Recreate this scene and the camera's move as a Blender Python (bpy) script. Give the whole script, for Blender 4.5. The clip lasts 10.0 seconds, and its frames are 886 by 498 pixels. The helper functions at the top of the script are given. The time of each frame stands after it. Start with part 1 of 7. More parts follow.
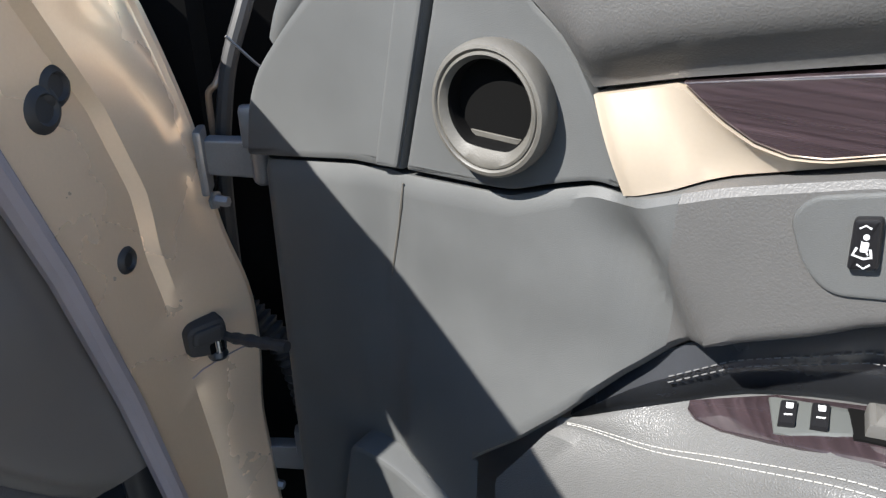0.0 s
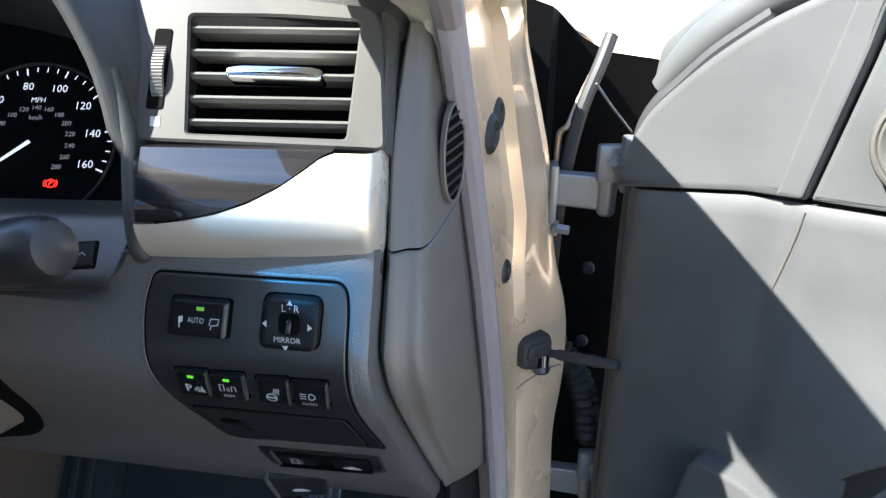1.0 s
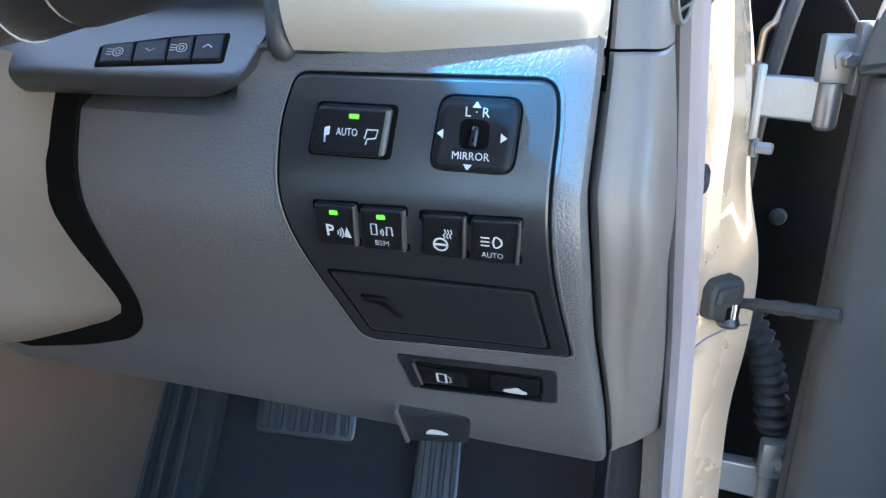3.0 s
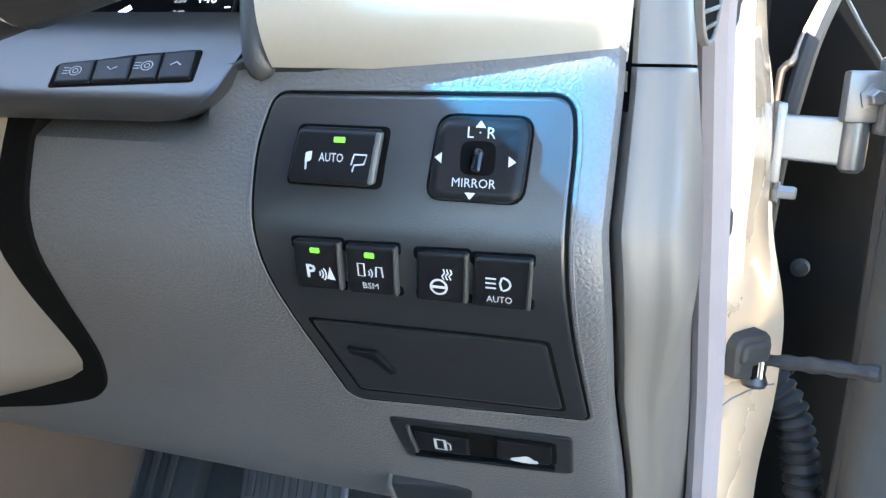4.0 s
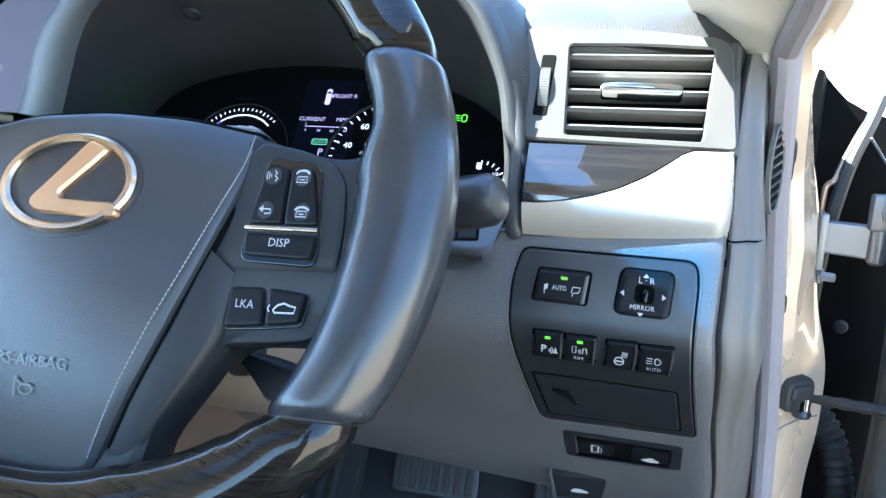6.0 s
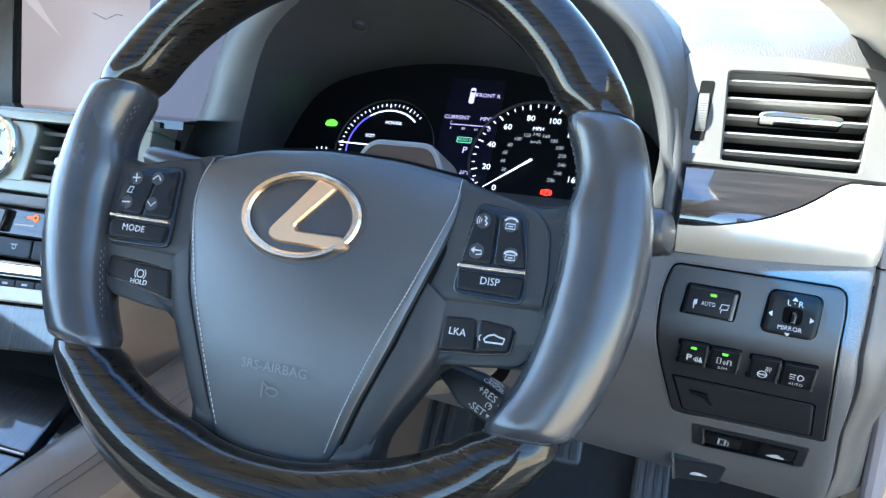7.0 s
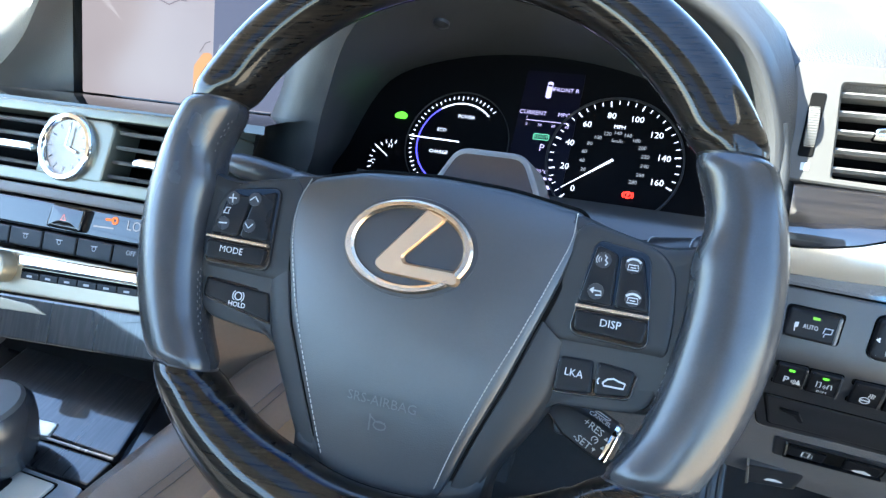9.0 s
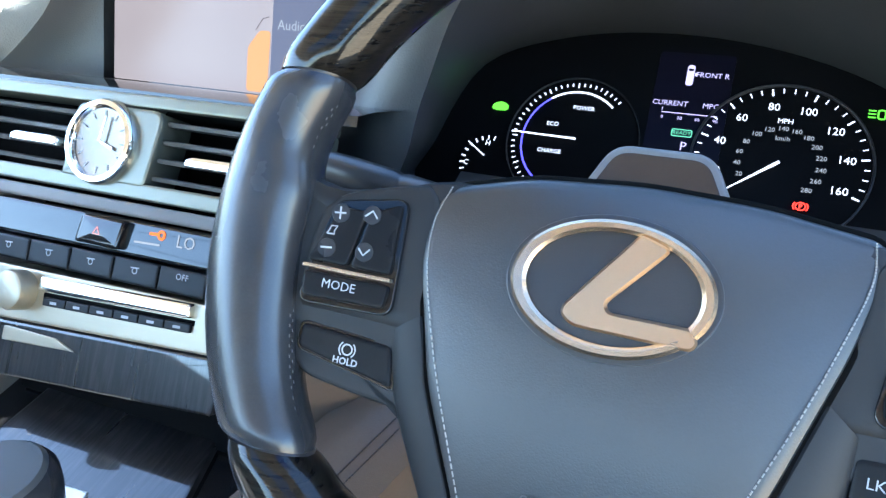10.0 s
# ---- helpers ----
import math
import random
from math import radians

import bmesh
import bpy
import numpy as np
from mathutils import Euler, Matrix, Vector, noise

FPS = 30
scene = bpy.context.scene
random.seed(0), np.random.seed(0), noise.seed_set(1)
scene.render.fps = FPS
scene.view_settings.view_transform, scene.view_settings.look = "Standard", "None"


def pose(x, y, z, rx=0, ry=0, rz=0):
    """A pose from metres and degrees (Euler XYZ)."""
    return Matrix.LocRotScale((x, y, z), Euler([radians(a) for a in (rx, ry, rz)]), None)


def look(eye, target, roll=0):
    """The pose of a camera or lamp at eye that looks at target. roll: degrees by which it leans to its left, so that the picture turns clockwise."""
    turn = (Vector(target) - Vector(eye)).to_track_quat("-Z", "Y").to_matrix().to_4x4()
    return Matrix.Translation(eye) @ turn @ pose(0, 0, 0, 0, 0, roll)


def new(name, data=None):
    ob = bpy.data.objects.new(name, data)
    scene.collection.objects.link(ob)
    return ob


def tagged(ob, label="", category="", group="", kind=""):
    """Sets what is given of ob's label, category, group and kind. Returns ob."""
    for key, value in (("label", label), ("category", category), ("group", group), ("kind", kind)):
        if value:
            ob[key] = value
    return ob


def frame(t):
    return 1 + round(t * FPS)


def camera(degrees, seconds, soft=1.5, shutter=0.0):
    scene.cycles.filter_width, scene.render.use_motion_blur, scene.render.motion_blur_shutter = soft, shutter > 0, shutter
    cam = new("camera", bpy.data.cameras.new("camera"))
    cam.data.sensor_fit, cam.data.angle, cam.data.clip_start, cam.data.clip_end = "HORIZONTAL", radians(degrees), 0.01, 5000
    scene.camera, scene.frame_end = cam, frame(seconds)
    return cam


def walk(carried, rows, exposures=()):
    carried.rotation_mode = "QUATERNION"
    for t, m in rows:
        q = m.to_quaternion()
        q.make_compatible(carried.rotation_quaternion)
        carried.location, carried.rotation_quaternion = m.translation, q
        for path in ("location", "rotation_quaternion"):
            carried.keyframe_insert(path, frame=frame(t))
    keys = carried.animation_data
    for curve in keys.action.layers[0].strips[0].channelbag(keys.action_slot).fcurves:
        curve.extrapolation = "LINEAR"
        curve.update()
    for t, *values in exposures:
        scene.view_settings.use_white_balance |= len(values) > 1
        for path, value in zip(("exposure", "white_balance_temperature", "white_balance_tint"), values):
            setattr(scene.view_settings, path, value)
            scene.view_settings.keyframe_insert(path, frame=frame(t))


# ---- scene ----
from mathutils.geometry import tessellate_polygon

# ---------------------------------------------------------------- camera
cam = camera(63.5, 10.0, soft=1.35)
METRES, EYE, TILT, LEAN, TURN = 1.14, 1.06, -28.0, 0.0, -6.0
ROWS = [
    (0.0, 0.0, 0.0, 0.0, 0.0, 0.0, 0.0),
    (0.5, -0.1098, -0.0474, -0.0346, 3.09, 4.23, -1.83),
    (1.0, -0.2011, -0.07, -0.0499, 7.28, 5.51, -4.45),
    (1.5, -0.2438, -0.0654, -0.0738, 10.86, 5.75, -6.56),
    (2.0, -0.2475, -0.047, -0.0906, 12.92, 5.71, -7.74),
    (2.5, -0.2559, -0.0033, -0.1231, 13.8, 6.09, -8.25),
    (4.0, -0.2744, 0.0789, -0.1407, 14.0, 12.83, -8.23),
    (4.5, -0.2721, 0.0455, -0.1401, 13.97, 13.56, -8.25),
    (5.0, -0.2731, -0.0144, -0.1476, 14.24, 13.71, -8.39),
    (5.5, -0.2824, -0.0825, -0.1398, 15.45, 13.38, -9.16),
    (6.0, -0.3005, -0.1499, -0.1514, 17.62, 13.02, -10.33),
    (7.5, -0.369, -0.2407, -0.1045, 23.99, 4.12, -13.7),
    (8.0, -0.3788, -0.2417, -0.0946, 24.17, 3.3, -13.79),
    (8.5, -0.3855, -0.2448, -0.0929, 24.18, 2.92, -13.78),
    (9.0, -0.4064, -0.2419, -0.0914, 24.28, 2.76, -13.82),
    (9.5, -0.4534, -0.2089, -0.0974, 24.75, 2.58, -14.04),
    (10.0, -0.5299, -0.1636, -0.0891, 25.17, 2.54, -14.31),
]
START = pose(0.655, -0.125, EYE, TILT, LEAN, TURN)
EXPOSURES = [(0.0, 2.2, 6300, 10), (0.6, 2.75, 6250, 9), (1.0, 3.2, 6250, 8), (1.5, 3.75, 6100, 7), (2.0, 3.95, 5900, 6), (2.5, 4.12, 5800, 6), (4.0, 4.83, 6300, 4), (4.8, 4.83, 6300, 4), (5.5, 4.32, 5800, 3), (6.0, 4.2, 5750, 3), (7.5, 4.38, 6050, 4), (9.0, 4.4, 6050, 4), (10.0, 4.47, 5950, 4)]
walk(cam, [(t, START @ pose(METRES * x, METRES * y, METRES * z, 90 + pitch, roll, yaw)) for t, x, y, z, yaw, pitch, roll in ROWS], EXPOSURES)

# ---------------------------------------------------------------- sky and sun
SUN_TO = Vector((-0.61, -0.25, 0.69)).normalized()
world = bpy.data.worlds.new("sky")
scene.world = world
world.use_nodes = True
sky = world.node_tree.nodes.new("ShaderNodeTexSky")
sky.sky_type = "NISHITA"
sky.sun_disc = False
sky.dust_density, sky.ozone_density = 0.3, 3.0
sky.sun_elevation = math.asin(SUN_TO.z)
sky.sun_rotation = math.atan2(SUN_TO.x, SUN_TO.y)
world.node_tree.links.new(sky.outputs[0], world.node_tree.nodes["Background"].inputs[0])
world.node_tree.nodes["Background"].inputs[1].default_value = 0.072
sun = new("sun", bpy.data.lights.new("sun", "SUN"))
sun.data.energy = 3.9
sun.data.angle = radians(0.6)
sun.data.color = (1.0, 0.95, 0.87)
sun.matrix_world = look(SUN_TO * 10, (0, 0, 0))


# ---------------------------------------------------------------- materials
def material(name, colour, rough=0.5, metal=0.0, coat=0.0, coat_ior=1.5, grain=0.0, grain_size=400.0, vary=0.15, vary_size=9.0,
             stretch=(1, 1, 1), wood=None, emit=0.0, spec=0.5, pebble=0.0, pebble_size=900.0, random_piece=0.0, rough_vary=0.12):
    """A principled surface with variation of tone and sheen at two scales and fine relief."""
    m = bpy.data.materials.new(name)
    m.use_nodes = True
    n, l = m.node_tree.nodes, m.node_tree.links
    b = n["Principled BSDF"]
    b.inputs["Roughness"].default_value = rough
    b.inputs["Metallic"].default_value = metal
    b.inputs["Coat Weight"].default_value = coat
    b.inputs["Coat Roughness"].default_value = 0.04
    b.inputs["Coat IOR"].default_value = coat_ior
    b.inputs["Specular IOR Level"].default_value = spec
    if emit:
        b.inputs["Emission Color"].default_value = (*colour, 1)
        b.inputs["Emission Strength"].default_value = emit * 0.62
        b.inputs["Base Color"].default_value = (0.004, 0.004, 0.004, 1)
        b.inputs["Specular IOR Level"].default_value = 0.1
        return m
    tc = n.new("ShaderNodeTexCoord")
    mp = n.new("ShaderNodeMapping")
    mp.inputs["Scale"].default_value = stretch
    l.new(tc.outputs["Object"], mp.inputs["Vector"])
    big = n.new("ShaderNodeTexNoise")
    big.inputs["Scale"].default_value = vary_size
    big.inputs["Detail"].default_value = 6
    fine = n.new("ShaderNodeTexNoise")
    fine.inputs["Scale"].default_value = grain_size
    fine.inputs["Detail"].default_value = 3
    l.new(mp.outputs[0], big.inputs["Vector"])
    l.new(mp.outputs[0], fine.inputs["Vector"])
    add = n.new("ShaderNodeMath")
    add.operation = "MULTIPLY_ADD"
    l.new(fine.outputs["Fac"], add.inputs[0])
    add.inputs[1].default_value = 0.35
    l.new(big.outputs["Fac"], add.inputs[2])
    ramp = n.new("ShaderNodeMapRange")
    l.new(add.outputs[0], ramp.inputs["Value"])
    ramp.inputs["From Min"].default_value, ramp.inputs["From Max"].default_value = 0.4, 0.95
    mix = n.new("ShaderNodeMix")
    mix.data_type = "RGBA"
    mix.inputs["A"].default_value = (*[c * (1 - vary) for c in colour], 1)
    mix.inputs["B"].default_value = (*[min(1, c * (1 + vary)) for c in colour], 1)
    l.new(ramp.outputs[0], mix.inputs["Factor"])
    out = mix.outputs["Result"]
    if wood:
        wv = n.new("ShaderNodeTexNoise")
        wv.inputs["Scale"].default_value = wood[1] * 4
        wv.inputs["Detail"].default_value = 5
        wv.inputs["Roughness"].default_value = 0.65
        wv.inputs["Distortion"].default_value = 0.25
        l.new(mp.outputs[0], wv.inputs["Vector"])
        wr = n.new("ShaderNodeValToRGB")
        wr.color_ramp.elements[0].color = (*colour, 1)
        wr.color_ramp.elements[1].color = (*wood[0], 1)
        wr.color_ramp.elements[0].position, wr.color_ramp.elements[1].position = 0.42, 0.70
        l.new(wv.outputs["Fac"], wr.inputs[0])
        l.new(wr.outputs[0], mix.inputs["A"])
        mix.inputs["B"].default_value = (*[c * 0.8 for c in colour], 1)
        ramp.inputs["To Max"].default_value = 0.45
    l.new(out, b.inputs["Base Color"])
    rr = n.new("ShaderNodeMapRange")
    l.new(big.outputs["Fac"], rr.inputs["Value"])
    rr.inputs["From Min"].default_value, rr.inputs["From Max"].default_value = 0.3, 0.7
    rr.inputs["To Min"].default_value, rr.inputs["To Max"].default_value = max(0.02, rough - rough_vary * rough), min(1, rough + rough_vary * rough)
    l.new(rr.outputs[0], b.inputs["Roughness"])
    if grain or pebble:
        bump = n.new("ShaderNodeBump")
        bump.inputs["Strength"].default_value = max(grain, pebble)
        bump.inputs["Distance"].default_value = 0.0008 if pebble else 0.0006
        if pebble:
            vo = n.new("ShaderNodeTexVoronoi")
            vo.feature = "DISTANCE_TO_EDGE"
            vo.inputs["Scale"].default_value = pebble_size
            warp = n.new("ShaderNodeVectorMath")
            warp.operation = "MULTIPLY_ADD"
            l.new(fine.outputs["Color"], warp.inputs[0])
            warp.inputs[1].default_value = (0.0015, 0.0015, 0.0015)
            l.new(mp.outputs[0], warp.inputs[2])
            l.new(warp.outputs[0], vo.inputs["Vector"])
            sm = n.new("ShaderNodeMapRange")
            sm.interpolation_type = "SMOOTHSTEP"
            sm.inputs["From Max"].default_value = 0.35
            l.new(vo.outputs["Distance"], sm.inputs["Value"])
            l.new(sm.outputs[0], bump.inputs["Height"])
        else:
            l.new(fine.outputs["Fac"], bump.inputs["Height"])
        l.new(bump.outputs[0], b.inputs["Normal"])
    return m


LEATHER = material("black_leather", (0.024, 0.026, 0.029), 0.36, pebble=0.06, pebble_size=620, vary=0.15, spec=0.7)
SMOOTH_LEATHER = material("worn_smooth_leather", (0.024, 0.0255, 0.029), 0.25, grain=0.10, grain_size=900, vary=0.18, vary_size=30, rough_vary=0.12, spec=0.62)
PANEL = material("dark_grained_plastic", (0.090, 0.089, 0.092), 0.42, pebble=0.24, pebble_size=380, vary=0.12, spec=0.6)
HOOD = material("dark_soft_hood", (0.034, 0.035, 0.036), 0.5, pebble=0.10, pebble_size=420, vary=0.1)
BLACK = material("black_plastic", (0.02, 0.02, 0.022), 0.32, grain=0.15, grain_size=1500, spec=0.6)
BEZELBLACK = material("satin_black_bezel", (0.018, 0.0185, 0.0195), 0.34, grain=0.12, grain_size=1500, spec=0.9)
SWITCH = material("black_switch_plastic", (0.009, 0.009, 0.010), 0.3, grain=0.1, grain_size=2000, vary=0.1, spec=0.15)
GLOSS = material("piano_black", (0.008, 0.008, 0.009), 0.08, vary=0.1, rough_vary=0.3)
# Near black for gaps and hollows: their shade is put into the colour.
DARK = material("void_shade_black", (0.0018, 0.0018, 0.0018), 0.9, spec=0.1)
GREYTRIM = material("grey_soft_trim", (0.132, 0.122, 0.112), 0.44, grain=0.12, grain_size=1200, vary=0.06, rough_vary=0.04, spec=0.4)
DOORTRIM = material("grey_moulded_door_trim", (0.068, 0.070, 0.070), 0.46, grain=0.25, grain_size=1300, vary=0.14, vary_size=14, spec=0.18)
DOORGRAIN = material("grey_grained_door_trim", (0.066, 0.065, 0.064), 0.42, pebble=0.12, pebble_size=460, vary=0.12, spec=0.4)
# Dash pad trim paled: sunlight on the passenger side is in the colour.
SUNLITTRIM = material("sunlit_grained_trim", (0.20, 0.19, 0.17), 0.45, pebble=0.25, pebble_size=420, vary=0.1, spec=0.5)
BEIGE = material("beige_column_plastic", (0.145, 0.124, 0.104), 0.4, grain=0.2, grain_size=1200)
SATIN = material("satin_champagne_metal", (0.62, 0.575, 0.50), 0.28, 0.55, vary=0.05)
# Both badge metals tinted warm: the tan reflection is put into their colour.
BADGE = material("satin_badge_metal", (0.58, 0.43, 0.30), 0.24, 0.95, vary=0.05)
BADGEBAR = material("tan_reflection_badge_metal", (0.62, 0.40, 0.235), 0.30, 0.9, vary=0.05)
BEZEL = material("satin_silver_plastic", (0.066, 0.064, 0.06), 0.46, 0.15, spec=0.3, vary=0.05)
SLAT = material("vent_slat_plastic", (0.12, 0.117, 0.11), 0.4, 0.3, vary=0.1)
CHROME = material("chrome", (0.8, 0.79, 0.77), 0.1, 1.0, vary=0.05)
STEEL = material("grey_coated_steel", (0.22, 0.215, 0.215), 0.4, 0.5, grain=0.1, grain_size=700)
PAINT = material("champagne_car_paint", (0.84, 0.645, 0.455), 0.28, 0.4, coat=0.8, vary=0.06, vary_size=4)
RUBBER = material("black_rubber", (0.02, 0.02, 0.021), 0.6, grain=0.2, grain_size=800)
DOORCAP = material("beige_satin_cap", (0.46, 0.39, 0.31), 0.34, 0.4, vary=0.05)
SEAL = material("mauve_grey_seal_cloth", (0.25, 0.22, 0.23), 0.8, grain=0.4, grain_size=1600, vary=0.12)
CARPET = material("charcoal_carpet", (0.02, 0.021, 0.023), 0.95, grain=1.0, grain_size=900, vary=0.4, vary_size=60)
WOOD = material("dark_lacquered_wood", (0.008, 0.008, 0.010), 0.25, coat=1.0, coat_ior=1.9, spec=0.1, wood=((0.024, 0.02, 0.02), 14, "Z"), stretch=(0.10, 0.6, 5.0), vary_size=30)
RIMWOOD = material("gold_streaked_wood", (0.006, 0.0052, 0.0045), 0.3, coat=0.9, coat_ior=1.42, spec=0.05, wood=((0.024, 0.018, 0.012), 30, "Z"), stretch=(0.10, 0.9, 5.0), vary_size=30)
DOORWOOD = material("striped_brown_wood", (0.020, 0.014, 0.016), 0.25, coat=1.0, coat_ior=1.7, wood=((0.052, 0.036, 0.041), 12, "Z"), stretch=(0.12, 0.12, 6.0), vary_size=30)
MARK = material("white_print", (0.42, 0.43, 0.44), 0.6, vary=0.03)
DIMMARK = material("grey_print", (0.3, 0.3, 0.31), 0.6, vary=0.03)
LIT = material("lit_white_figures", (0.75, 0.82, 1.0), emit=0.22)
LITGREY = material("lit_grey_figures", (0.35, 0.38, 0.45), emit=0.13)
LITBLUE = material("lit_violet_scale", (0.08, 0.07, 0.9), emit=0.3)
LILAC = material("lit_lilac_figures", (0.5, 0.45, 0.8), emit=0.17)
GREEN = material("green_lamp", (0.16, 0.85, 0.05), emit=0.17)
RED = material("red_lamp", (1.0, 0.03, 0.02), emit=0.5)
AMBER = material("amber_lamp", (1.0, 0.17, 0.02), emit=0.17)
GROUND = material("pale_concrete", (0.42, 0.34, 0.24), 0.9, grain=0.6, grain_size=200, vary=0.2, vary_size=2)
HEADLINER = material("pale_headliner_cloth", (0.55, 0.5, 0.42), 0.95, grain=0.4, grain_size=900)
STITCH = material("pale_thread", (0.27, 0.265, 0.25), 0.8, vary=0.1)
THREAD = material("dark_thread", (0.1, 0.1, 0.1), 0.8, vary=0.1)
FACEBLACK = material("dial_black", (0.0035, 0.0035, 0.004), 0.5, spec=0.04, vary=0.1)
TOPPAD = material("dark_grained_dash_top", (0.038, 0.038, 0.038), 0.52, pebble=0.3, pebble_size=420, vary=0.1)


def tinted_glass(name, clear, tint, y0, y1):
    """Thin glass whose tint deepens from y0 to y1."""
    m = bpy.data.materials.new(name)
    m.use_nodes = True
    n, l = m.node_tree.nodes, m.node_tree.links
    n.remove(n["Principled BSDF"])
    tr, gl, mx = n.new("ShaderNodeBsdfTransparent"), n.new("ShaderNodeBsdfGlossy"), n.new("ShaderNodeMixShader")
    gl.inputs["Roughness"].default_value = 0.02
    mx.inputs[0].default_value = 0.05
    tc, sp, mr, mc = n.new("ShaderNodeTexCoord"), n.new("ShaderNodeSeparateXYZ"), n.new("ShaderNodeMapRange"), n.new("ShaderNodeMix")
    l.new(tc.outputs["Object"], sp.inputs[0])
    l.new(sp.outputs["Y"], mr.inputs["Value"])
    mr.inputs["From Min"].default_value, mr.inputs["From Max"].default_value = y0, y1
    mr.interpolation_type = "SMOOTHSTEP"
    mc.data_type = "RGBA"
    mc.inputs["A"].default_value, mc.inputs["B"].default_value = (*clear, 1), (*tint, 1)
    l.new(mr.outputs[0], mc.inputs["Factor"])
    l.new(mc.outputs["Result"], tr.inputs["Color"])
    l.new(tr.outputs[0], mx.inputs[1])
    l.new(gl.outputs[0], mx.inputs[2])
    l.new(mx.outputs[0], n["Material Output"].inputs["Surface"])
    return m


SMOKEGLASS = tinted_glass("smoked_roof_glass", (0.16, 0.20, 0.24), (0.16, 0.20, 0.24), 0.0, 1.0)
# Blue band added to colour the sun patches on the dash.
TINTED = tinted_glass("shade_band_glass", (0.93, 0.95, 0.94), (0.020, 0.19, 0.46), 0.046, 0.015)


# ---------------------------------------------------------------- builders
def finish(name, bm, mat, parent=None, label="", angle=35):
    bmesh.ops.recalc_face_normals(bm, faces=bm.faces[:])
    me = bpy.data.meshes.new(name)
    bm.to_mesh(me)
    bm.free()
    me.shade_smooth()
    me.set_sharp_from_angle(angle=radians(angle))
    me.materials.append(mat)
    ob = new(name, me)
    if parent:
        ob.parent = parent
        ob.matrix_parent_inverse = Matrix.Translation(-Vector(parent.location)) if parent.type == "EMPTY" else Matrix.Identity(4)
    if label:
        ob["label"] = label
    return ob


part = finish


def thing(name, base, label, category, group="", kind=""):
    ob = new(name)
    ob.empty_display_size = 0.02
    ob.location = base
    return tagged(ob, label, category, group, kind)


def plane(o, u, w):
    """A flat working surface: a along u, b along w, d towards the viewer."""
    o, u, w = Vector(o), Vector(u).normalized(), Vector(w).normalized()
    n = u.cross(w)
    return lambda a, b, d=0.0: o + u * a + w * b + n * d


def lean(x, y, z, degrees):
    a = radians(degrees)
    return plane((x, y, z), (1, 0, 0), (0, math.sin(a), math.cos(a)))


def curve_at(xs, ys, x):
    return float(np.interp(x, xs, ys))


def rounded(pts, r, n=4):
    """A polygon with its corners rounded; r is one radius or one for each corner."""
    out, k = [], len(pts)
    for i, p in enumerate(pts):
        p = Vector(p)
        a, b = Vector(pts[i - 1]) - p, Vector(pts[(i + 1) % k]) - p
        rad = r[i] if isinstance(r, (list, tuple)) else r
        rad = min(rad, a.length * 0.48, b.length * 0.48)
        a, b = p + a.normalized() * rad, p + b.normalized() * rad
        for j in range(n + 1):
            t = j / n
            out.append(a * (1 - t) ** 2 + p * 2 * t * (1 - t) + b * t * t)
    return [(q.x, q.y) for q in out]


def box2(cx, cy, w, h, r=0.001, skew=0.0):
    return rounded([(cx - w / 2 - skew, cy - h / 2), (cx + w / 2 - skew, cy - h / 2), (cx + w / 2 + skew, cy + h / 2), (cx - w / 2 + skew, cy + h / 2)], r, 3)


def oval(cx, cy, rx, ry, n=40, a0=0.0):
    return [(cx + rx * math.cos(a0 + i * math.tau / n), cy + ry * math.sin(a0 + i * math.tau / n)) for i in range(n)]


def smooth_loop(pts, n=6):
    """A closed Catmull-Rom curve through the points."""
    k, out = len(pts), []
    for i in range(k):
        p0, p1, p2, p3 = (Vector(pts[(i + j) % k]) for j in (-1, 0, 1, 2))
        for s in range(n):
            t = s / n
            q = 0.5 * (2 * p1 + (p2 - p0) * t + (2 * p0 - 5 * p1 + 4 * p2 - p3) * t * t + (3 * p1 - p0 - 3 * p2 + p3) * t ** 3)
            out.append(tuple(q))
    return out


def smooth_line(pts, n=6):
    pts = [Vector(p) for p in pts]
    ext = [pts[0] * 2 - pts[1], *pts, pts[-1] * 2 - pts[-2]]
    out = []
    for i in range(1, len(ext) - 2):
        p0, p1, p2, p3 = ext[i - 1:i + 3]
        for s in range(n):
            t = s / n
            out.append(0.5 * (2 * p1 + (p2 - p0) * t + (2 * p0 - 5 * p1 + 4 * p2 - p3) * t * t + (3 * p1 - p0 - 3 * p2 + p3) * t ** 3))
    return out + [pts[-1]]


def inset(loop, d):
    k, out = len(loop), []
    area = sum(loop[i - 1][0] * loop[i][1] - loop[i][0] * loop[i - 1][1] for i in range(k))
    sg = 1 if area > 0 else -1
    for i in range(k):
        p, a, b = Vector(loop[i]), Vector(loop[i - 1]), Vector(loop[(i + 1) % k])
        e1, e2 = (p - a), (b - p)
        if e1.length < 1e-7: e1 = e2
        if e2.length < 1e-7: e2 = e1
        n1, n2 = Vector((-e1.y, e1.x)).normalized() * sg, Vector((-e2.y, e2.x)).normalized() * sg
        m = n1 + n2
        m = m / max(m.length_squared / 2, 0.5) if m.length > 1e-6 else n1
        out.append(tuple(p + m * d))
    return out


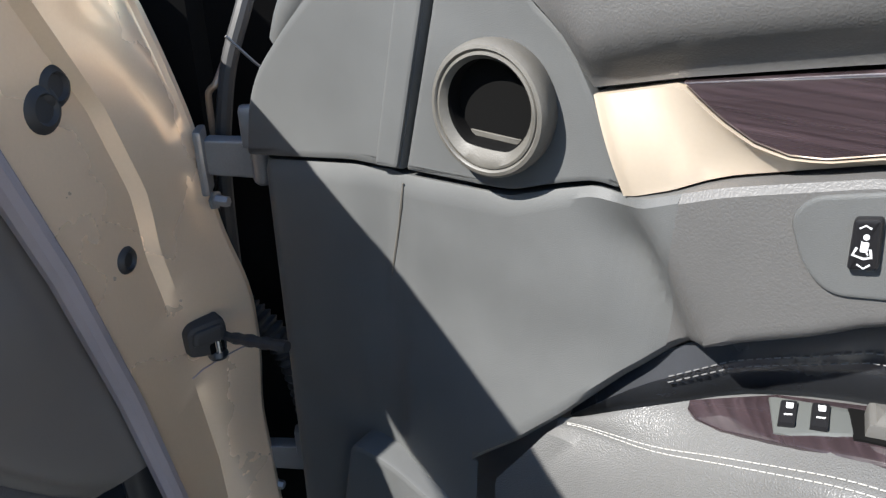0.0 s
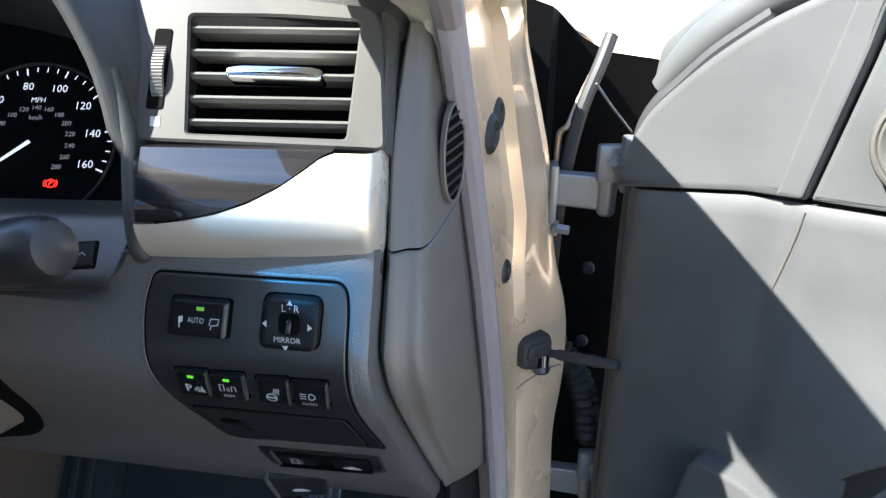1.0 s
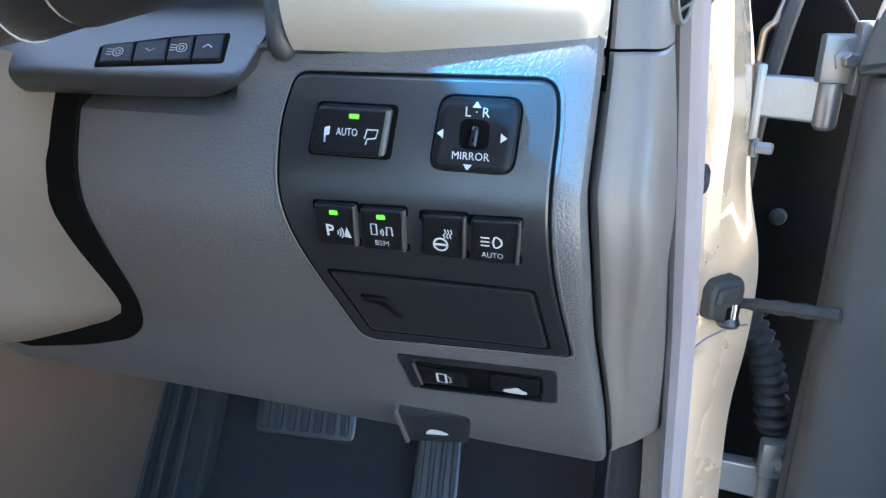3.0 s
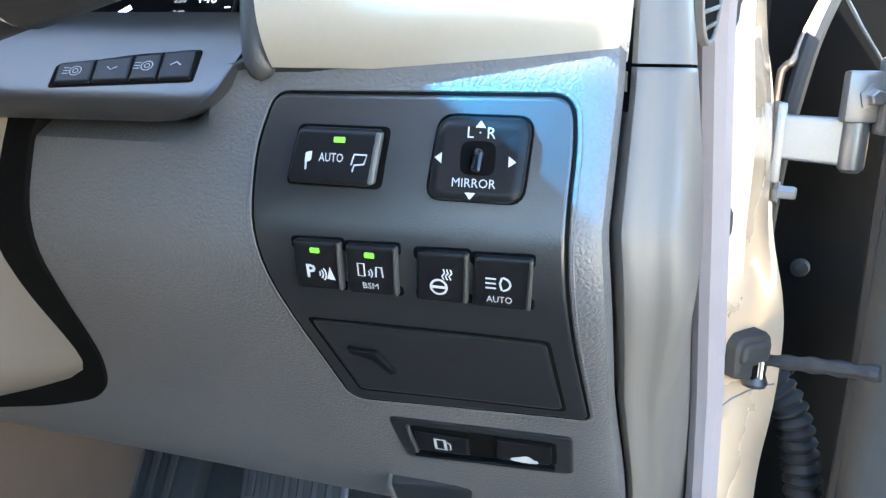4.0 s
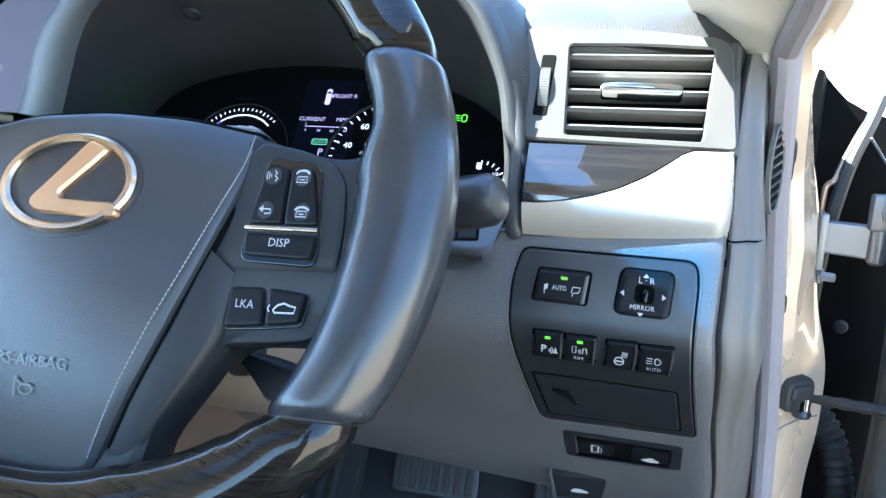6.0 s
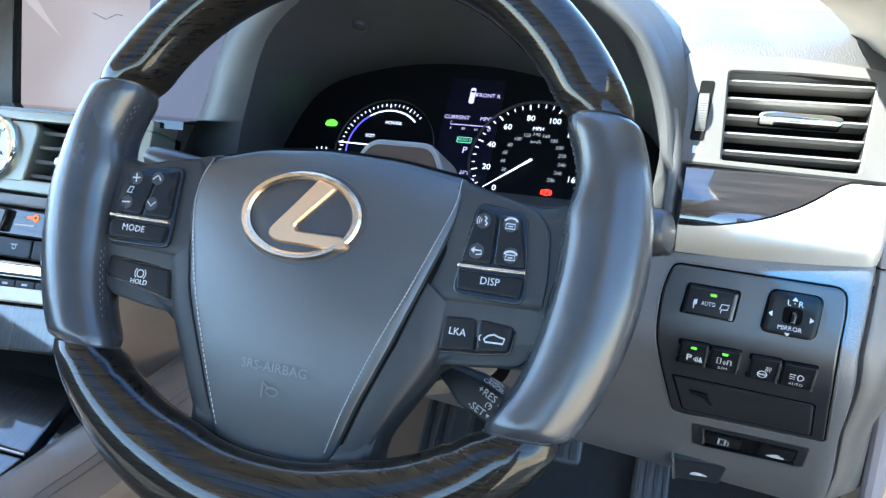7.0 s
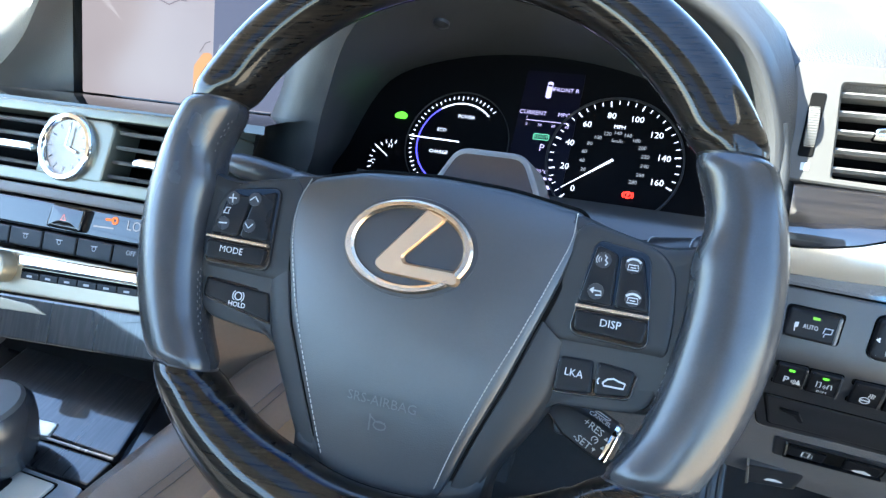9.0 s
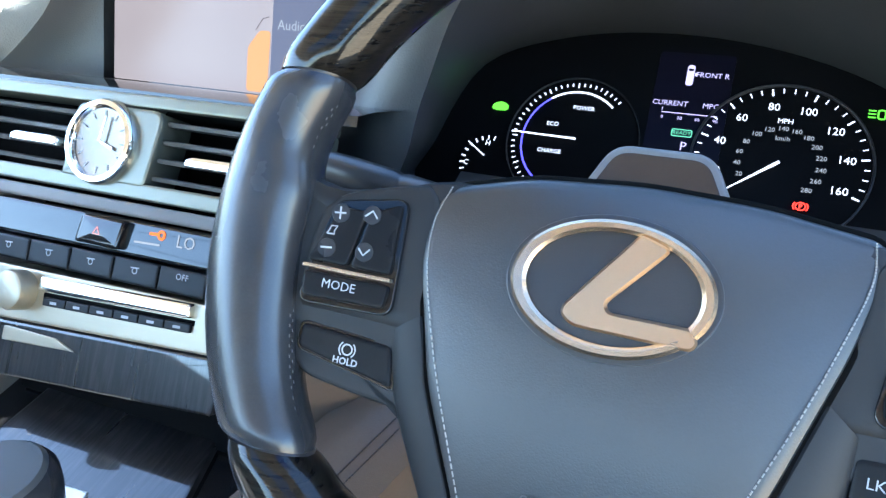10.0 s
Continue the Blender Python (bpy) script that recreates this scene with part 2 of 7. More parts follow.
def slab_bm(loop, surf, d0, d1, bevel=0.001, dome=0.0, rings=3, bm=None, back=False, sheet=False):
    """A body with that outline on a working surface, from depth d0 up to d1, its upper edge rounded and its face domed."""
    bm = bm or bmesh.new()
    steps = [(loop, d0), (loop, d1 - bevel * math.copysign(1, d1 - d0))]
    if bevel:
        s = math.copysign(1, d1 - d0)
        steps += [(inset(loop, bevel * 0.3), d1 - s * bevel * 0.3), (inset(loop, bevel), d1), (inset(loop, bevel * 1.5), d1)]
    last = steps[-1][0]
    cx, cy = sum(p[0] for p in last) / len(last), sum(p[1] for p in last) / len(last)
    for j in range(1, 0 if sheet else rings):
        f = 1 - j / rings
        steps.append(([(cx + (p[0] - cx) * f, cy + (p[1] - cy) * f) for p in last], d1 + dome * (1 - f * f)))
    rows = [[bm.verts.new(surf(p[0], p[1], d)) for p in lp] for lp, d in steps]
    k = len(loop)
    for r0, r1 in zip(rows, rows[1:]):
        for i in range(k):
            bm.faces.new((r0[i - 1], r0[i], r1[i], r1[i - 1]))
    if sheet:
        for tri in tessellate_polygon([[Vector((p[0], p[1], 0)) for p in steps[-1][0]]]):
            bm.faces.new([rows[-1][i] for i in tri])
        return bm
    c = bm.verts.new(surf(cx, cy, d1 + dome))
    for i in range(k):
        bm.faces.new((rows[-1][i - 1], rows[-1][i], c))
    if back:
        bm.faces.new(rows[0])
    return bm


def frame_bm(outer, inner, surf, d0, d1, bevel=0.001, bm=None):
    """A ring between two outlines of as many points, from depth d0 to d1."""
    bm = bm or bmesh.new()
    steps = [(outer, d0), (outer, d1 - bevel), (inset(outer, bevel), d1), (inset(inner, -bevel), d1), (inner, d1 - bevel), (inner, d0)]
    rows = [[bm.verts.new(surf(p[0], p[1], d)) for p in lp] for lp, d in steps]
    for r0, r1 in zip(rows, rows[1:]):
        for i in range(len(outer)):
            bm.faces.new((r0[i - 1], r0[i], r1[i], r1[i - 1]))
    return bm


def tube_bm(pts, radius, n=8, bm=None, closed=False, caps=True):
    bm = bm or bmesh.new()
    pts = [Vector(p) for p in pts]
    rows, k = [], len(pts)
    ref = None
    for i, p in enumerate(pts):
        a = pts[i - 1] if i or closed else p
        b = pts[(i + 1) % k] if i < k - 1 or closed else p
        t = (b - a).normalized()
        if ref is None:
            ref = t.orthogonal()
        ref = (ref - t * ref.dot(t)).normalized()
        s = t.cross(ref)
        r = radius[i] if isinstance(radius, (list, tuple)) else radius
        rows.append([bm.verts.new(p + (ref * math.cos(j * math.tau / n) + s * math.sin(j * math.tau / n)) * r) for j in range(n)])
    for i in range(k if closed else k - 1):
        r0, r1 = rows[i], rows[(i + 1) % k]
        for j in range(n):
            bm.faces.new((r0[j - 1], r0[j], r1[j], r1[j - 1]))
    if caps and not closed:
        bm.faces.new(rows[0])
        bm.faces.new(rows[-1])
    return bm


def lathe_bm(profile, o, axis, n=32, bm=None, up=None):
    """Turned about the axis: profile of (radius, height)."""
    bm = bm or bmesh.new()
    o, z = Vector(o), Vector(axis).normalized()
    x = z.orthogonal().normalized()
    y = z.cross(x)
    rows = [[bm.verts.new(o + z * h + (x * math.cos(j * math.tau / n) + y * math.sin(j * math.tau / n)) * max(r, 1e-5)) for j in range(n)] for r, h in profile]
    for r0, r1 in zip(rows, rows[1:]):
        for j in range(n):
            bm.faces.new((r0[j - 1], r0[j], r1[j], r1[j - 1]))
    return bm


def loft_bm(rows, bm=None, closed=False):
    """A skin over rows of points, all of one length."""
    bm = bm or bmesh.new()
    vs = [[bm.verts.new(p) for p in row] for row in rows]
    for r0, r1 in zip(vs, vs[1:]):
        k = len(r0)
        for i in range(0 if closed else 1, k):
            bm.faces.new((r0[i - 1], r0[i], r1[i], r1[i - 1]))
    return bm


def thick(ob, t, offset=-1.0):
    md = ob.modifiers.new("thickness", "SOLIDIFY")
    md.thickness, md.offset = t, offset
    return ob


def block_bm(lo, hi, bevel=0.004, bm=None, m=None):
    b2 = bmesh.new()
    bmesh.ops.create_cube(b2, size=1)
    for v in b2.verts:
        v.co = Vector([lo[i] + (v.co[i] + 0.5) * (hi[i] - lo[i]) for i in range(3)])
    if bevel:
        bmesh.ops.bevel(b2, geom=b2.edges[:], offset=bevel, segments=2, affect="EDGES", profile=0.6)
    if m:
        b2.transform(m)
    if bm is None:
        return b2
    me = bpy.data.meshes.new("tmp")
    b2.to_mesh(me)
    b2.free()
    bm.from_mesh(me)
    bpy.data.meshes.remove(me)
    return bm


def text_bm(body, surf, a, b, size, d=0.0004, align="CENTER", bm=None, squeeze=1.0, turn=0.0, bold=0.0):
    cu = bpy.data.curves.new("letters", "FONT")
    cu.body, cu.size, cu.align_x, cu.align_y = body, size, align, "CENTER"
    cu.resolution_u = 2
    cu.offset = bold
    tmp = new("letters", cu)
    me = bpy.data.meshes.new_from_object(tmp.evaluated_get(bpy.context.evaluated_depsgraph_get()))
    bm = bm or bmesh.new()
    ca, sa = math.cos(radians(turn)), math.sin(radians(turn))
    vs = [bm.verts.new(surf(a + (v.co.x * ca - v.co.y * sa) * squeeze, b + v.co.x * sa + v.co.y * ca, d)) for v in me.vertices]
    for p in me.polygons:
        try:
            bm.faces.new([vs[i] for i in p.vertices])
        except ValueError:
            pass
    bpy.data.objects.remove(tmp)
    bpy.data.curves.remove(cu)
    bpy.data.meshes.remove(me)
    return bm


def flat(name, bm, mat, parent=None, label=""):
    """Print: thin letters and marks, facing as they were laid."""
    me = bpy.data.meshes.new(name)
    bm.to_mesh(me)
    bm.free()
    me.materials.append(mat)
    ob = new(name, me)
    if parent:
        ob.parent = parent
        ob.matrix_parent_inverse = Matrix.Translation(-Vector(parent.location)) if parent.type == "EMPTY" else Matrix.Identity(4)
    if label:
        ob["label"] = label
    return ob


def text(name, body, surf, a, b, size, mat, parent, **kw):
    return flat(name, text_bm(body, surf, a, b, size, **kw), mat, parent)


def line_bm(pts, w, surf, d=0.0004, bm=None, closed=False):
    """A printed stroke along points of a working surface."""
    bm = bm or bmesh.new()
    pts = [Vector(p) for p in pts]
    k, rows = len(pts), []
    for i, p in enumerate(pts):
        a = pts[i - 1] if i or closed else p
        b = pts[(i + 1) % k] if i < k - 1 or closed else p
        t = (b - a).normalized()
        nn = Vector((-t.y, t.x)) * w / 2
        rows.append((bm.verts.new(surf(*(p + nn), d)), bm.verts.new(surf(*(p - nn), d))))
    for i in range(k if closed else k - 1):
        r0, r1 = rows[i], rows[(i + 1) % k]
        bm.faces.new((r0[0], r0[1], r1[1], r1[0]))
    return bm


def fill_bm(loop, surf, d=0.0004, bm=None):
    bm = bm or bmesh.new()
    f = bm.faces.new([bm.verts.new(surf(p[0], p[1], d)) for p in loop])
    bmesh.ops.triangulate(bm, faces=[f])
    return bm


def arc(cx, cy, r, a0, a1, n=24, ry=None):
    return [(cx + r * math.cos(radians(a0 + (a1 - a0) * i / n)), cy + (ry or r) * math.sin(radians(a0 + (a1 - a0) * i / n))) for i in range(n + 1)]


# ---------------------------------------------------------------- setting: ground and car body
def dash_y(x, z):
    """How far forward the lower dashboard's face stands."""
    zs = (0.50, 0.585, 0.62, 0.67, 0.72, 0.765, 0.80, 0.83, 0.865, 0.90, 0.95)
    ys = (0.40, 0.335, 0.302, 0.265, 0.232, 0.196, 0.174, 0.180, 0.193, 0.205, 0.222)
    y = sum(curve_at(zs, ys, z + k * 0.008) for k in (-2, -1, 0, 1, 2)) / 5
    return y - 0.12 * (x - 0.29)


def dash(x, z, d=0.0):
    return Vector((x, dash_y(x, z) - d, z))


def dash_edge(z):
    return curve_at((0.585, 0.65, 0.72, 0.816, 0.87, 0.95), (0.394, 0.385, 0.372, 0.360, 0.363, 0.364), z)


ground = finish("ground", loft_bm([[(-400, y, 0), (400, y, 0)] for y in (-400, 400)]), GROUND)
tagged(ground, "pale sunlit concrete ground outside the car", "ground", kind="structure")

# Above about 1.02 both lines are out of view, bent to shadow the door.
SEAL_LINE = [(0.20, 0.462, 0.415), (0.35, 0.460, 0.41), (0.5, 0.455, 0.40), (0.67, 0.442, 0.375), (0.8, 0.428, 0.352), (0.9, 0.415, 0.327), (1.015, 0.400, 0.272), (1.04, 0.398, 0.20), (1.065, 0.390, 0.118), (1.09, 0.370, 0.05), (1.13, 0.345, -0.03), (1.19, 0.315, -0.13), (1.25, 0.285, -0.24), (1.38, 0.25, -0.52)]
EDGE_LINE = [(0.20, 0.53, 0.51), (0.35, 0.527, 0.51), (0.41, 0.524, 0.51), (0.54, 0.519, 0.51), (0.60, 0.527, 0.51), (0.69, 0.526, 0.51), (0.75, 0.506, 0.51), (0.85, 0.498, 0.51), (0.936, 0.477, 0.51), (1.0, 0.460, 0.50), (1.02, 0.458, 0.40), (1.04, 0.45, 0.30), (1.065, 0.432, 0.19), (1.09, 0.405, 0.10), (1.13, 0.372, 0.0), (1.19, 0.335, -0.11), (1.25, 0.305, -0.22), (1.38, 0.275, -0.50)]


def along(line, z):
    return Vector((curve_at([p[0] for p in line], [p[1] for p in line], z), curve_at([p[0] for p in line], [p[2] for p in line], z), z))


def pillar_row(z):
    s, e = along(SEAL_LINE, z), sum((along(EDGE_LINE, z + k * 0.008) for k in range(-4, 5)), Vector()) / 9
    e.z = z
    mz = (0.2, 0.457, 0.643, 0.77, 0.827, 0.904, 1.0, 1.03, 1.06, 1.38)
    m = s + Vector((curve_at(mz, (0.016, 0.020, 0.025, 0.027, 0.033, 0.030, 0.027, 0.018, 0.012, 0.008), z), curve_at(mz, (0.066, 0.069, 0.074, 0.078, 0.088, 0.092, 0.086, 0.07, 0.045, 0.01), z), 0))
    m2 = m + Vector((0.005, 0.012, 0))
    # Thinned high up, out of view, to let sun onto the door.
    up = curve_at((1.10, 1.22), (1.0, 0.25), z)
    q = m2.lerp(e, 0.6) + Vector((0.007, 0.0, 0))
    dent = Vector((-0.006, 0.009, 0)) * math.exp(-((z - 0.657) / 0.035) ** 2)
    q = q + dent
    return [s + Vector((-0.02, 0.03, 0)), s, s.lerp(m, 0.5), m, m2 + Vector((0.007, -0.007, 0)) + dent, m2.lerp(q, 0.5) + Vector((0.003, -0.003, 0)), q, e + Vector((-0.004, -0.004, 0)), e,
            e + Vector((0.001, 0.008, 0)), e + Vector((-0.03, 0.06, 0)) * up, s + Vector((-0.01, 0.12, 0)) * up]


zs = [0.2 + 0.0125 * i for i in range(95)]
pillar = thing("door_pillar", (0.45, 0.45, 0.2), "champagne metallic painted door jamb of the car body", "car body", kind="structure")
jamb = loft_bm([pillar_row(z) for z in zs], closed=True)
bmesh.ops.reverse_faces(jamb, faces=jamb.faces[:])
part("jamb", jamb, PAINT, pillar)
# Extra trim width, out of view, added for the shadow it casts.
def wide(z):
    return curve_at((1.04, 1.08, 1.12, 1.18), (0.0, 1.0, 1.0, 0.1), z)


# Trim depth cut higher up so that sun gets past.
def high(z):
    return curve_at((1.10, 1.22), (1.0, 0.3), z)


tz = [0.985 + 0.0125 * i for i in range(32)]
part("pillar_trim", loft_bm([[along(SEAL_LINE, z) + Vector(o) for o in ((-0.006, 0.002, 0), (-0.016, 0.0, 0), (-0.036 - 0.02 * wide(z), 0.016, 0.004), (-0.052 - 0.045 * wide(z), 0.05 * high(z), 0.006), (-0.058 - 0.05 * wide(z), 0.12 * high(z), 0.0))] for z in tz]), HEADLINER, pillar, "pale cloth pillar trim, widened out of view to cast shade")
seal_pts = [along(SEAL_LINE, z) + Vector((0.0, -0.004, 0)) for z in zs]
part("door_seal", tube_bm(seal_pts, 0.0105, 10), SEAL, pillar, "mauve-grey cloth-covered door seal")
part("jamb_seam", tube_bm([pillar_row(0.62 + 0.004 * math.sin(i))[3 + i] + Vector((0, -0.001, 0.0015 * i)) for i in range(5)], 0.0008, 6), SEAL, pillar)


def grommet(o, axis, r, parent):
    return part("grommet", lathe_bm([(r * 1.15, 0), (r * 1.15, 0.002), (r, 0.0045), (r * 0.75, 0.006), (r * 0.6, 0.003), (0, 0.003)], o, axis, 24), RUBBER, parent, "black rubber grommet")


jn = Vector((0.95, -0.31, 0.03))
grommet((0.4305, 0.379, 0.914), jn, 0.0150, pillar)
grommet((0.4350, 0.395, 0.926), jn, 0.0135, pillar)
grommet((0.4485, 0.4145, 0.776), jn, 0.0105, pillar)

# roof, far side and rear, all out of view, added to close the cabin
roof = thing("car_roof", (-0.38, -0.9, 1.38), "unseen pale headlining, its front edge shaped to shade the dash", "roof", kind="structure")
def roof_z(x, y):
    return 1.42 - 0.114 * (x + 0.385) ** 2 - 0.03 * max(0, 1 - abs(y + 0.12) / 0.3)


# Front roof edge, out of view, stepped only to place sun and shade.
def header(x):
    return curve_at((-1.06, -0.80, -0.70, -0.40, -0.26, -0.20, -0.175, -0.08, 0.0, 0.06, 0.29), (-0.05, 0.05, 0.13, 0.13, 0.052, 0.036, -0.08, -0.09, -0.15, -0.24, -0.31), x)


def roof_strip(x0, x1, y0, y1):
    y_at = lambda x, j: (header(x) if y0 == -0.12 else y0) * (1 - j / 3) + y1 * j / 3
    bm = loft_bm([[(x0 + (x1 - x0) * i / 40, y_at(x0 + (x1 - x0) * i / 40, j), roof_z(x0 + (x1 - x0) * i / 40, y0 + (y1 - y0) * j / 3)) for i in range(41)] for j in range(4)])
    ob = part("roof_panel", bm, HEADLINER, roof)
    return thick(ob, 0.03, 1.0)


roof_strip(-1.06, 0.29, -0.12, -0.48)
roof_strip(-1.06, 0.29, -0.98, -2.0)
roof_strip(-1.06, -0.76, -0.48, -0.98)
roof_strip(0.0, 0.29, -0.48, -0.98)
# Pane out of view; its outline and band decide which sunlight turns blue.
windscreen = thing("windscreen", (-0.385, 0.95, 1.0), "unseen windscreen, clear with a blue band tuned to tint sunlight", "windscreen", kind="structure")
wsrows = []
for k in range(13):
    f = k / 12
    xs = [-1.13 + 0.06 * f + (1.43 - 0.42 * f) * i / 96 for i in range(97)]
    wsrows.append([Vector((x, (0.93 - 0.10 * ((x + 0.385) / 0.75) ** 2) * (1 - f) + (min(header(x + e) for e in (-0.05, -0.025, 0, 0.025, 0.05)) - 0.02) * f, 1.0 + 0.40 * f + 0.03 * math.sin(math.pi * f) - 0.05 * ((x + 0.385) / 0.75) ** 2)) for x in xs])
part("pane", loft_bm(wsrows), TINTED, windscreen, "clear glass shading to blue at the top")
# Sunroof out of view, added and tinted to set skylight and reflections.
sunroof = thing("sunroof", (-0.38, -0.73, 1.42), "unseen dark tinted glass in the headlining, added to dim skylight", "sunroof", kind="structure")
part("pane", loft_bm([[Vector((-0.77 + 0.78 * i / 6, y, roof_z(-0.77 + 0.78 * i / 6, y) + 0.012)) for i in range(7)] for y in (-0.47, -0.73, -0.99)]), SMOKEGLASS, sunroof)
side = thing("cabin_wall_left", (-1.12, 0, 0.3), "dark trimmed far side of the cabin below its windows", "wall", kind="structure")
part("door_wall", block_bm((-1.20, -2.0, 0.25), (-1.12, 0.75, 0.98), 0.02), GREYTRIM, side)
# Wall and pillar out of view, added to cut skylight from behind.
right_wall = thing("cabin_wall_right", (0.42, -1.4, 0.3), "unseen rear side wall behind the door opening, added to block skylight", "wall", kind="structure")
part("side_wall", block_bm((0.40, -2.0, 0.25), (0.48, -0.85, 0.98), 0.02), GREYTRIM, right_wall)
part("centre_pillar", block_bm((0.34, -0.97, 0.95), (0.44, -0.85, 1.38), 0.02), GREYTRIM, right_wall)
# Plain wall out of view that closes off light from the rear.
rear = thing("cabin_wall_rear", (-0.4, -2.0, 0.3), "unseen dark wall added across the rear of the cabin", "wall", kind="structure")
part("seat_wall", block_bm((-1.2, -2.1, 0.25), (0.4, -2.0, 1.05), 0.03), LEATHER, rear)

# carpeted floor with the sloping toe board
floor = thing("floor", (0.1, 0.2, 0.3), "charcoal carpeted footwell floor", "floor", kind="structure")
frows = []
for y, z in ((-2.0, 0.30), (-0.5, 0.30), (0.3, 0.30), (0.5, 0.305), (0.58, 0.33), (0.72, 0.45), (0.80, 0.62), (0.82, 0.95)):
    frows.append([(x, y, z + (0.30 if x < -0.255 and z < 0.6 else 0) + 0.004 * math.sin(x * 40 + y * 25)) for x in (-1.15, -0.62, -0.52, -0.27, -0.24, -0.15, 0.0, 0.12, 0.25, 0.36, 0.40, 0.44)])
part("carpet", loft_bm(frows), CARPET, floor)
part("sill_trim", block_bm((0.40, -1.5, 0.28), (0.50, 0.42, 0.36), 0.012), BLACK, floor)

# inner wing blackened as if shaded behind the hinge gap, and the painted wing edge
wing = thing("front_wing", (0.55, 0.8, 0.4), "champagne front wing with an inner liner blackened as if in shade", "car wing", kind="structure")
def liner_top(x):
    return curve_at((0.44, 0.500, 0.515, 0.530, 0.553, 0.62, 0.76), (1.02, 1.000, 0.984, 0.970, 0.955, 0.945, 0.94), x)


LINER = ((0.44, 0.56), (0.495, 0.565), (0.505, 0.592), (0.515, 0.594), (0.530, 0.597), (0.56, 0.602), (0.62, 0.614), (0.68, 0.63), (0.76, 0.68))
LINER_STEPS = ((0.05, 0), (0.2, 0), (0.45, 0), (0.455, 0.003), (0.6, 0.003), (0.605, 0), (0.7, 0.0), (0.705, 0.003), (0.78, 0.003), (0.785, 0), (0.88, 0.0), (0.93, 0.0), (0.96, 0.0), (0.99, 0.0), (1.02, 0.0))
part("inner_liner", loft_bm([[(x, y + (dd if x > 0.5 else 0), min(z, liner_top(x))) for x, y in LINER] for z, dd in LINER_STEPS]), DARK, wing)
# Champagne paint browned: the shade in the wing gap is put into it.
SHADEDPAINT = material("shaded_inner_wing_paint", (0.30, 0.215, 0.15), 0.35, 0.4, vary=0.2, vary_size=14)
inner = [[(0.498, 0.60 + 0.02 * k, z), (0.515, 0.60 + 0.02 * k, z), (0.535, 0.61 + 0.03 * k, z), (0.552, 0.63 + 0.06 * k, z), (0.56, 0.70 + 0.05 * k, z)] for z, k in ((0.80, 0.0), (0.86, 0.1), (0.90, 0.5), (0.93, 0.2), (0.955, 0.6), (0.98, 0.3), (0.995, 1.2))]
part("inner_wing", loft_bm([[(x, y, min(z, liner_top(x) + 0.004)) for x, y, z in row] for row in inner]), SHADEDPAINT, wing, "inner wing panel, its shade put into the brown paint")
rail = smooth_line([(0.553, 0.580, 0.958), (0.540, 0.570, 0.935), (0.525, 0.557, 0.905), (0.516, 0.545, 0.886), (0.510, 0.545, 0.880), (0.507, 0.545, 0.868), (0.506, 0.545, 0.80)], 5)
part("flange", tube_bm(rail, 0.0032, 10), SHADEDPAINT, wing, "wing flange in paint darkened as if shaded")
part("liner_lip", tube_bm(smooth_line([(0.556, 0.566, 0.975), (0.545, 0.556, 0.945), (0.530, 0.548, 0.905), (0.520, 0.543, 0.86), (0.512, 0.540, 0.80), (0.508, 0.540, 0.70), (0.506, 0.542, 0.55)], 5), 0.0075, 10), RUBBER, wing, "black rubber lip of the wing liner")
part("stay_rod", tube_bm([(0.536, 0.514, 0.934), (0.556, 0.524, 0.909), (0.580, 0.536, 0.882)], 0.0013, 8), STEEL, wing, "thin grey stay rod")
for z0 in (0.60, 0.70):
    part("liner_clip", lathe_bm([(0.0, 0.006), (0.006, 0.005), (0.009, 0.0)], (0.56, 0.601, z0), (0, -1, 0), 14), RUBBER, wing)
wrow = []
for k, (y, w, top) in enumerate(((0.665, 0.0, 0.955), (0.69, 0.0, 0.965), (0.80, 0.01, 0.985), (1.2, 0.0, 1.0), (1.7, -0.05, 0.98))):
    wrow.append([(0.50, y, top + 0.012), (0.53 + w, y, top + 0.006), (0.556 + w, y, top - 0.02), (0.572 + w, y, top - 0.08), (0.58 + w, y, 0.7), (0.58 + w, y, 0.3)])
part("wing_panel", loft_bm(wrow), PAINT, wing)
thick(wing.children[-1], 0.003)

# ---------------------------------------------------------------- dashboard
dashboard = thing("dashboard", (0.0, 0.4, 0.5), "charcoal leather-grained dashboard with padded top", "dashboard", kind="structure")
rows = []
for i in range(42):
    z = 0.585 + (0.905 - 0.585) * i / 41
    xe = dash_edge(z)
    row = [dash(-0.30 + (xe - 0.008 + 0.30) * j / 60, z) for j in range(61)]
    row = [Vector((p.x, p.y + max(0.0, z - 0.845) * 1.6, min(z, 0.85 + (z - 0.85) * 0.2))) if p.x < 0.188 else dash(p.x, min(z, 0.8785)) if p.x < 0.2135 else p for p in row]
    row += [dash(xe - 0.003, z, -0.003), dash(xe, z, -0.012), dash(xe + 0.001, z, -0.05)]
    rows.append(row)
under = [[p + Vector((0, 0.012, -0.008)) for p in rows[0]], [p + Vector((0, 0.16, -0.028)) for p in rows[0]]]
part("knee_panel", loft_bm(under[::-1] + rows), PANEL, dashboard)


def trim(x, z, d=0.0):
    y = sum(curve_at((0.862, 0.872, 0.880, 0.890, 0.900, 0.910, 0.925, 0.945, 0.96), (0.222, 0.205, 0.1955, 0.1890, 0.1863, 0.1875, 0.1955, 0.210, 0.22), z + k * 0.003) for k in (-1, 0, 1)) / 3
    return Vector((x, y - d, z))


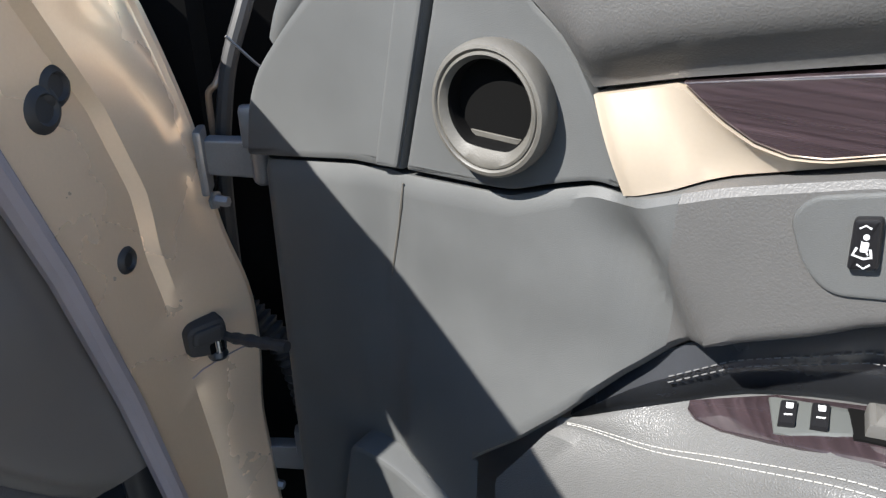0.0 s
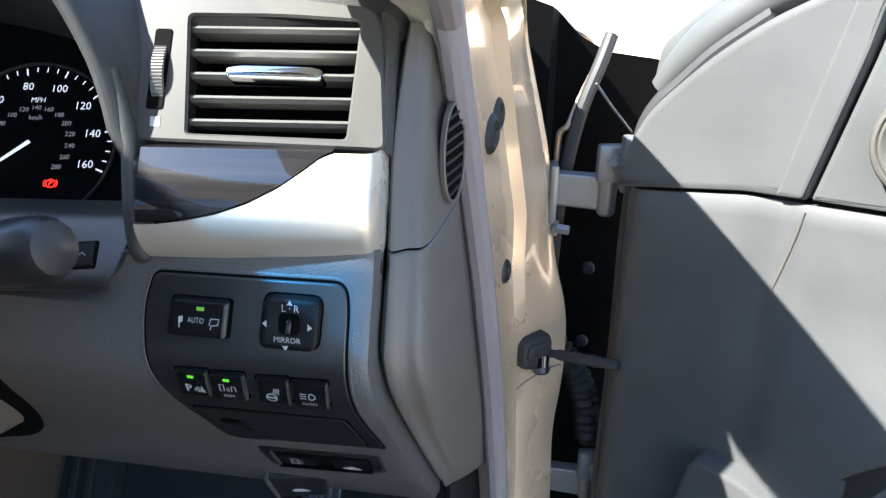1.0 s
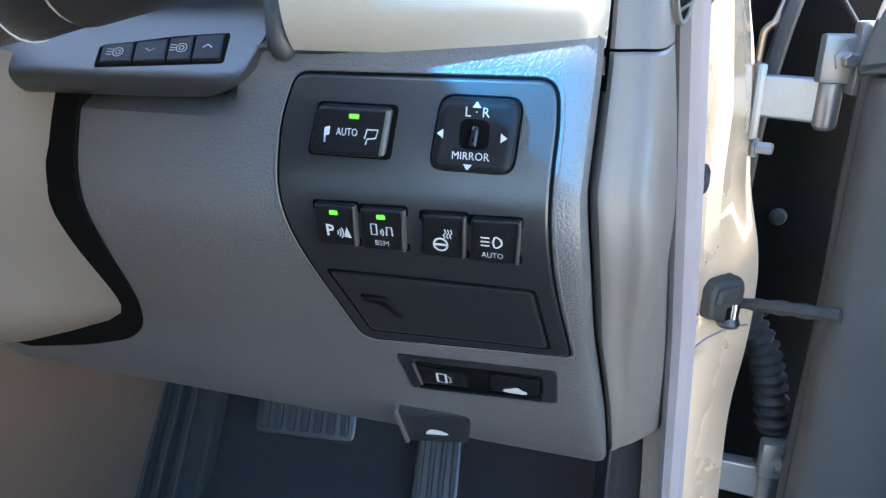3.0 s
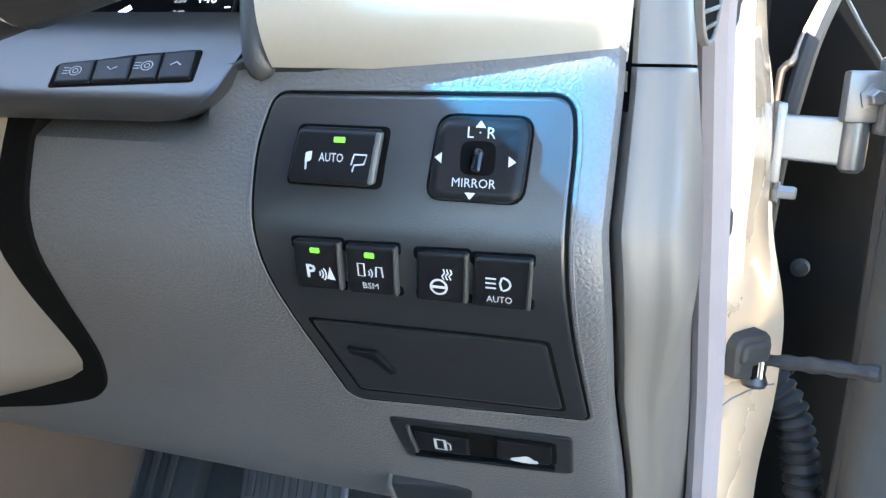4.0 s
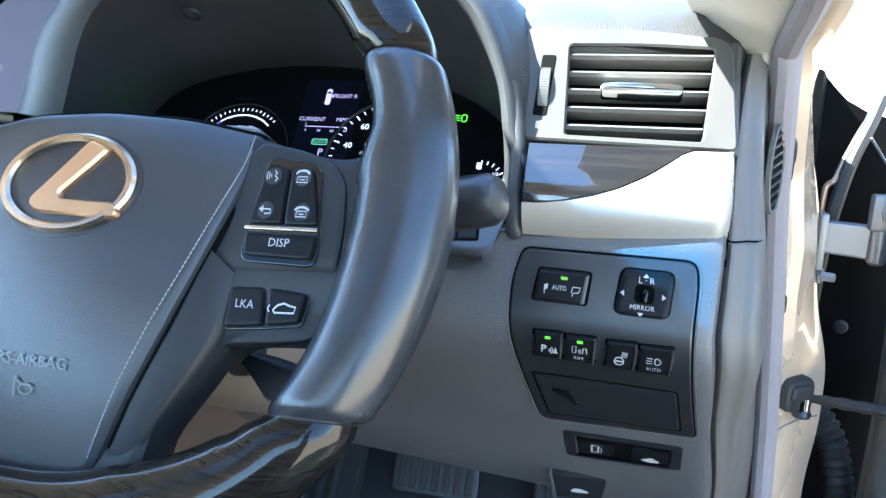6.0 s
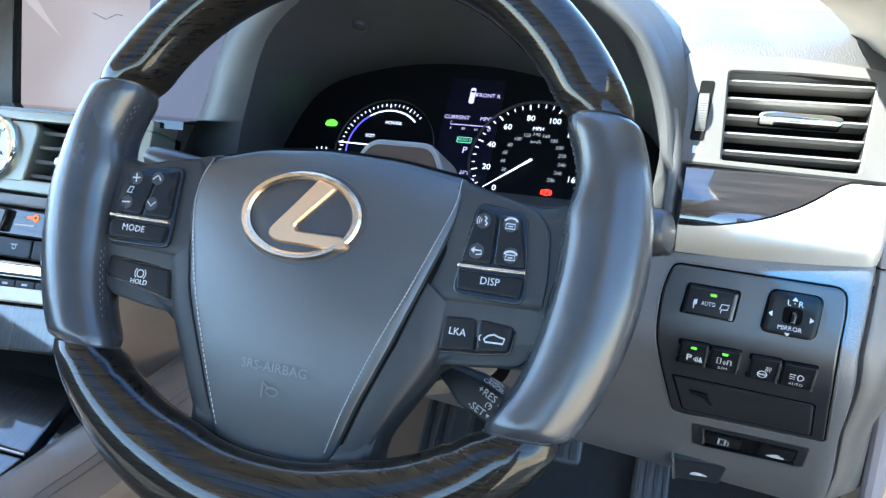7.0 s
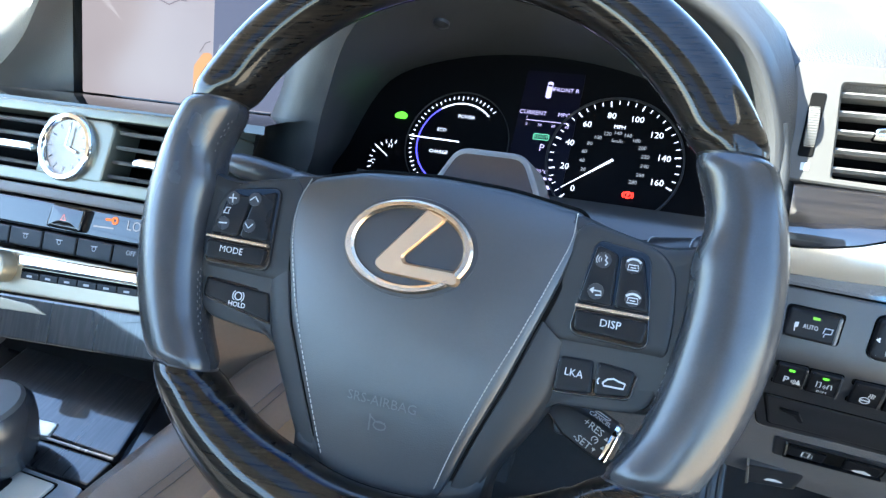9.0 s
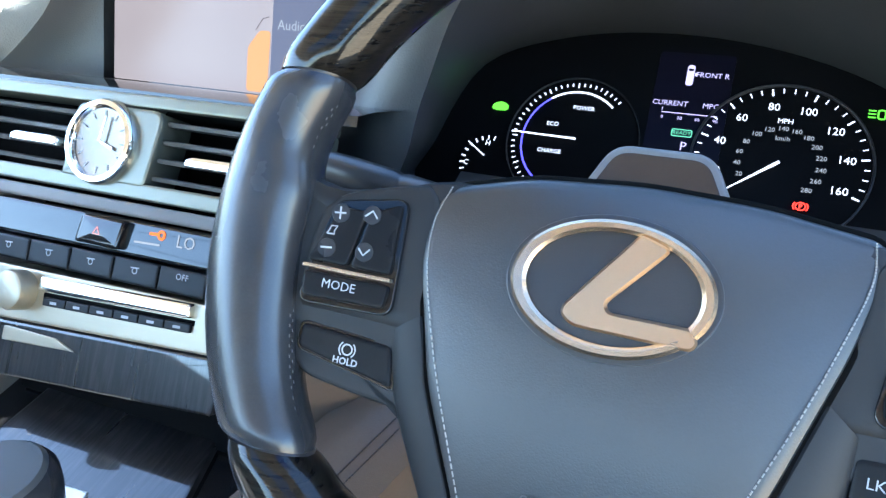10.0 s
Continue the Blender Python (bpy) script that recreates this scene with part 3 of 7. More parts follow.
WAVE = [(0.2205, 0.902), (0.234, 0.9025), (0.252, 0.905), (0.27, 0.909), (0.288, 0.915), (0.305, 0.923), (0.318, 0.931), (0.328, 0.938), (0.336, 0.9415)]
wrows = []
for j in range(41):
    x = 0.2215 + 0.114 * j / 40
    low = curve_at([p[0] for p in WAVE], [p[1] for p in WAVE], x)
    wrows.append([trim(x, 0.9415, -0.008), *[trim(x, low + (0.9415 - low) * i / 12, -0.0005) for i in range(12, -1, -1)], trim(x, low, -0.008)])
part("wood_inlay", loft_bm(wrows), WOOD, dashboard, "dark glossy striped wood inlay")
mrows = []
for j in range(33):
    f = j / 32
    x = 0.2210 + 0.1430 * f
    top = curve_at([p[0] for p in WAVE] + [0.37], [p[1] for p in WAVE] + [0.9415], x) - 0.0008
    bot = 0.875 + 0.004 * max(0, (f - 0.8) / 0.2) ** 2
    rr = 0.0 if f < 0.96 else (f - 0.96) / 0.04 * 0.012
    mrows.append([trim(x, bot + (top - bot) * i / 12, 0.002 - rr) for i in range(13)])
part("metal_inlay", loft_bm([[p + Vector((0, 0.03, 0)) for p in mrows[0]], *mrows, [p + Vector((0.002, 0.04, 0)) for p in mrows[-1]]]), SATIN, dashboard, "satin champagne metal trim")
part("trim_underside", loft_bm([[trim(x, 0.8755, 0.0) for x in (0.21, 0.29, 0.364)], [dash(x, 0.868, -0.012) for x in (0.21, 0.29, 0.364)]]), BLACK, dashboard)

# padded top, falling into the bezel beside the clocks
trows = []
for y, z in ((0.264, 1.004), (0.265, 1.012), (0.273, 1.020), (0.285, 1.026), (0.32, 1.035), (0.42, 1.05), (0.62, 1.05), (0.85, 1.03), (0.95, 1.0)):
    trows.append([(x, y + max(0, (abs(x + 0.1) - 0.4)) * 0.25 + (0.0 if x < 0.36 else (x - 0.36) * 1.5), z - max(0, x - 0.33) * 0.25) for x in (0.206, 0.23, 0.28, 0.33, 0.36, 0.385, 0.40)])
    trows[-1].insert(0, (0.180, y + 0.05, z + 0.002))
top = part("top_pad", loft_bm(trows), TOPPAD, dashboard, "grained soft dashboard top")
part("windscreen_shelf", loft_bm([[(x, y, z) for x in (-1.12, -0.6, -0.2, 0.1, 0.30)] for y, z in ((0.50, 1.06), (0.62, 1.055), (0.85, 1.03), (0.95, 1.0))]), TOPPAD, dashboard)
thick(top, 0.012, 1.0)

# Unseen box added inside the dash to stop light leaking through.
part("core", block_bm((0.23, 0.33, 0.68), (0.366, 0.60, 0.985), 0.01), DARK, dashboard)

# end cap beside the door opening
def cap_line(pts):
    return [Vector(p) for p in smooth_line(pts, 5)]


def cap_row(z):
    xe = dash_edge(min(z, 0.95))
    y0 = dash_y(0.36, min(z, 0.87)) + 0.006 + max(0, z - 0.87) * 0.42
    p = Vector((xe + 0.003, y0 + 0.016, z))
    e = along(SEAL_LINE, z) + Vector((-0.008, 0.012, 0))
    bulge = 0.010 * math.exp(-((z - 0.80) / 0.09) ** 2)
    return cap_line([p + Vector((-0.004, 0.05, 0)), p, p + Vector((0.010 + bulge * 0.4, 0.004 - bulge * 0.3, 0)), p + Vector((0.020 + bulge, 0.012, 0)), p.lerp(e, 0.6) + Vector((0.006 + bulge, -0.002, 0)), p.lerp(e, 0.8) + Vector((0.006, 0.0, 0)), e])


czs = [0.575 + 0.005 * i for i in range(61)] + [0.8772]
cap = thing("dashboard_end_cap", (0.39, 0.33, 0.575), "charcoal plastic end cap of the dashboard beside the door", "trim panel")
thick(part("lower_cover", loft_bm([[q + Vector((0, 0.03, 0.004)) for q in cap_row(0.575)], *[cap_row(z) for z in czs]]), GREYTRIM, cap), 0.003)
uz = [0.8785 + 0.01 * i for i in range(14)]
part("seam_backing", loft_bm([[q + Vector((-0.002, 0.003, 0)) for q in cap_row(z)] for z in (0.86, 0.88, 0.90)]), DARK, cap)
kick = [[p + Vector((0.0, 0.05, 0)) for p in cap_row(0.575)]]
kick += [[Vector((q.x + 0.004, q.y + 0.05, z)) for q in cap_row(0.575)[:-1]] + [along(SEAL_LINE, z) + Vector((-0.006, 0.012, 0))] for z in (0.56, 0.48, 0.40, 0.30, 0.22)]
part("kick_panel", loft_bm(kick), BLACK, cap, "dark kick panel below the end cap")


def upper_row(z):
    r = cap_row(z)
    f = max(0.0, (z - 0.93) / 0.08)
    return [p.lerp(r[-1], 0.35 * f * f) for p in r]


part("upper_cover", loft_bm([[q + Vector((0, 0.03, 0.001)) for q in upper_row(0.8785)], *[upper_row(z) for z in uz]]), GREYTRIM, cap)
demist = thing("side_demister_vent", (0.40, 0.28, 0.89), "dark slatted demister vent in the dashboard end", "air vent")
DV = plane((0.4015, 0.283, 0.922), (0.46, 0.88, 0.0), (0.0, 0.1, 1.0))
part("opening", slab_bm(oval(0, 0, 0.014, 0.033), DV, 0.001, 0.0035, 0.0005), DARK, demist)
part("rim", frame_bm(oval(0, 0, 0.0155, 0.035), oval(0, 0, 0.0135, 0.0325), DV, 0.001, 0.005, 0.0006), GREYTRIM, demist)
for i in range(8):
    b = -0.026 + i * 0.0075
    w = 0.013 * math.sqrt(max(0.05, 1 - (b / 0.033) ** 2))
    part("slat", slab_bm(rounded([(-w, b - 0.003), (w, b + 0.001), (w, b + 0.0032), (-w, b - 0.0008)], 0.0003, 2), DV, 0.003, 0.0048, 0.0003, rings=2), BLACK, demist)

# ---------------------------------------------------------------- side air vent
VT = lean(0.30, 0.235, 0.98, 28)
vent = thing("side_air_vent", (0.30, 0.235, 0.94), "silver framed side air vent with five slats", "air vent")
outer = rounded([(-0.086, -0.041), (0.066, -0.045), (0.060, 0.042), (0.0, 0.05), (-0.092, 0.052)], [0.003, 0.006, 0.012, 0.02, 0.008], 5)
hole = rounded([(-0.0535, -0.0365), (0.042, -0.0385), (0.048, 0.034), (0.0, 0.0365), (-0.056, 0.0365)], [0.002, 0.003, 0.004, 0.01, 0.003], 5)
part("bezel", frame_bm(outer, hole, VT, -0.012, 0.0015, 0.0015), BEZEL, vent)
part("duct", slab_bm(hole, VT, 0.0, -0.05, 0.0), DARK, vent)
for i in range(5):
    b = -0.0285 + i * 0.0145
    l, r = -0.054 - 0.0005 * i, 0.0425 + 0.0012 * i
    bmv = loft_bm([[VT(x, b + 0.0028, -0.020), VT(x, b + 0.0028, -0.006), VT(x, b + 0.0018, -0.0025), VT(x, b, -0.0015), VT(x, b - 0.0022, -0.004), VT(x, b - 0.001, -0.020)] for x in (l, l / 3, r / 3, r)], closed=True)
    part("slat", bmv, SLAT, vent)
part("adjuster_tab", slab_bm(rounded([(-0.031, -0.0035), (0.027, -0.0045), (0.028, 0.002), (0.02, 0.004), (-0.022, 0.0045), (-0.031, 0.003)], 0.003, 4), VT, -0.008, 0.006, 0.002, 0.001), CHROME, vent, "chrome-edged adjuster tab")
part("wheel_slot", slab_bm(box2(-0.0725, 0.0025, 0.0105, 0.050, 0.002, 0.0015), VT, 0.0005, 0.0022, 0.0004), DARK, vent)
tw = bmesh.new()
lathe_bm([(0.0295, -0.0042), (0.0305, -0.0036), (0.0305, 0.0036), (0.0295, 0.0042)], VT(-0.0725, 0.001, -0.0245), (1, 0, 0), 90, tw)
for i in range(96):
    a = i * math.tau / 96
    o = VT(-0.0725, 0.001 + 0.0306 * math.cos(a), -0.0245 + 0.0306 * math.sin(a))
    block_bm((-0.0036, -0.0004, -0.0004), (0.0036, 0.0004, 0.0004), 0, tw, Matrix.Translation(o))
part("thumb_wheel", tw, SLAT, vent, "ribbed grey thumb wheel")
part("shut_mark", fill_bm(box2(-0.073, -0.030, 0.006, 0.006, 0.0006), VT, 0.0018), MARK, vent)
part("shoulder", loft_bm([[VT(0.060, 0.042 - 0.086 * i / 10, -0.0035), VT(0.0635, 0.042 - 0.086 * i / 10, -0.003), VT(0.0675, 0.041 - 0.086 * i / 10, -0.010), VT(0.070, 0.04 - 0.086 * i / 10, -0.04)] for i in range(11)]), BEZEL, vent)

# ---------------------------------------------------------------- instrument binnacle
MO = lean(0, 0.215, 0.95, 5)
CL = lean(0, 0.377, 0.955, 35)
glass_edge = smooth_loop([(-0.228, -0.118), (-0.225, -0.075), (-0.195, 0.006), (-0.12, 0.040), (-0.03, 0.050), (0.06, 0.040), (0.14, 0.012), (0.192, -0.032), (0.202, -0.075), (0.19, -0.104), (0.10, -0.112), (-0.1, -0.118)], 5)
MOUTH = [(-0.200, -0.080), (-0.194, -0.031), (-0.181, 0.019), (-0.152, 0.086), (-0.08, 0.131), (0.01, 0.143), (0.10, 0.124), (0.162, 0.092), (0.190, 0.048), (0.2005, 0.0), (0.203, -0.073), (-0.1, -0.082)]
BROW = [(-0.290, -0.085), (-0.272, -0.045), (-0.243, 0.010), (-0.206, 0.088), (-0.11, 0.152), (0.01, 0.166), (0.115, 0.146), (0.176, 0.104), (0.2055, 0.054), (0.2185, 0.0), (0.2195, -0.076), (-0.1, -0.090)]
mouth, brow = smooth_loop(MOUTH, 5), smooth_loop(BROW, 5)
binnacle = thing("instrument_binnacle", (0.0, 0.3, 0.85), "black hooded housing round the instruments", "instrument panel")
shell_rows = [[MO(*q, -0.010) for q in brow], [MO(q[0] * 1.05, q[1] * 1.06, -0.03) for q in brow], [MO(q[0] * 1.10, q[1] * 1.05, -0.09) for q in brow], [MO(q[0] * 1.2, q[1] * 0.75, -0.22) for q in brow]]
hood = loft_bm([[CL(*p, 0.0) for p in glass_edge], *[[CL(*p, 0.0).lerp(MO(*q, 0.0), f) for p, q in zip(glass_edge, mouth)] for f in (0.33, 0.66, 0.97)],
                *[[MO(*Vector(q).lerp(Vector(r), f), dd) for q, r in zip(mouth, brow)] for f, dd in ((0.0, 0.003), (0.15, 0.0062), (0.3, 0.0078), (0.45, 0.0075), (0.6, 0.0055), (0.75, 0.001), (0.88, -0.004), (1.0, -0.010))]], closed=True)
part("hood_shell", loft_bm(shell_rows, closed=True), TOPPAD, binnacle, "grained outer skin of the hood")
part("hood", hood, HOOD, binnacle, "charcoal grained instrument hood")
roll = smooth_line([(0.2165, 0.208, 0.8745), (0.2150, 0.2025, 0.8765), (0.2140, 0.2015, 0.885), (0.2130, 0.2035, 0.902), (0.2128, 0.2075, 0.920), (0.2130, 0.2115, 0.940), (0.2110, 0.2150, 0.960), (0.2060, 0.2190, 0.985)], 6)
part("side_roll", tube_bm(roll, [min(1.0, 0.35 + i / 7) * (0.0072 - 0.0028 * i / len(roll)) for i in range(len(roll))], 14), HOOD, binnacle, "rounded roll beside the instruments")
part("light_sensor", lathe_bm([(0.008, 0), (0.0078, 0.003), (0.005, 0.005), (0, 0.0055)], (-0.089, 0.268, 1.038), (0, -0.5, -0.8), 20), BLACK, binnacle)

# lower bezel of the binnacle that carries the four small switches
BZ = lean(0.15, 0.2, 0.8747, 45)
blo = thing("binnacle_bezel", (0.15, 0.196, 0.85), "black lower bezel with a row of four trip switches", "bezel")


def bezel_y(z):
    return curve_at((0.8525, 0.8545, 0.8575, 0.862, 0.868, 0.889, 0.8940, 0.899), (0.1935, 0.1895, 0.1868, 0.1868, 0.1925, 0.2143, 0.2205, 0.2340), z)


bzrows = []
for i in range(61):
    x = -0.16 + 0.366 * i / 60
    zb = curve_at((0.165, 0.177, 0.185, 0.1925, 0.1970, 0.2005, 0.2035, 0.2055, 0.206), (0.8520, 0.8527, 0.8545, 0.8582, 0.8620, 0.8662, 0.872, 0.878, 0.884), x)
    col = [Vector((x, 0.275, 0.884))] + [Vector((x, sum(bezel_y(max(zb, 0.899 - (0.899 - zb) * j / 18 + e)) for e in (-0.0012, 0, 0.0012)) / 3, 0.899 - (0.899 - zb) * j / 18)) for j in range(19)]
    bzrows.append(col + [col[-1] + Vector((0, 0.006, -0.0006)), col[-1] + Vector((0, 0.03, 0.001))])
part("bezel", loft_bm(bzrows + [[p + Vector((0.0015, 0.012, 0)) for p in bzrows[-1]]]), BEZELBLACK, blo)
SWX = (-0.0255, -0.0082, 0.0088, 0.0216, 0.0366)
part("switch_well", slab_bm(rounded([(-0.0272, -0.0142), (0.0388, -0.0095), (0.0372, 0.0098), (0.01, 0.0068), (-0.0285, -0.0005)], 0.002, 3), BZ, -0.003, 0.0006, 0.0003), DARK, blo)
for k in range(4):
    x0, x1 = SWX[k] + 0.0004, SWX[k + 1] - 0.0004
    lo, hi = lambda x: -0.0124 + 0.07 * (x + 0.0255), lambda x: -0.0010 + 0.155 * (x + 0.0255)
    part("trip_switch", slab_bm(rounded([(x0 + 0.001, lo(x0)), (x1 + 0.001, lo(x1)), (x1 - 0.001, hi(x1)), (x0 - 0.001, hi(x0))], 0.0012, 3), BZ, -0.002, 0.0022, 0.0009), SWITCH, blo)
    cx = (x0 + x1) / 2
    cy = (lo(cx) + hi(cx)) / 2
    if k in (1, 3):
        g = -1 if k == 1 else 1
        flat("arrow_mark", line_bm([(cx - 0.0024, cy - 0.0009 * g), (cx, cy + 0.0009 * g), (cx + 0.0024, cy - 0.0009 * g)], 0.0006, BZ, 0.0025), DIMMARK, blo)
    else:
        bmk = line_bm(arc(cx + 0.001, cy, 0.0026, 0, 360, 14), 0.0005, BZ, 0.0025)
        line_bm(arc(cx + 0.001, cy, 0.0012, 0, 360, 10), 0.0005, BZ, 0.0025, bmk)
        for j in range(3):
            line_bm([(cx - 0.005, cy + 0.0016 - j * 0.0016), (cx - 0.002, cy + 0.0016 - j * 0.0016)], 0.0005, BZ, 0.0025, bmk)
        flat("symbol", bmk, DIMMARK, blo)

# ---------------------------------------------------------------- instrument faces
cluster = thing("instrument_cluster", (0.0, 0.34, 0.88), "dark instrument cluster with lit dials", "instrument cluster")
part("face", slab_bm(inset(glass_edge, -0.004), CL, -0.006, -0.001, 0.0), FACEBLACK, cluster)
RX, RY = 0.069, -0.058
LX, LY = -0.099, -0.060
RING = material("dark_dial_ring", (0.03, 0.03, 0.032), 0.4, 0.3, vary=0.1)
speed = part("speed_dial", frame_bm(oval(RX, RY, 0.0685, 0.0685, 64), oval(RX, RY, 0.0665, 0.0665, 64), CL, 0.0, 0.0025, 0.0006), RING, cluster, "speedometer dial in a thin grey ring")


def dial_angle(v):
    return 225 - (v / 160) * 246


for v in range(0, 161, 5):
    a = radians(dial_angle(v))
    r0 = 0.0605 if v % 20 else 0.0585
    mark = line_bm([(RX + r0 * math.cos(a), RY + r0 * math.sin(a)), (RX + 0.0645 * math.cos(a), RY + 0.0645 * math.sin(a))], 0.0009 if v % 20 else 0.0014, CL, 0.001)
    flat("scale_mark", mark, LIT, speed)
for v in range(0, 161, 20):
    a = radians(dial_angle(v))
    text("numeral", str(v), CL, RX + 0.0485 * math.cos(a), RY + 0.0485 * math.sin(a), 0.0092, LIT, speed, d=0.001)
text("unit_mark", "MPH", CL, RX, RY + 0.036, 0.0060, LIT, speed, d=0.001)
kmh = text_bm("km/h", CL, RX, RY + 0.021, 0.0055, d=0.001)
for v in range(20, 281, 20):
    a = radians(dial_angle(v / 1.609))
    text_bm(str(v), CL, RX + 0.0295 * math.cos(a) * 1.05, RY + 0.0295 * math.sin(a), 0.0055, d=0.001, bm=kmh)
flat("inner_numerals", kmh, LITGREY, speed)
na = radians(dial_angle(2) - 4)
part("needle", slab_bm([(RX + 0.0011 * math.cos(na + 1.57), RY + 0.0011 * math.sin(na + 1.57)), (RX + 0.058 * math.cos(na), RY + 0.058 * math.sin(na)), (RX + 0.0011 * math.cos(na - 1.57), RY + 0.0011 * math.sin(na - 1.57))], CL, 0.003, 0.005, 0.0003), LIT, speed)
bl = line_bm(arc(0.0895, -0.0915, 0.0036, 0, 360, 18, 0.0032), 0.0009, CL, 0.0012)
text_bm("P", CL, 0.0895, -0.0916, 0.0052, d=0.0012, bm=bl, bold=0.0002)
line_bm(arc(0.0895, -0.0915, 0.0054, 140, 220, 6, 0.0046), 0.0009, CL, 0.0012, bl)
line_bm(arc(0.0895, -0.0915, 0.0054, -40, 40, 6, 0.0046), 0.0009, CL, 0.0012, bl)
flat("brake_lamp", bl, RED, cluster)
hb = line_bm(rounded([(0.1335, -0.0125), (0.1385, -0.0125), (0.1385, -0.0050), (0.1335, -0.0050)], 0.002, 3), 0.0013, CL, 0.0012, None, True)
for k in range(3):
    line_bm([(0.1265, -0.0115 + 0.0028 * k), (0.1320, -0.0115 + 0.0028 * k)], 0.0011, CL, 0.0012, hb)
flat("beam_lamp", hb, GREEN, cluster)
part("ready_lamp", fill_bm(smooth_loop([(-0.176, -0.038), (-0.164, -0.038), (-0.163, -0.033), (-0.170, -0.030), (-0.177, -0.033)], 4), CL, 0.0012), GREEN, cluster)

power = part("power_dial", frame_bm(oval(LX, LY, 0.0585, 0.0605, 64), oval(LX, LY, 0.0575, 0.0595, 64), CL, 0.0, 0.002, 0.0004), RING, cluster, "hybrid power dial in a thin ring")
for i in range(34):
    a = radians(238 - 190 * i / 33)
    r0 = 0.0505 if i % 5 else 0.049
    mark = line_bm([(LX + r0 * math.cos(a), LY + r0 * 1.03 * math.sin(a)), (LX + 0.0535 * math.cos(a), LY + 0.0535 * 1.03 * math.sin(a))], 0.0011, CL, 0.001)
    flat("scale_mark", mark, LIT, power)
flat("charge_arc", line_bm(arc(LX, LY, 0.0445, 235, 125, 30, 0.0465), 0.0016, CL, 0.001), LITBLUE, power)
flat("power_arc", line_bm(arc(LX, LY, 0.0445, 125, 48, 24, 0.0465), 0.0018, CL, 0.001), LIT, power)
for body, a, b in (("POWER", -0.094, -0.0285), ("ECO", -0.1185, -0.046), ("CHARGE", -0.1165, -0.0715)):
    text("legend", body, CL, a, b, 0.0055, LIT, power, d=0.001)
part("needle", slab_bm([(LX + 0.004, LY + 0.0022), (LX - 0.054, LY + 0.0028), (LX - 0.054, LY + 0.0018), (LX + 0.004, LY + 0.0008)], CL, 0.003, 0.0045, 0.0002), LIT, power)
tempg = bmesh.new()
for i in range(9):
    a = radians(200 - 120 * i / 8)
    line_bm([(-0.172 + 0.02 * math.cos(a), -0.09 + 0.022 * math.sin(a)), (-0.172 + 0.024 * math.cos(a), -0.09 + 0.026 * math.sin(a))], 0.0012, CL, 0.001, tempg)
text_bm("H", CL, -0.1735, -0.0715, 0.007, d=0.001, bm=tempg)
text_bm("C", CL, -0.190, -0.092, 0.007, d=0.001, bm=tempg)
line_bm([(-0.192, -0.072), (-0.174, -0.084)], 0.0011, CL, 0.002, tempg)
flat("temperature_gauge", tempg, LIT, cluster)
fuelg = bmesh.new()
for i in range(9):
    a = radians(-20 + 110 * i / 8)
    line_bm([(0.160 + 0.022 * math.cos(a), -0.082 + 0.024 * math.sin(a)), (0.160 + 0.026 * math.cos(a), -0.082 + 0.028 * math.sin(a))], 0.0012, CL, 0.001, fuelg)
text_bm("R", CL, 0.171, -0.089, 0.007, d=0.001, bm=fuelg)
text_bm("1/2", CL, 0.174, -0.068, 0.005, d=0.001, bm=fuelg)
line_bm([(0.155, -0.0755), (0.18, -0.0765)], 0.0011, CL, 0.002, fuelg)
fill_bm(box2(0.158, -0.060, 0.005, 0.007, 0.0006), CL, 0.001, fuelg)
flat("fuel_gauge", fuelg, LIT, cluster)
SCREENDIM = material("dim_violet_display", (0.0045, 0.004, 0.010), 0.4, spec=0.1)
info = part("information_display", slab_bm(box2(-0.007, -0.035, 0.062, 0.135, 0.003), CL, -0.0005, 0.0003, 0.0002), SCREENDIM, cluster)
for word, wa_, wb_, size in (("CURRENT", -0.0225, -0.0155, 0.0065), ("MPG", 0.0105, -0.0155, 0.0065), ("P", -0.0055, -0.0535, 0.011), ("FRONT R", 0.0075, 0.0125, 0.0065), ("20°C", 0.0, -0.079, 0.006)):
    text("lettering", word, CL, wa_, wb_, size, LILAC, info, d=0.001)
for k, word in enumerate(("0", "30", "60", "90")):
    text("scale_figure", word, CL, -0.027 + 0.0143 * k, -0.0285, 0.0042, LILAC, info, d=0.001)
flat("scale_bar", line_bm([(-0.028, -0.0195), (-0.028, -0.024), (0.017, -0.024)], 0.0008, CL, 0.001), LILAC, info)
flat("caption_bar", line_bm([(-0.006, -0.086), (0.012, -0.086)], 0.0025, CL, 0.001), LILAC, info)
flat("range_bar", line_bm([(0.0, -0.095), (0.012, -0.095)], 0.004, CL, 0.001), LILAC, info)
flat("car_symbol", fill_bm(rounded([(-0.0135, 0.002), (-0.0075, 0.002), (-0.0075, 0.021), (-0.0135, 0.021)], 0.0025), CL, 0.001), LILAC, info)
flat("pointer_mark", fill_bm([(-0.0070, 0.0145), (-0.0040, 0.0125), (-0.0070, 0.0110)], CL, 0.001), LILAC, info)
flat("seat_marks", line_bm([(-0.0125, 0.0165), (-0.0085, 0.0165)], 0.0022, CL, 0.0012), FACEBLACK, info)
READY = material("dim_green_lamp", (0.08, 0.30, 0.2), emit=0.28)
rs = line_bm(rounded([(-0.0165, -0.0445), (-0.0005, -0.0445), (-0.0005, -0.0385), (-0.0165, -0.0385)], 0.001, 2), 0.0009, CL, 0.001, None, True)
text_bm("READY", CL, -0.0085, -0.0415, 0.0048, d=0.001, bm=rs)
flat("ready_sign", rs, READY, info)

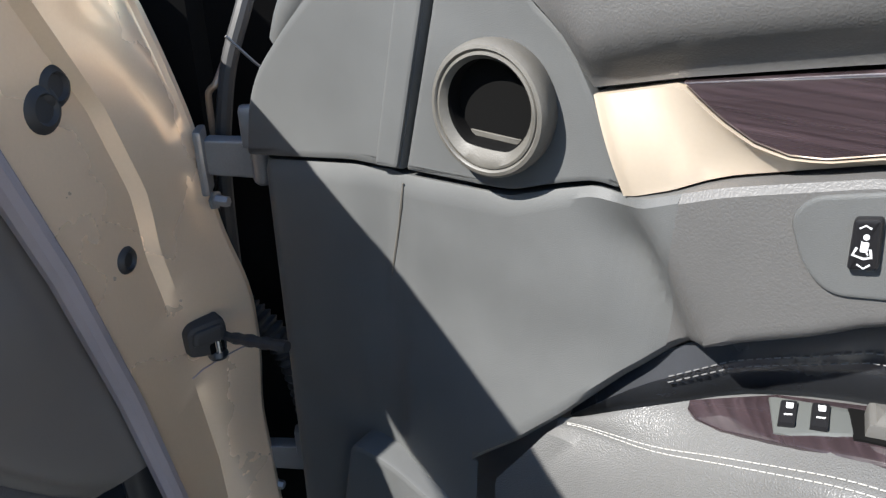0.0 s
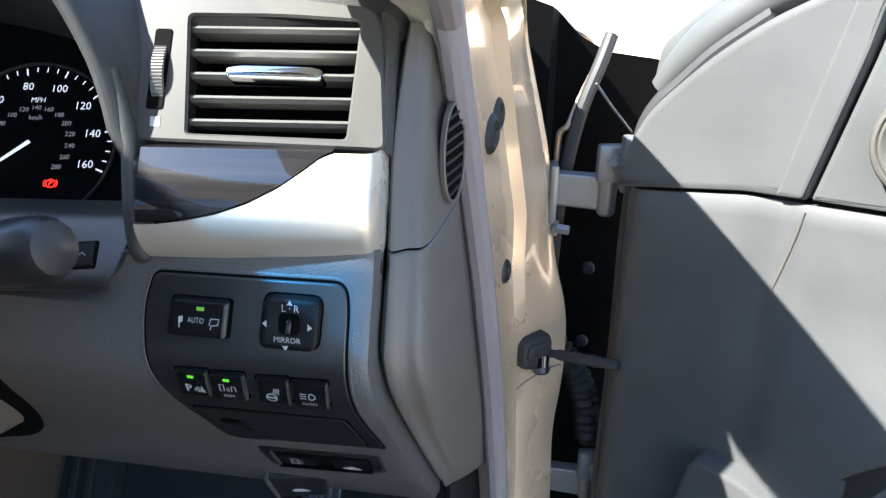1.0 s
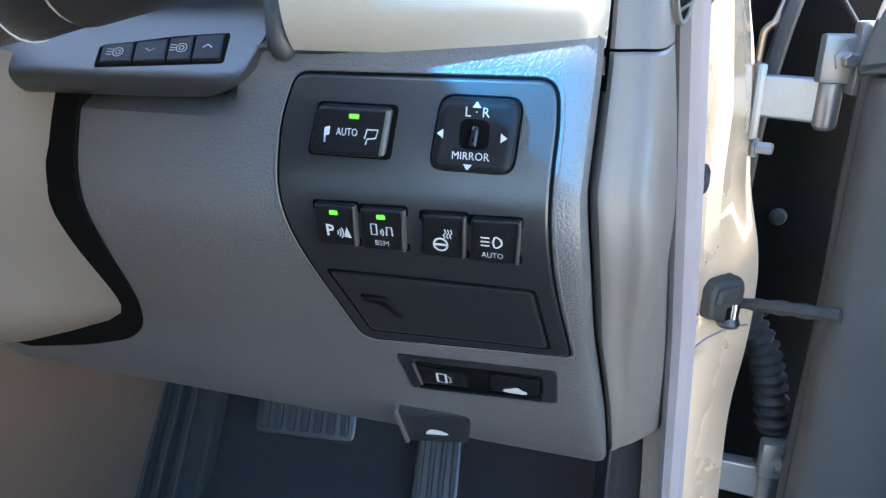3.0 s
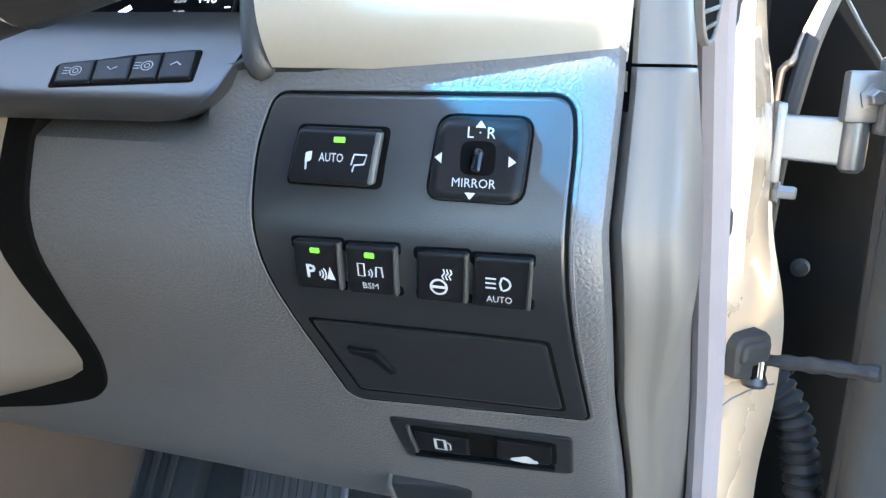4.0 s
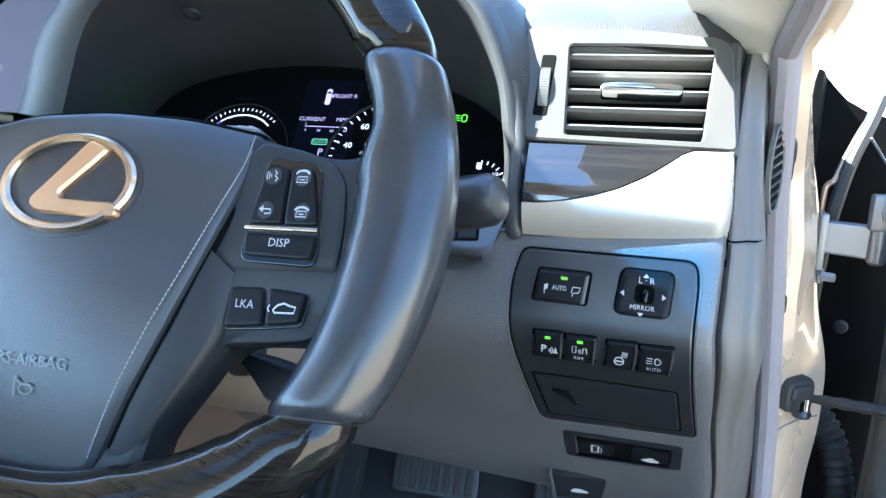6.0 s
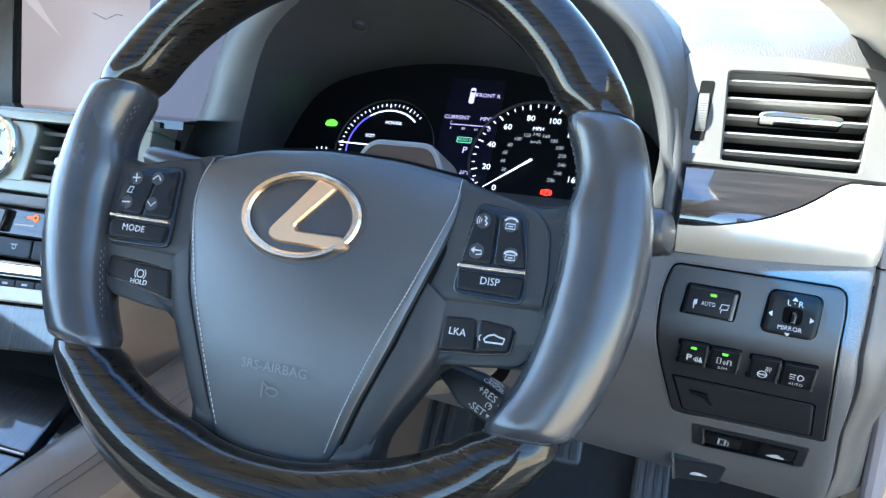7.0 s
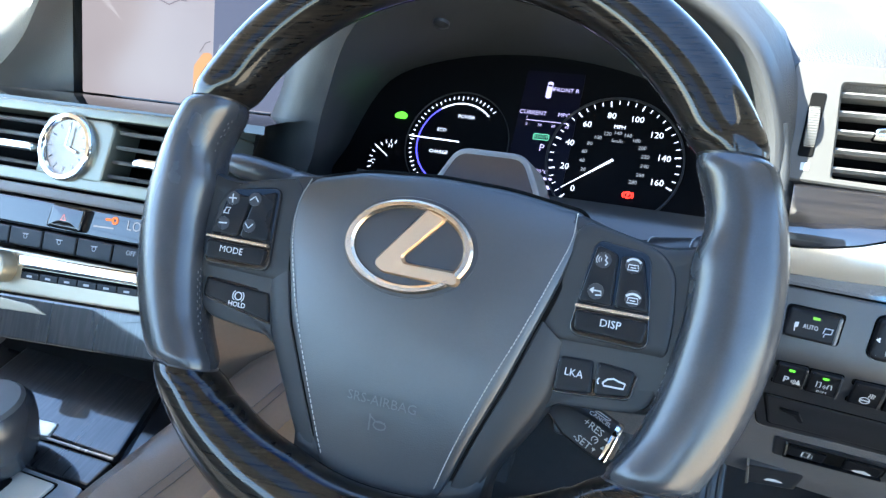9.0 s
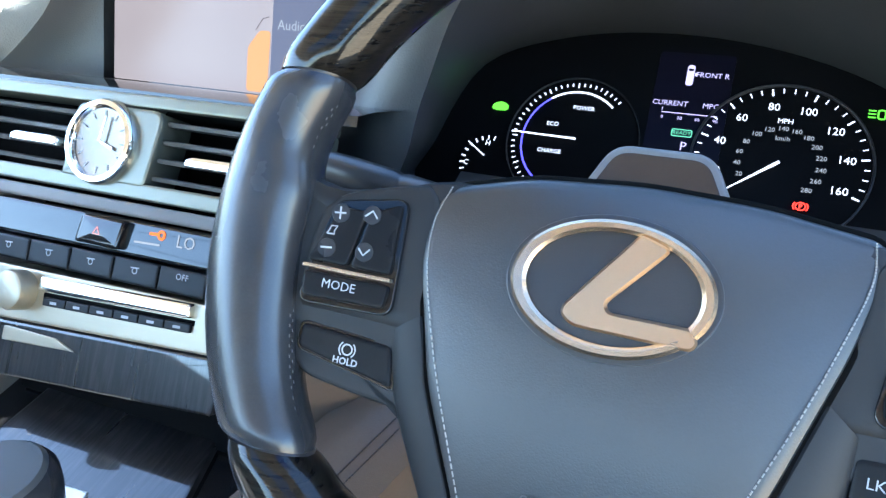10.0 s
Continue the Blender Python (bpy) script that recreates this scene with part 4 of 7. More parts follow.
# ---------------------------------------------------------------- steering column, stalks and monitor
AX = Vector((0, 0.891, -0.454))
UP = Vector((0, 0.454, 0.891))
HUB = Vector((0, -0.002, 0.902))
column = thing("steering_column", (0, 0.2, 0.7), "beige-grey moulded steering column cover", "steering column")
END = [(0.0, 0.866), (0.05, 0.866), (0.085, 0.860), (0.0885, 0.845), (0.0855, 0.818), (0.0815, 0.794), (0.0735, 0.762), (0.067, 0.728), (0.0645, 0.705), (0.0625, 0.696), (0.057, 0.688), (0.040, 0.677), (0.018, 0.667), (0.0, 0.663)]
NOSE = [(0.0, 0.045), (0.024, 0.045), (0.040, 0.040), (0.047, 0.028), (0.050, 0.014), (0.051, 0.0), (0.050, -0.014), (0.047, -0.028), (0.042, -0.038), (0.037, -0.043), (0.030, -0.047), (0.020, -0.050), (0.010, -0.052), (0.0, -0.052)]
crow = []
for f in (0.0, 0.04, 0.15, 0.3, 0.45, 0.6, 0.75, 0.88, 0.96, 1.0):
    ring = []
    for (xe, ze), (a, b) in zip(END, NOSE):
        p = HUB + AX * (0.05 if f else 0.045) + Vector((a, 0, 0)) * (1 if f else 0.9) + UP * b * (1 if f else 0.9)
        q = Vector((xe, dash_y(xe, ze) + 0.012, ze))
        sag = 0.030 * math.sin(math.pi * f) * max(0.0, -b / 0.052) ** 2
        ring.append(p.lerp(q, f) + Vector((0.012 * math.sin(math.pi * f) * (a / 0.05) * max(0.0, -b / 0.05), -0.2 * sag, -sag)))
    crow.append(ring + [Vector((-p.x, p.y, p.z)) for p in ring[-2:0:-1]])
part("shroud", loft_bm(crow, closed=True), BEIGE, column)
part("column_collar", lathe_bm([(0.045, 0.01), (0.048, 0.03), (0.05, 0.05), (0.045, 0.06)], HUB, AX, 32), BLACK, column)
# Black sheet on the dash stands in for the shaded gap round the column.
part("column_gaiter", slab_bm(rounded([(-0.10, 0.612), (-0.005, 0.640), (0.045, 0.660), (0.0665, 0.680), (0.0775, 0.705), (0.085, 0.738), (0.0935, 0.772), (0.0985, 0.806), (0.100, 0.845), (0.105, 0.857), (-0.108, 0.85), (-0.105, 0.70)], [0.02, 0.02, 0.014, 0.014, 0.012, 0.02, 0.02, 0.02, 0.008, 0.004, 0.03, 0.03], 5), dash, -0.02, 0.003, 0.001, rings=16), DARK, column)

MON = plane((-0.006, 0.168, 0.928), (1, 0, 0), (0, 0.45, 0.89))
monitor = thing("driver_monitor", (-0.006, 0.18, 0.89), "smoked monitor lens in a grey trapezoid frame on the column", "monitor")
mo = rounded([(-0.052, -0.02), (0.052, -0.02), (0.030, 0.0225), (-0.030, 0.0225)], [0.004, 0.004, 0.012, 0.012], 5)
part("frame", slab_bm(mo, MON, -0.05, 0.002, 0.002), STEEL, monitor)
SMOKED = material("smoked_brown_lens", (0.05, 0.035, 0.03), 0.12, vary=0.1)
part("lens", slab_bm(inset(mo, 0.005), MON, 0.001, 0.0035, 0.0005), SMOKED, monitor)


def stalk(name, label, pts, radii, mat):
    st = thing(name, pts[0], label, "stalk")
    return st, part("arm", tube_bm(pts, radii, 20), mat, st)


def ramp_pts(a, b, fr):
    a, b = Vector(a), Vector(b)
    return [a.lerp(b, f) for f in fr]


WIPA, WIPB = (0.06, 0.160, 0.876), (0.219, 0.114, 0.9155)
fr = [0, 0.3, 0.44, 0.46, 0.62, 0.63, 0.645, 0.66, 0.86, 0.95, 0.985, 1.0]
wip, _ = stalk("wiper_stalk", "black plastic column stalk with a thick turning end", ramp_pts(WIPA, WIPB, fr), [0.010, 0.0115, 0.013, 0.0148, 0.0152, 0.0145, 0.0145, 0.0165, 0.0175, 0.0168, 0.0135, 0.005], BLACK)
wa, wb = Vector(WIPA), Vector(WIPB)
for f in (0.455, 0.64):
    o = wa.lerp(wb, f)
    part("print_ring", tube_bm([o, o + (wb - wa).normalized() * 0.0008], 0.0153 if f < 0.6 else 0.0150, 24), MARK, wip)
STK = plane(wa.lerp(wb, 0.55) + Vector((0, -0.0148, 0.003)), (wb - wa), (0, 0.4, 0.9))
mk = fill_bm([(-0.018, 0.003), (-0.014, 0.003), (-0.016, 0.0), ], STK, 0.0012)
fill_bm([(-0.0185, -0.0015), (-0.0135, -0.0015), (-0.016, -0.0055)], STK, 0.0012, mk)
flat("mist_mark", mk, MARK, wip)
stalk("signal_stalk", "black plastic indicator stalk", ramp_pts((-0.05, 0.12, 0.90), (-0.215, 0.11, 0.93), fr), [0.008, 0.009, 0.010, 0.011, 0.011, 0.010, 0.010, 0.011, 0.011, 0.010, 0.008, 0.003], BLACK)

# ---------------------------------------------------------------- steering wheel
WH = lean(0, -0.002, 0.902, 27)
wheel = thing("steering_wheel", HUB, "black leather and dark wood steering wheel with airbag", "steering wheel")
RCX, RCY, RCD = 0.0, 0.0265, -0.005
CUT_HIGH, CUT_LOW = 0.1065, -0.0795


def rim_at(deg):
    """Centre radius, radial half width and half depth of the rim."""
    d = deg % 360
    up = d if d <= 90 else (180 - d if d <= 270 else d - 360)
    rin = curve_at((-90, -68, -56, -44, -34, -27, -20, -15, -11.5, -8, 6.5, 9, 11, 13.5, 17, 90), (0.1500, 0.1515, 0.158, 0.165, 0.168, 0.1665, 0.1640, 0.1625, 0.1615, 0.161, 0.161, 0.1625, 0.166, 0.169, 0.1705, 0.1705), up)
    g = max(0.0, 1 - (abs(up) / 34) ** 2)
    rout = 0.2102 + 0.0015 * g
    return (rin + rout) / 2, (rout - rin) / 2, 0.0165 + 0.002 * g


def cut_angle(b, left):
    a = math.degrees(math.asin(max(-1, min(1, (b - RCY) / 0.19))))
    return 180 - a if left else a


def rim_bm(a0, a1, n, shrink=0.0, ends=True):
    """A length of rim; its ends are cut level, not radially."""
    rows = []
    for i in range(n + 1):
        deg = a0 + (a1 - a0) * i / n
        c, w, h = (sum(rim_at(deg + k)[j] for k in (-1.5, 0, 1.5)) / 3 for j in range(3))
        e = min(i, n - i)
        f = (0.86, 0.95, 0.99)[e] if e < 3 and ends else 1.0
        level = max(0.0, 1 - e / 8) if ends else 0.0
        row = []
        for j in range(24):
            t = j * math.tau / 24
            r = c + (w - shrink) * f * math.cos(t)
            a = radians(deg)
            skew = (math.asin(max(-1, min(1, 0.19 * math.sin(a) / r))) - math.asin(math.sin(a))) * (1 if math.cos(a) > 0 else -1)
            a += skew * level
            row.append(WH(RCX + r * math.cos(a), RCY + r * math.sin(a), RCD + (h * (1.15 if math.sin(t) > 0 else 1.75) - shrink) * f * math.copysign(abs(math.sin(t)) ** 0.92, math.sin(t))))
        rows.append(row)
    return loft_bm(rows, closed=True)


part("rim_core", rim_bm(0, 359.9, 120, 0.004, False), BLACK, wheel)
part("wood_grip", rim_bm(cut_angle(CUT_HIGH, False) + 0.25, cut_angle(CUT_HIGH, True) - 0.25, 72), RIMWOOD, wheel, "glossy dark striped wood rim")
part("wood_grip", rim_bm(cut_angle(CUT_LOW, True) + 0.25, 360 + cut_angle(CUT_LOW, False) - 0.25, 72), RIMWOOD, wheel, "glossy dark striped wood rim")
for a0, a1 in ((cut_angle(CUT_LOW, False) + 0.2, cut_angle(CUT_HIGH, False) - 0.2), (cut_angle(CUT_HIGH, True) + 0.2, cut_angle(CUT_LOW, True) - 0.2)):
    g = part("leather_grip", rim_bm(a0, a1, 64), SMOOTH_LEATHER, wheel, "worn smooth black leather grip")
    runs = {}
    for i in range(64):
        deg = a0 + 1.5 + (a1 - a0 - 3) * i / 63
        up = deg if abs(deg) < 90 else 180 - deg
        if -13 < up < 12:
            continue
        c, w, h = rim_at(deg)
        p = []
        for dd in (0, 0.55):
            a = radians(deg + dd)
            r = c - w * 0.985
            p.append(WH(RCX + r * math.cos(a), RCY + r * math.sin(a), RCD + h * 0.12 + (0.0012 if i % 2 else -0.0012)))
        tube_bm(p, 0.00035, 5, runs.setdefault(up > 0, bmesh.new()))
    for sb in runs.values():
        part("stitching", sb, THREAD, g)

half = [(0.0, 0.070), (0.095, 0.066), (0.118, 0.058), (0.150, 0.052), (0.172, 0.060), (0.180, 0.03), (0.180, -0.01), (0.172, -0.040), (0.150, -0.044), (0.125, -0.045), (0.099, -0.047), (0.0825, -0.068), (0.0705, -0.090), (0.0665, -0.112), (0.064, -0.138), (0.0, -0.146)]
hub_loop = rounded(half + [(-a, b) for a, b in half[::-1]][1:-1], 0.012, 3)


def hub(a, b, d=0.0):
    s = max(0.0, abs(a) - 0.085)
    dip = max(0.0, min(1.0, (-0.006 - b) / 0.012)) * max(0.0, min(1.0, (0.175 - abs(a)) / 0.02)) * max(0.0, min(1.0, (abs(a) - 0.086) / 0.014))
    return WH(a, b, d - 0.003 + 0.10 * s - 0.0095 * dip)


SPOKEBLACK = material("satin_blue_black_spoke", (0.018, 0.0185, 0.020), 0.46, grain=0.08, grain_size=1500, vary=0.12, spec=0.30)
part("spokes", slab_bm(hub_loop, hub, -0.034, -0.0095, 0.006, rings=2), SPOKEBLACK, wheel, "black leather-covered spokes and hub")


def cover(a, b, d=0.0):
    return hub(a, b, d - 0.006 * max(0.0, (b - 0.045) / 0.03) ** 2)


for sgn in (1, -1):
    cov = [(0.094, 0.055), (0.100, 0.0615), (0.126, 0.0565), (0.146, 0.0490), (0.1545, 0.038), (0.1570, 0.012), (0.1568, 0.000), (0.1560, -0.011), (0.1480, -0.0150), (0.120, -0.0153), (0.0975, -0.0158), (0.080, -0.006), (0.084, 0.01), (0.091, 0.03)]
    part("spoke_cover", slab_bm(rounded([(sgn * a, b) for a, b in cov], [0.003, 0.003, 0.02, 0.010, 0.010, 0.01, 0.004, 0.002, 0.002, 0.006, 0.008, 0.006, 0.01, 0.02], 4), cover, -0.02, -0.0075, 0.0022, sheet=True), SPOKEBLACK, wheel, "satin switch surround on the spoke")


def pad_depth(a, b):
    r = (a / 0.1) ** 2 + ((b + 0.01) / 0.1) ** 2
    return 0.004 - 0.011 * min(r, 1.6) - 0.006 * max(0.0, (b - 0.045) / 0.03) ** 2


def pad(a, b, d=0.0):
    return WH(a, b, d + pad_depth(a, b))


# the lower spokes, rounded from the airbag's edge down to the open side
LOWER_SIDES = (
    (1, ((0.0870, 0.012), (0.0695, -0.043), (0.0530, -0.085), (0.0405, -0.121), (0.033, -0.168)), ((0.1000, -0.0140), (0.0985, -0.0440), (0.0890, -0.0641), (0.0767, -0.0845), (0.0672, -0.1004), (0.0660, -0.1131), (0.0640, -0.168))),
    (-1, ((0.0930, 0.012), (0.0805, -0.033), (0.0615, -0.075), (0.0430, -0.122), (0.035, -0.168)), ((0.1095, -0.0140), (0.1010, -0.0440), (0.0915, -0.062), (0.0828, -0.0776), (0.0715, -0.0981), (0.0650, -0.113), (0.0630, -0.168))))
for sgn, edge, outer in LOWER_SIDES:
    cols = []
    for i in range(29):
        u = i / 28
        ob_ = -0.0140 - 0.152 * u
        ib = -0.0020 - 0.164 * u
        oa = sum(curve_at([-p[1] for p in outer], [p[0] for p in outer], -ob_ + e) for e in (-0.006, -0.003, 0, 0.003, 0.006)) / 5
        ia = curve_at([-p[1] for p in edge], [p[0] for p in edge], -ib) + 0.0012
        top = pad_depth(ia, ib) - 0.0030
        low = min(top - 0.004, -0.0135)
        col = [WH(sgn * ia, ib, top - 0.016), WH(sgn * ia, ib, top - 0.0012)]
        for k in range(13):
            f = k / 12
            g = 0.0012 + (oa - ia - 0.0012) * f
            col.append(WH(sgn * (ia + g), ib + (ob_ - ib) * f, top - (top - low) * f ** 2.2 - 0.004 * max(0.0, (f - 0.8) / 0.2) ** 2))
        cols.append(col + [WH(sgn * (oa + 0.0012), ob_, low - 0.009), WH(sgn * (oa + 0.0004), ob_, low - 0.024)])
    part("lower_spoke", loft_bm(cols), SPOKEBLACK, wheel, "rounded satin lower spoke beside the airbag")


pad_loop = rounded([(-0.091, 0.063), (-0.05, 0.0725), (0.0, 0.0755), (0.05, 0.0735), (0.0965, 0.0668), (0.0980, 0.056), (0.0900, 0.020), (0.0695, -0.043), (0.0530, -0.085), (0.0405, -0.121), (0.027, -0.130), (0.0, -0.1330), (-0.028, -0.1305), (-0.0430, -0.122), (-0.0615, -0.075), (-0.0805, -0.033), (-0.0970, 0.022), (-0.0990, 0.05)], 0.009, 3)
part("airbag_gap", slab_bm(inset(pad_loop, -0.0022), lambda a, b, d=0.0: pad(a, b, d - 0.0035), -0.012, 0.0, 0.0005, rings=8), DARK, wheel)
airbag = part("airbag_cover", slab_bm(pad_loop, pad, -0.025, 0.0, 0.004, rings=8), LEATHER, wheel, "black leather-grained airbag cover")
for sgn, line in ((-1, [(-0.0895, 0.0625), (-0.0940, 0.043), (-0.0915, 0.020), (-0.0775, -0.022), (-0.0595, -0.067), (-0.0415, -0.114)]), (1, [(0.0925, 0.0655), (0.0925, 0.048), (0.0850, 0.022), (0.0735, -0.012), (0.0595, -0.048), (0.0465, -0.084), (0.0370, -0.115)])):
    seam = bmesh.new()
    pts = smooth_line([(a, b) for a, b in line], 14)
    for i in range(0, len(pts) - 1):
        a, b = pts[i], pts[i].lerp(pts[i + 1], 0.68)
        tube_bm([pad(a.x, a.y, 0.0004), pad(b.x, b.y, 0.0004)], 0.0004, 5, seam)
    part("stitching", seam, STITCH, airbag, "pale stitched seam")
EMBOSS = material("embossed_black_plastic", (0.052, 0.054, 0.058), 0.3, spec=0.9)
flat("embossed_lettering", text_bm("SRS-AIRBAG", pad, -0.003, -0.070, 0.0085, d=0.0014, squeeze=1.05), EMBOSS, airbag)
g = line_bm([(-0.0092, -0.0785), (-0.0092, -0.0890)], 0.0012, pad, 0.0014)
line_bm([(-0.0085, -0.0800), (-0.0050, -0.0825), (0.0015, -0.0825)], 0.0010, pad, 0.0014, g)
line_bm(arc(-0.0022, -0.0845, 0.0042, 0, 360, 18, 0.0026), 0.0010, pad, 0.0014, g)
flat("horn_symbol", g, EMBOSS, airbag)

# the badge: an oval ring with a bent bar
badge = thing("wheel_badge", pad(-0.005, 0.028), "satin silver oval badge with a bent bar", "badge")
badge.parent = None
eo, ei = oval(-0.0055, 0.0275, 0.0435, 0.0295, 64), oval(-0.0050, 0.0275, 0.0368, 0.0242, 64)
part("badge_recess", slab_bm(oval(-0.0055, 0.0275, 0.046, 0.032, 64), pad, -0.004, 0.0006, 0.0005), BLACK, badge)
part("oval_ring", frame_bm(eo, ei, pad, -0.002, 0.0042, 0.0016), BADGE, badge)
bar = rounded([(0.0035, 0.0525), (0.0175, 0.0475), (-0.0055, 0.0205), (-0.0035, 0.0172), (0.030, 0.0172), (0.0335, 0.0115), (0.031, 0.0078), (-0.018, 0.0085), (-0.0235, 0.0125), (-0.0235, 0.0165)], [0.002, 0.004, 0.003, 0.002, 0.002, 0.002, 0.002, 0.004, 0.003, 0.004], 3)
bb = bmesh.new()
lo_ = [bb.verts.new(pad(*p, 0.0)) for p in bar]
top_ = [bb.verts.new(pad(*p, 0.0045)) for p in inset(bar, 0.0012)]
mid_ = [bb.verts.new(pad(*p, 0.0028)) for p in bar]
for r0, r1 in ((lo_, mid_), (mid_, top_)):
    for i in range(len(bar)):
        bb.faces.new((r0[i - 1], r0[i], r1[i], r1[i - 1]))
bb.faces.new(top_)
part("bent_bar", bb, BADGEBAR, badge, "satin bent bar, its tan reflection put into the colour")

# switch clusters on the spokes
def mod(a, b, d=0.0):
    return WH(a - (0.002 if a > 0 else 0.0), b, d - (0.0113 if a > 0 else 0.0095) + 0.10 * max(0.0, abs(a) - 0.085))


def low_mod(a, b, d=0.0):
    return mod(a, b + 0.0006, d - 0.0045)


def switch_module(name, sgn, quad, gold, low_label, label):
    md = thing(name, WH(sgn * 0.128, 0.02), label, "switch")
    f = lambda p: (p[0] * sgn, p[1])
    part("surround", slab_bm(inset(rounded([f(p) for p in quad], 0.006, 4), -0.0012), mod, -0.004, 0.0016, 0.0006), GLOSS, md)
    up = [(quad[0][0] + 0.002, gold + 0.0025), (quad[1][0] - 0.0015, gold + 0.0025), (quad[2][0] - 0.003, quad[2][1] - 0.002), (quad[3][0] + 0.001, quad[3][1] - 0.002)]
    mid = lambda t: ((up[0][0] + up[1][0]) / 2 * (1 - t) + (up[3][0] + up[2][0]) / 2 * t, up[0][1] * (1 - t) + up[2][1] * t)
    for lp in ([up[0], (mid(0)[0] - 0.0009, mid(0)[1]), (mid(1)[0] - 0.0009, mid(1)[1]), up[3]], [(mid(0)[0] + 0.0009, mid(0)[1]), up[1], up[2], (mid(1)[0] + 0.0009, mid(1)[1])]):
        part("rocker", slab_bm(rounded([f(p) for p in lp], 0.003, 4), mod, 0.0, 0.004, 0.0012), SWITCH, md)
    part("gold_strip", slab_bm(rounded([f(p) for p in [(quad[0][0] + 0.001, gold - 0.001), (quad[1][0] - 0.0005, gold - 0.001), (quad[1][0] - 0.0008, gold + 0.001), (quad[0][0] + 0.001, gold + 0.001)]], 0.0004, 2), mod, 0.0, 0.0052, 0.0004), BADGE, md, "thin champagne metal strip")
    part("low_button", slab_bm(rounded([f(p) for p in [(quad[0][0] + 0.0025, quad[0][1] + 0.002), (quad[1][0] - 0.0025, quad[1][1] + 0.002), (quad[1][0] - 0.001, gold - 0.0025), (quad[0][0] + 0.0015, gold - 0.0025)]], 0.003, 4), mod, 0.0, 0.0042, 0.0012), SWITCH, md)
    text("lettering", low_label, mod, 0.1255 if sgn > 0 else -0.1335, (quad[0][1] + gold) / 2 + 0.0006, 0.0063, MARK, md, d=0.0046)
    return md


quad = [(0.1028, -0.0050), (0.1468, -0.0058), (0.1405, 0.0462), (0.1098, 0.0505)]
right = switch_module("wheel_switches", 1, quad, 0.0115, "DISP", "black switch cluster with phone and voice keys on the wheel spoke")
left = switch_module("wheel_switches", -1, [(0.1070, -0.0048), (0.1548, -0.006), (0.1440, 0.0448), (0.1085, 0.0512)], 0.0115, "MODE", "black switch cluster with volume and seek keys on the wheel spoke")
DIMPLE = material("dished_key_plastic", (0.020, 0.020, 0.022), 0.3, spec=0.4, vary=0.05)
for md, spots in ((left, ((-0.1400, 0.0395), (-0.1438, 0.0215), (-0.1238, 0.0412), (-0.1242, 0.0227))), (right, ((0.1152, 0.0396), (0.1140, 0.0212), (0.1326, 0.0392), (0.1354, 0.0208)))):
    for a, b in spots:
        part("dimple", slab_bm(oval(a, b, 0.0047, 0.0047, 24), mod, 0.0036, 0.00425, 0.0002, dome=-0.0002, rings=2), DIMPLE, md)
MK = 0.0047
g = line_bm([(-0.1430, 0.0393), (-0.1370, 0.0399)], 0.0009, mod, MK)
line_bm([(-0.1403, 0.0427), (-0.1397, 0.0365)], 0.0009, mod, MK, g)
line_bm([(-0.1468, 0.0213), (-0.1408, 0.0219)], 0.0009, mod, MK, g)
line_bm([(-0.1449, 0.0285), (-0.1409, 0.0287), (-0.1413, 0.0303), (-0.1400, 0.0328), (-0.1432, 0.0326), (-0.1440, 0.0303), (-0.1449, 0.0285)], 0.0007, mod, MK, g)
line_bm([(-0.1270, 0.0400), (-0.1235, 0.0432), (-0.1206, 0.0398)], 0.0009, mod, MK, g)
line_bm([(-0.1272, 0.0242), (-0.1242, 0.0210), (-0.1212, 0.0244)], 0.0009, mod, MK, g)
flat("symbol", g, MARK, left)
g = bmesh.new()
for cx, cy, lift in ((0.1326, 0.0392, 0.0012), (0.1354, 0.0208, 0.0)):
    line_bm(arc(cx, cy - 0.0002 + lift, 0.0040, 15, 165, 10, 0.0026), 0.0012, mod, MK, g)
    line_bm([(cx - 0.0026, cy + 0.0002), (cx - 0.0030, cy - 0.0028), (cx + 0.0030, cy - 0.0028), (cx + 0.0026, cy + 0.0002), (cx - 0.0026, cy + 0.0002)], 0.0006, mod, MK, g)
    line_bm([(cx - 0.0015, cy - 0.0014), (cx + 0.0015, cy - 0.0014)], 0.0006, mod, MK, g)
fill_bm([(0.1104, 0.0216), (0.1128, 0.0236), (0.1128, 0.0196)], mod, MK, g)
line_bm([(0.1126, 0.0216), (0.1170, 0.0216), (0.1174, 0.0194), (0.1140, 0.0190)], 0.0008, mod, MK, g)
line_bm([(0.1158, 0.0426), (0.1172, 0.0412), (0.1164, 0.0398), (0.1180, 0.0382), (0.1168, 0.0368)], 0.0009, mod, MK, g)
for k in range(3):
    line_bm(arc(0.1156, 0.0398, 0.0016 + 0.0013 * k, 145, 215, 6), 0.0005, mod, MK, g)
flat("symbol", g, MARK, right)
lka = thing("lane_keys", WH(0.12, -0.03), "black paired lane and distance keys on the wheel spoke", "switch")
part("surround", slab_bm(rounded([(0.0968, -0.0425), (0.121, -0.0403), (0.1432, -0.0372), (0.1455, -0.0195), (0.1205, -0.0168), (0.098, -0.0178)], 0.004, 4), low_mod, -0.008, 0.0008, 0.0006), GLOSS, lka)
for lp in ([(0.0985, -0.041), (0.121, -0.0385), (0.1195, -0.0185), (0.0995, -0.0195)], [(0.1225, -0.0385), (0.1415, -0.0355), (0.1435, -0.0205), (0.1215, -0.0185)]):
    part("key", slab_bm(rounded(lp, 0.003, 4), low_mod, -0.008, 0.0035, 0.0015), SWITCH, lka)
text("lettering", "LKA", low_mod, 0.1093, -0.0285, 0.0062, MARK, lka, d=0.0039)
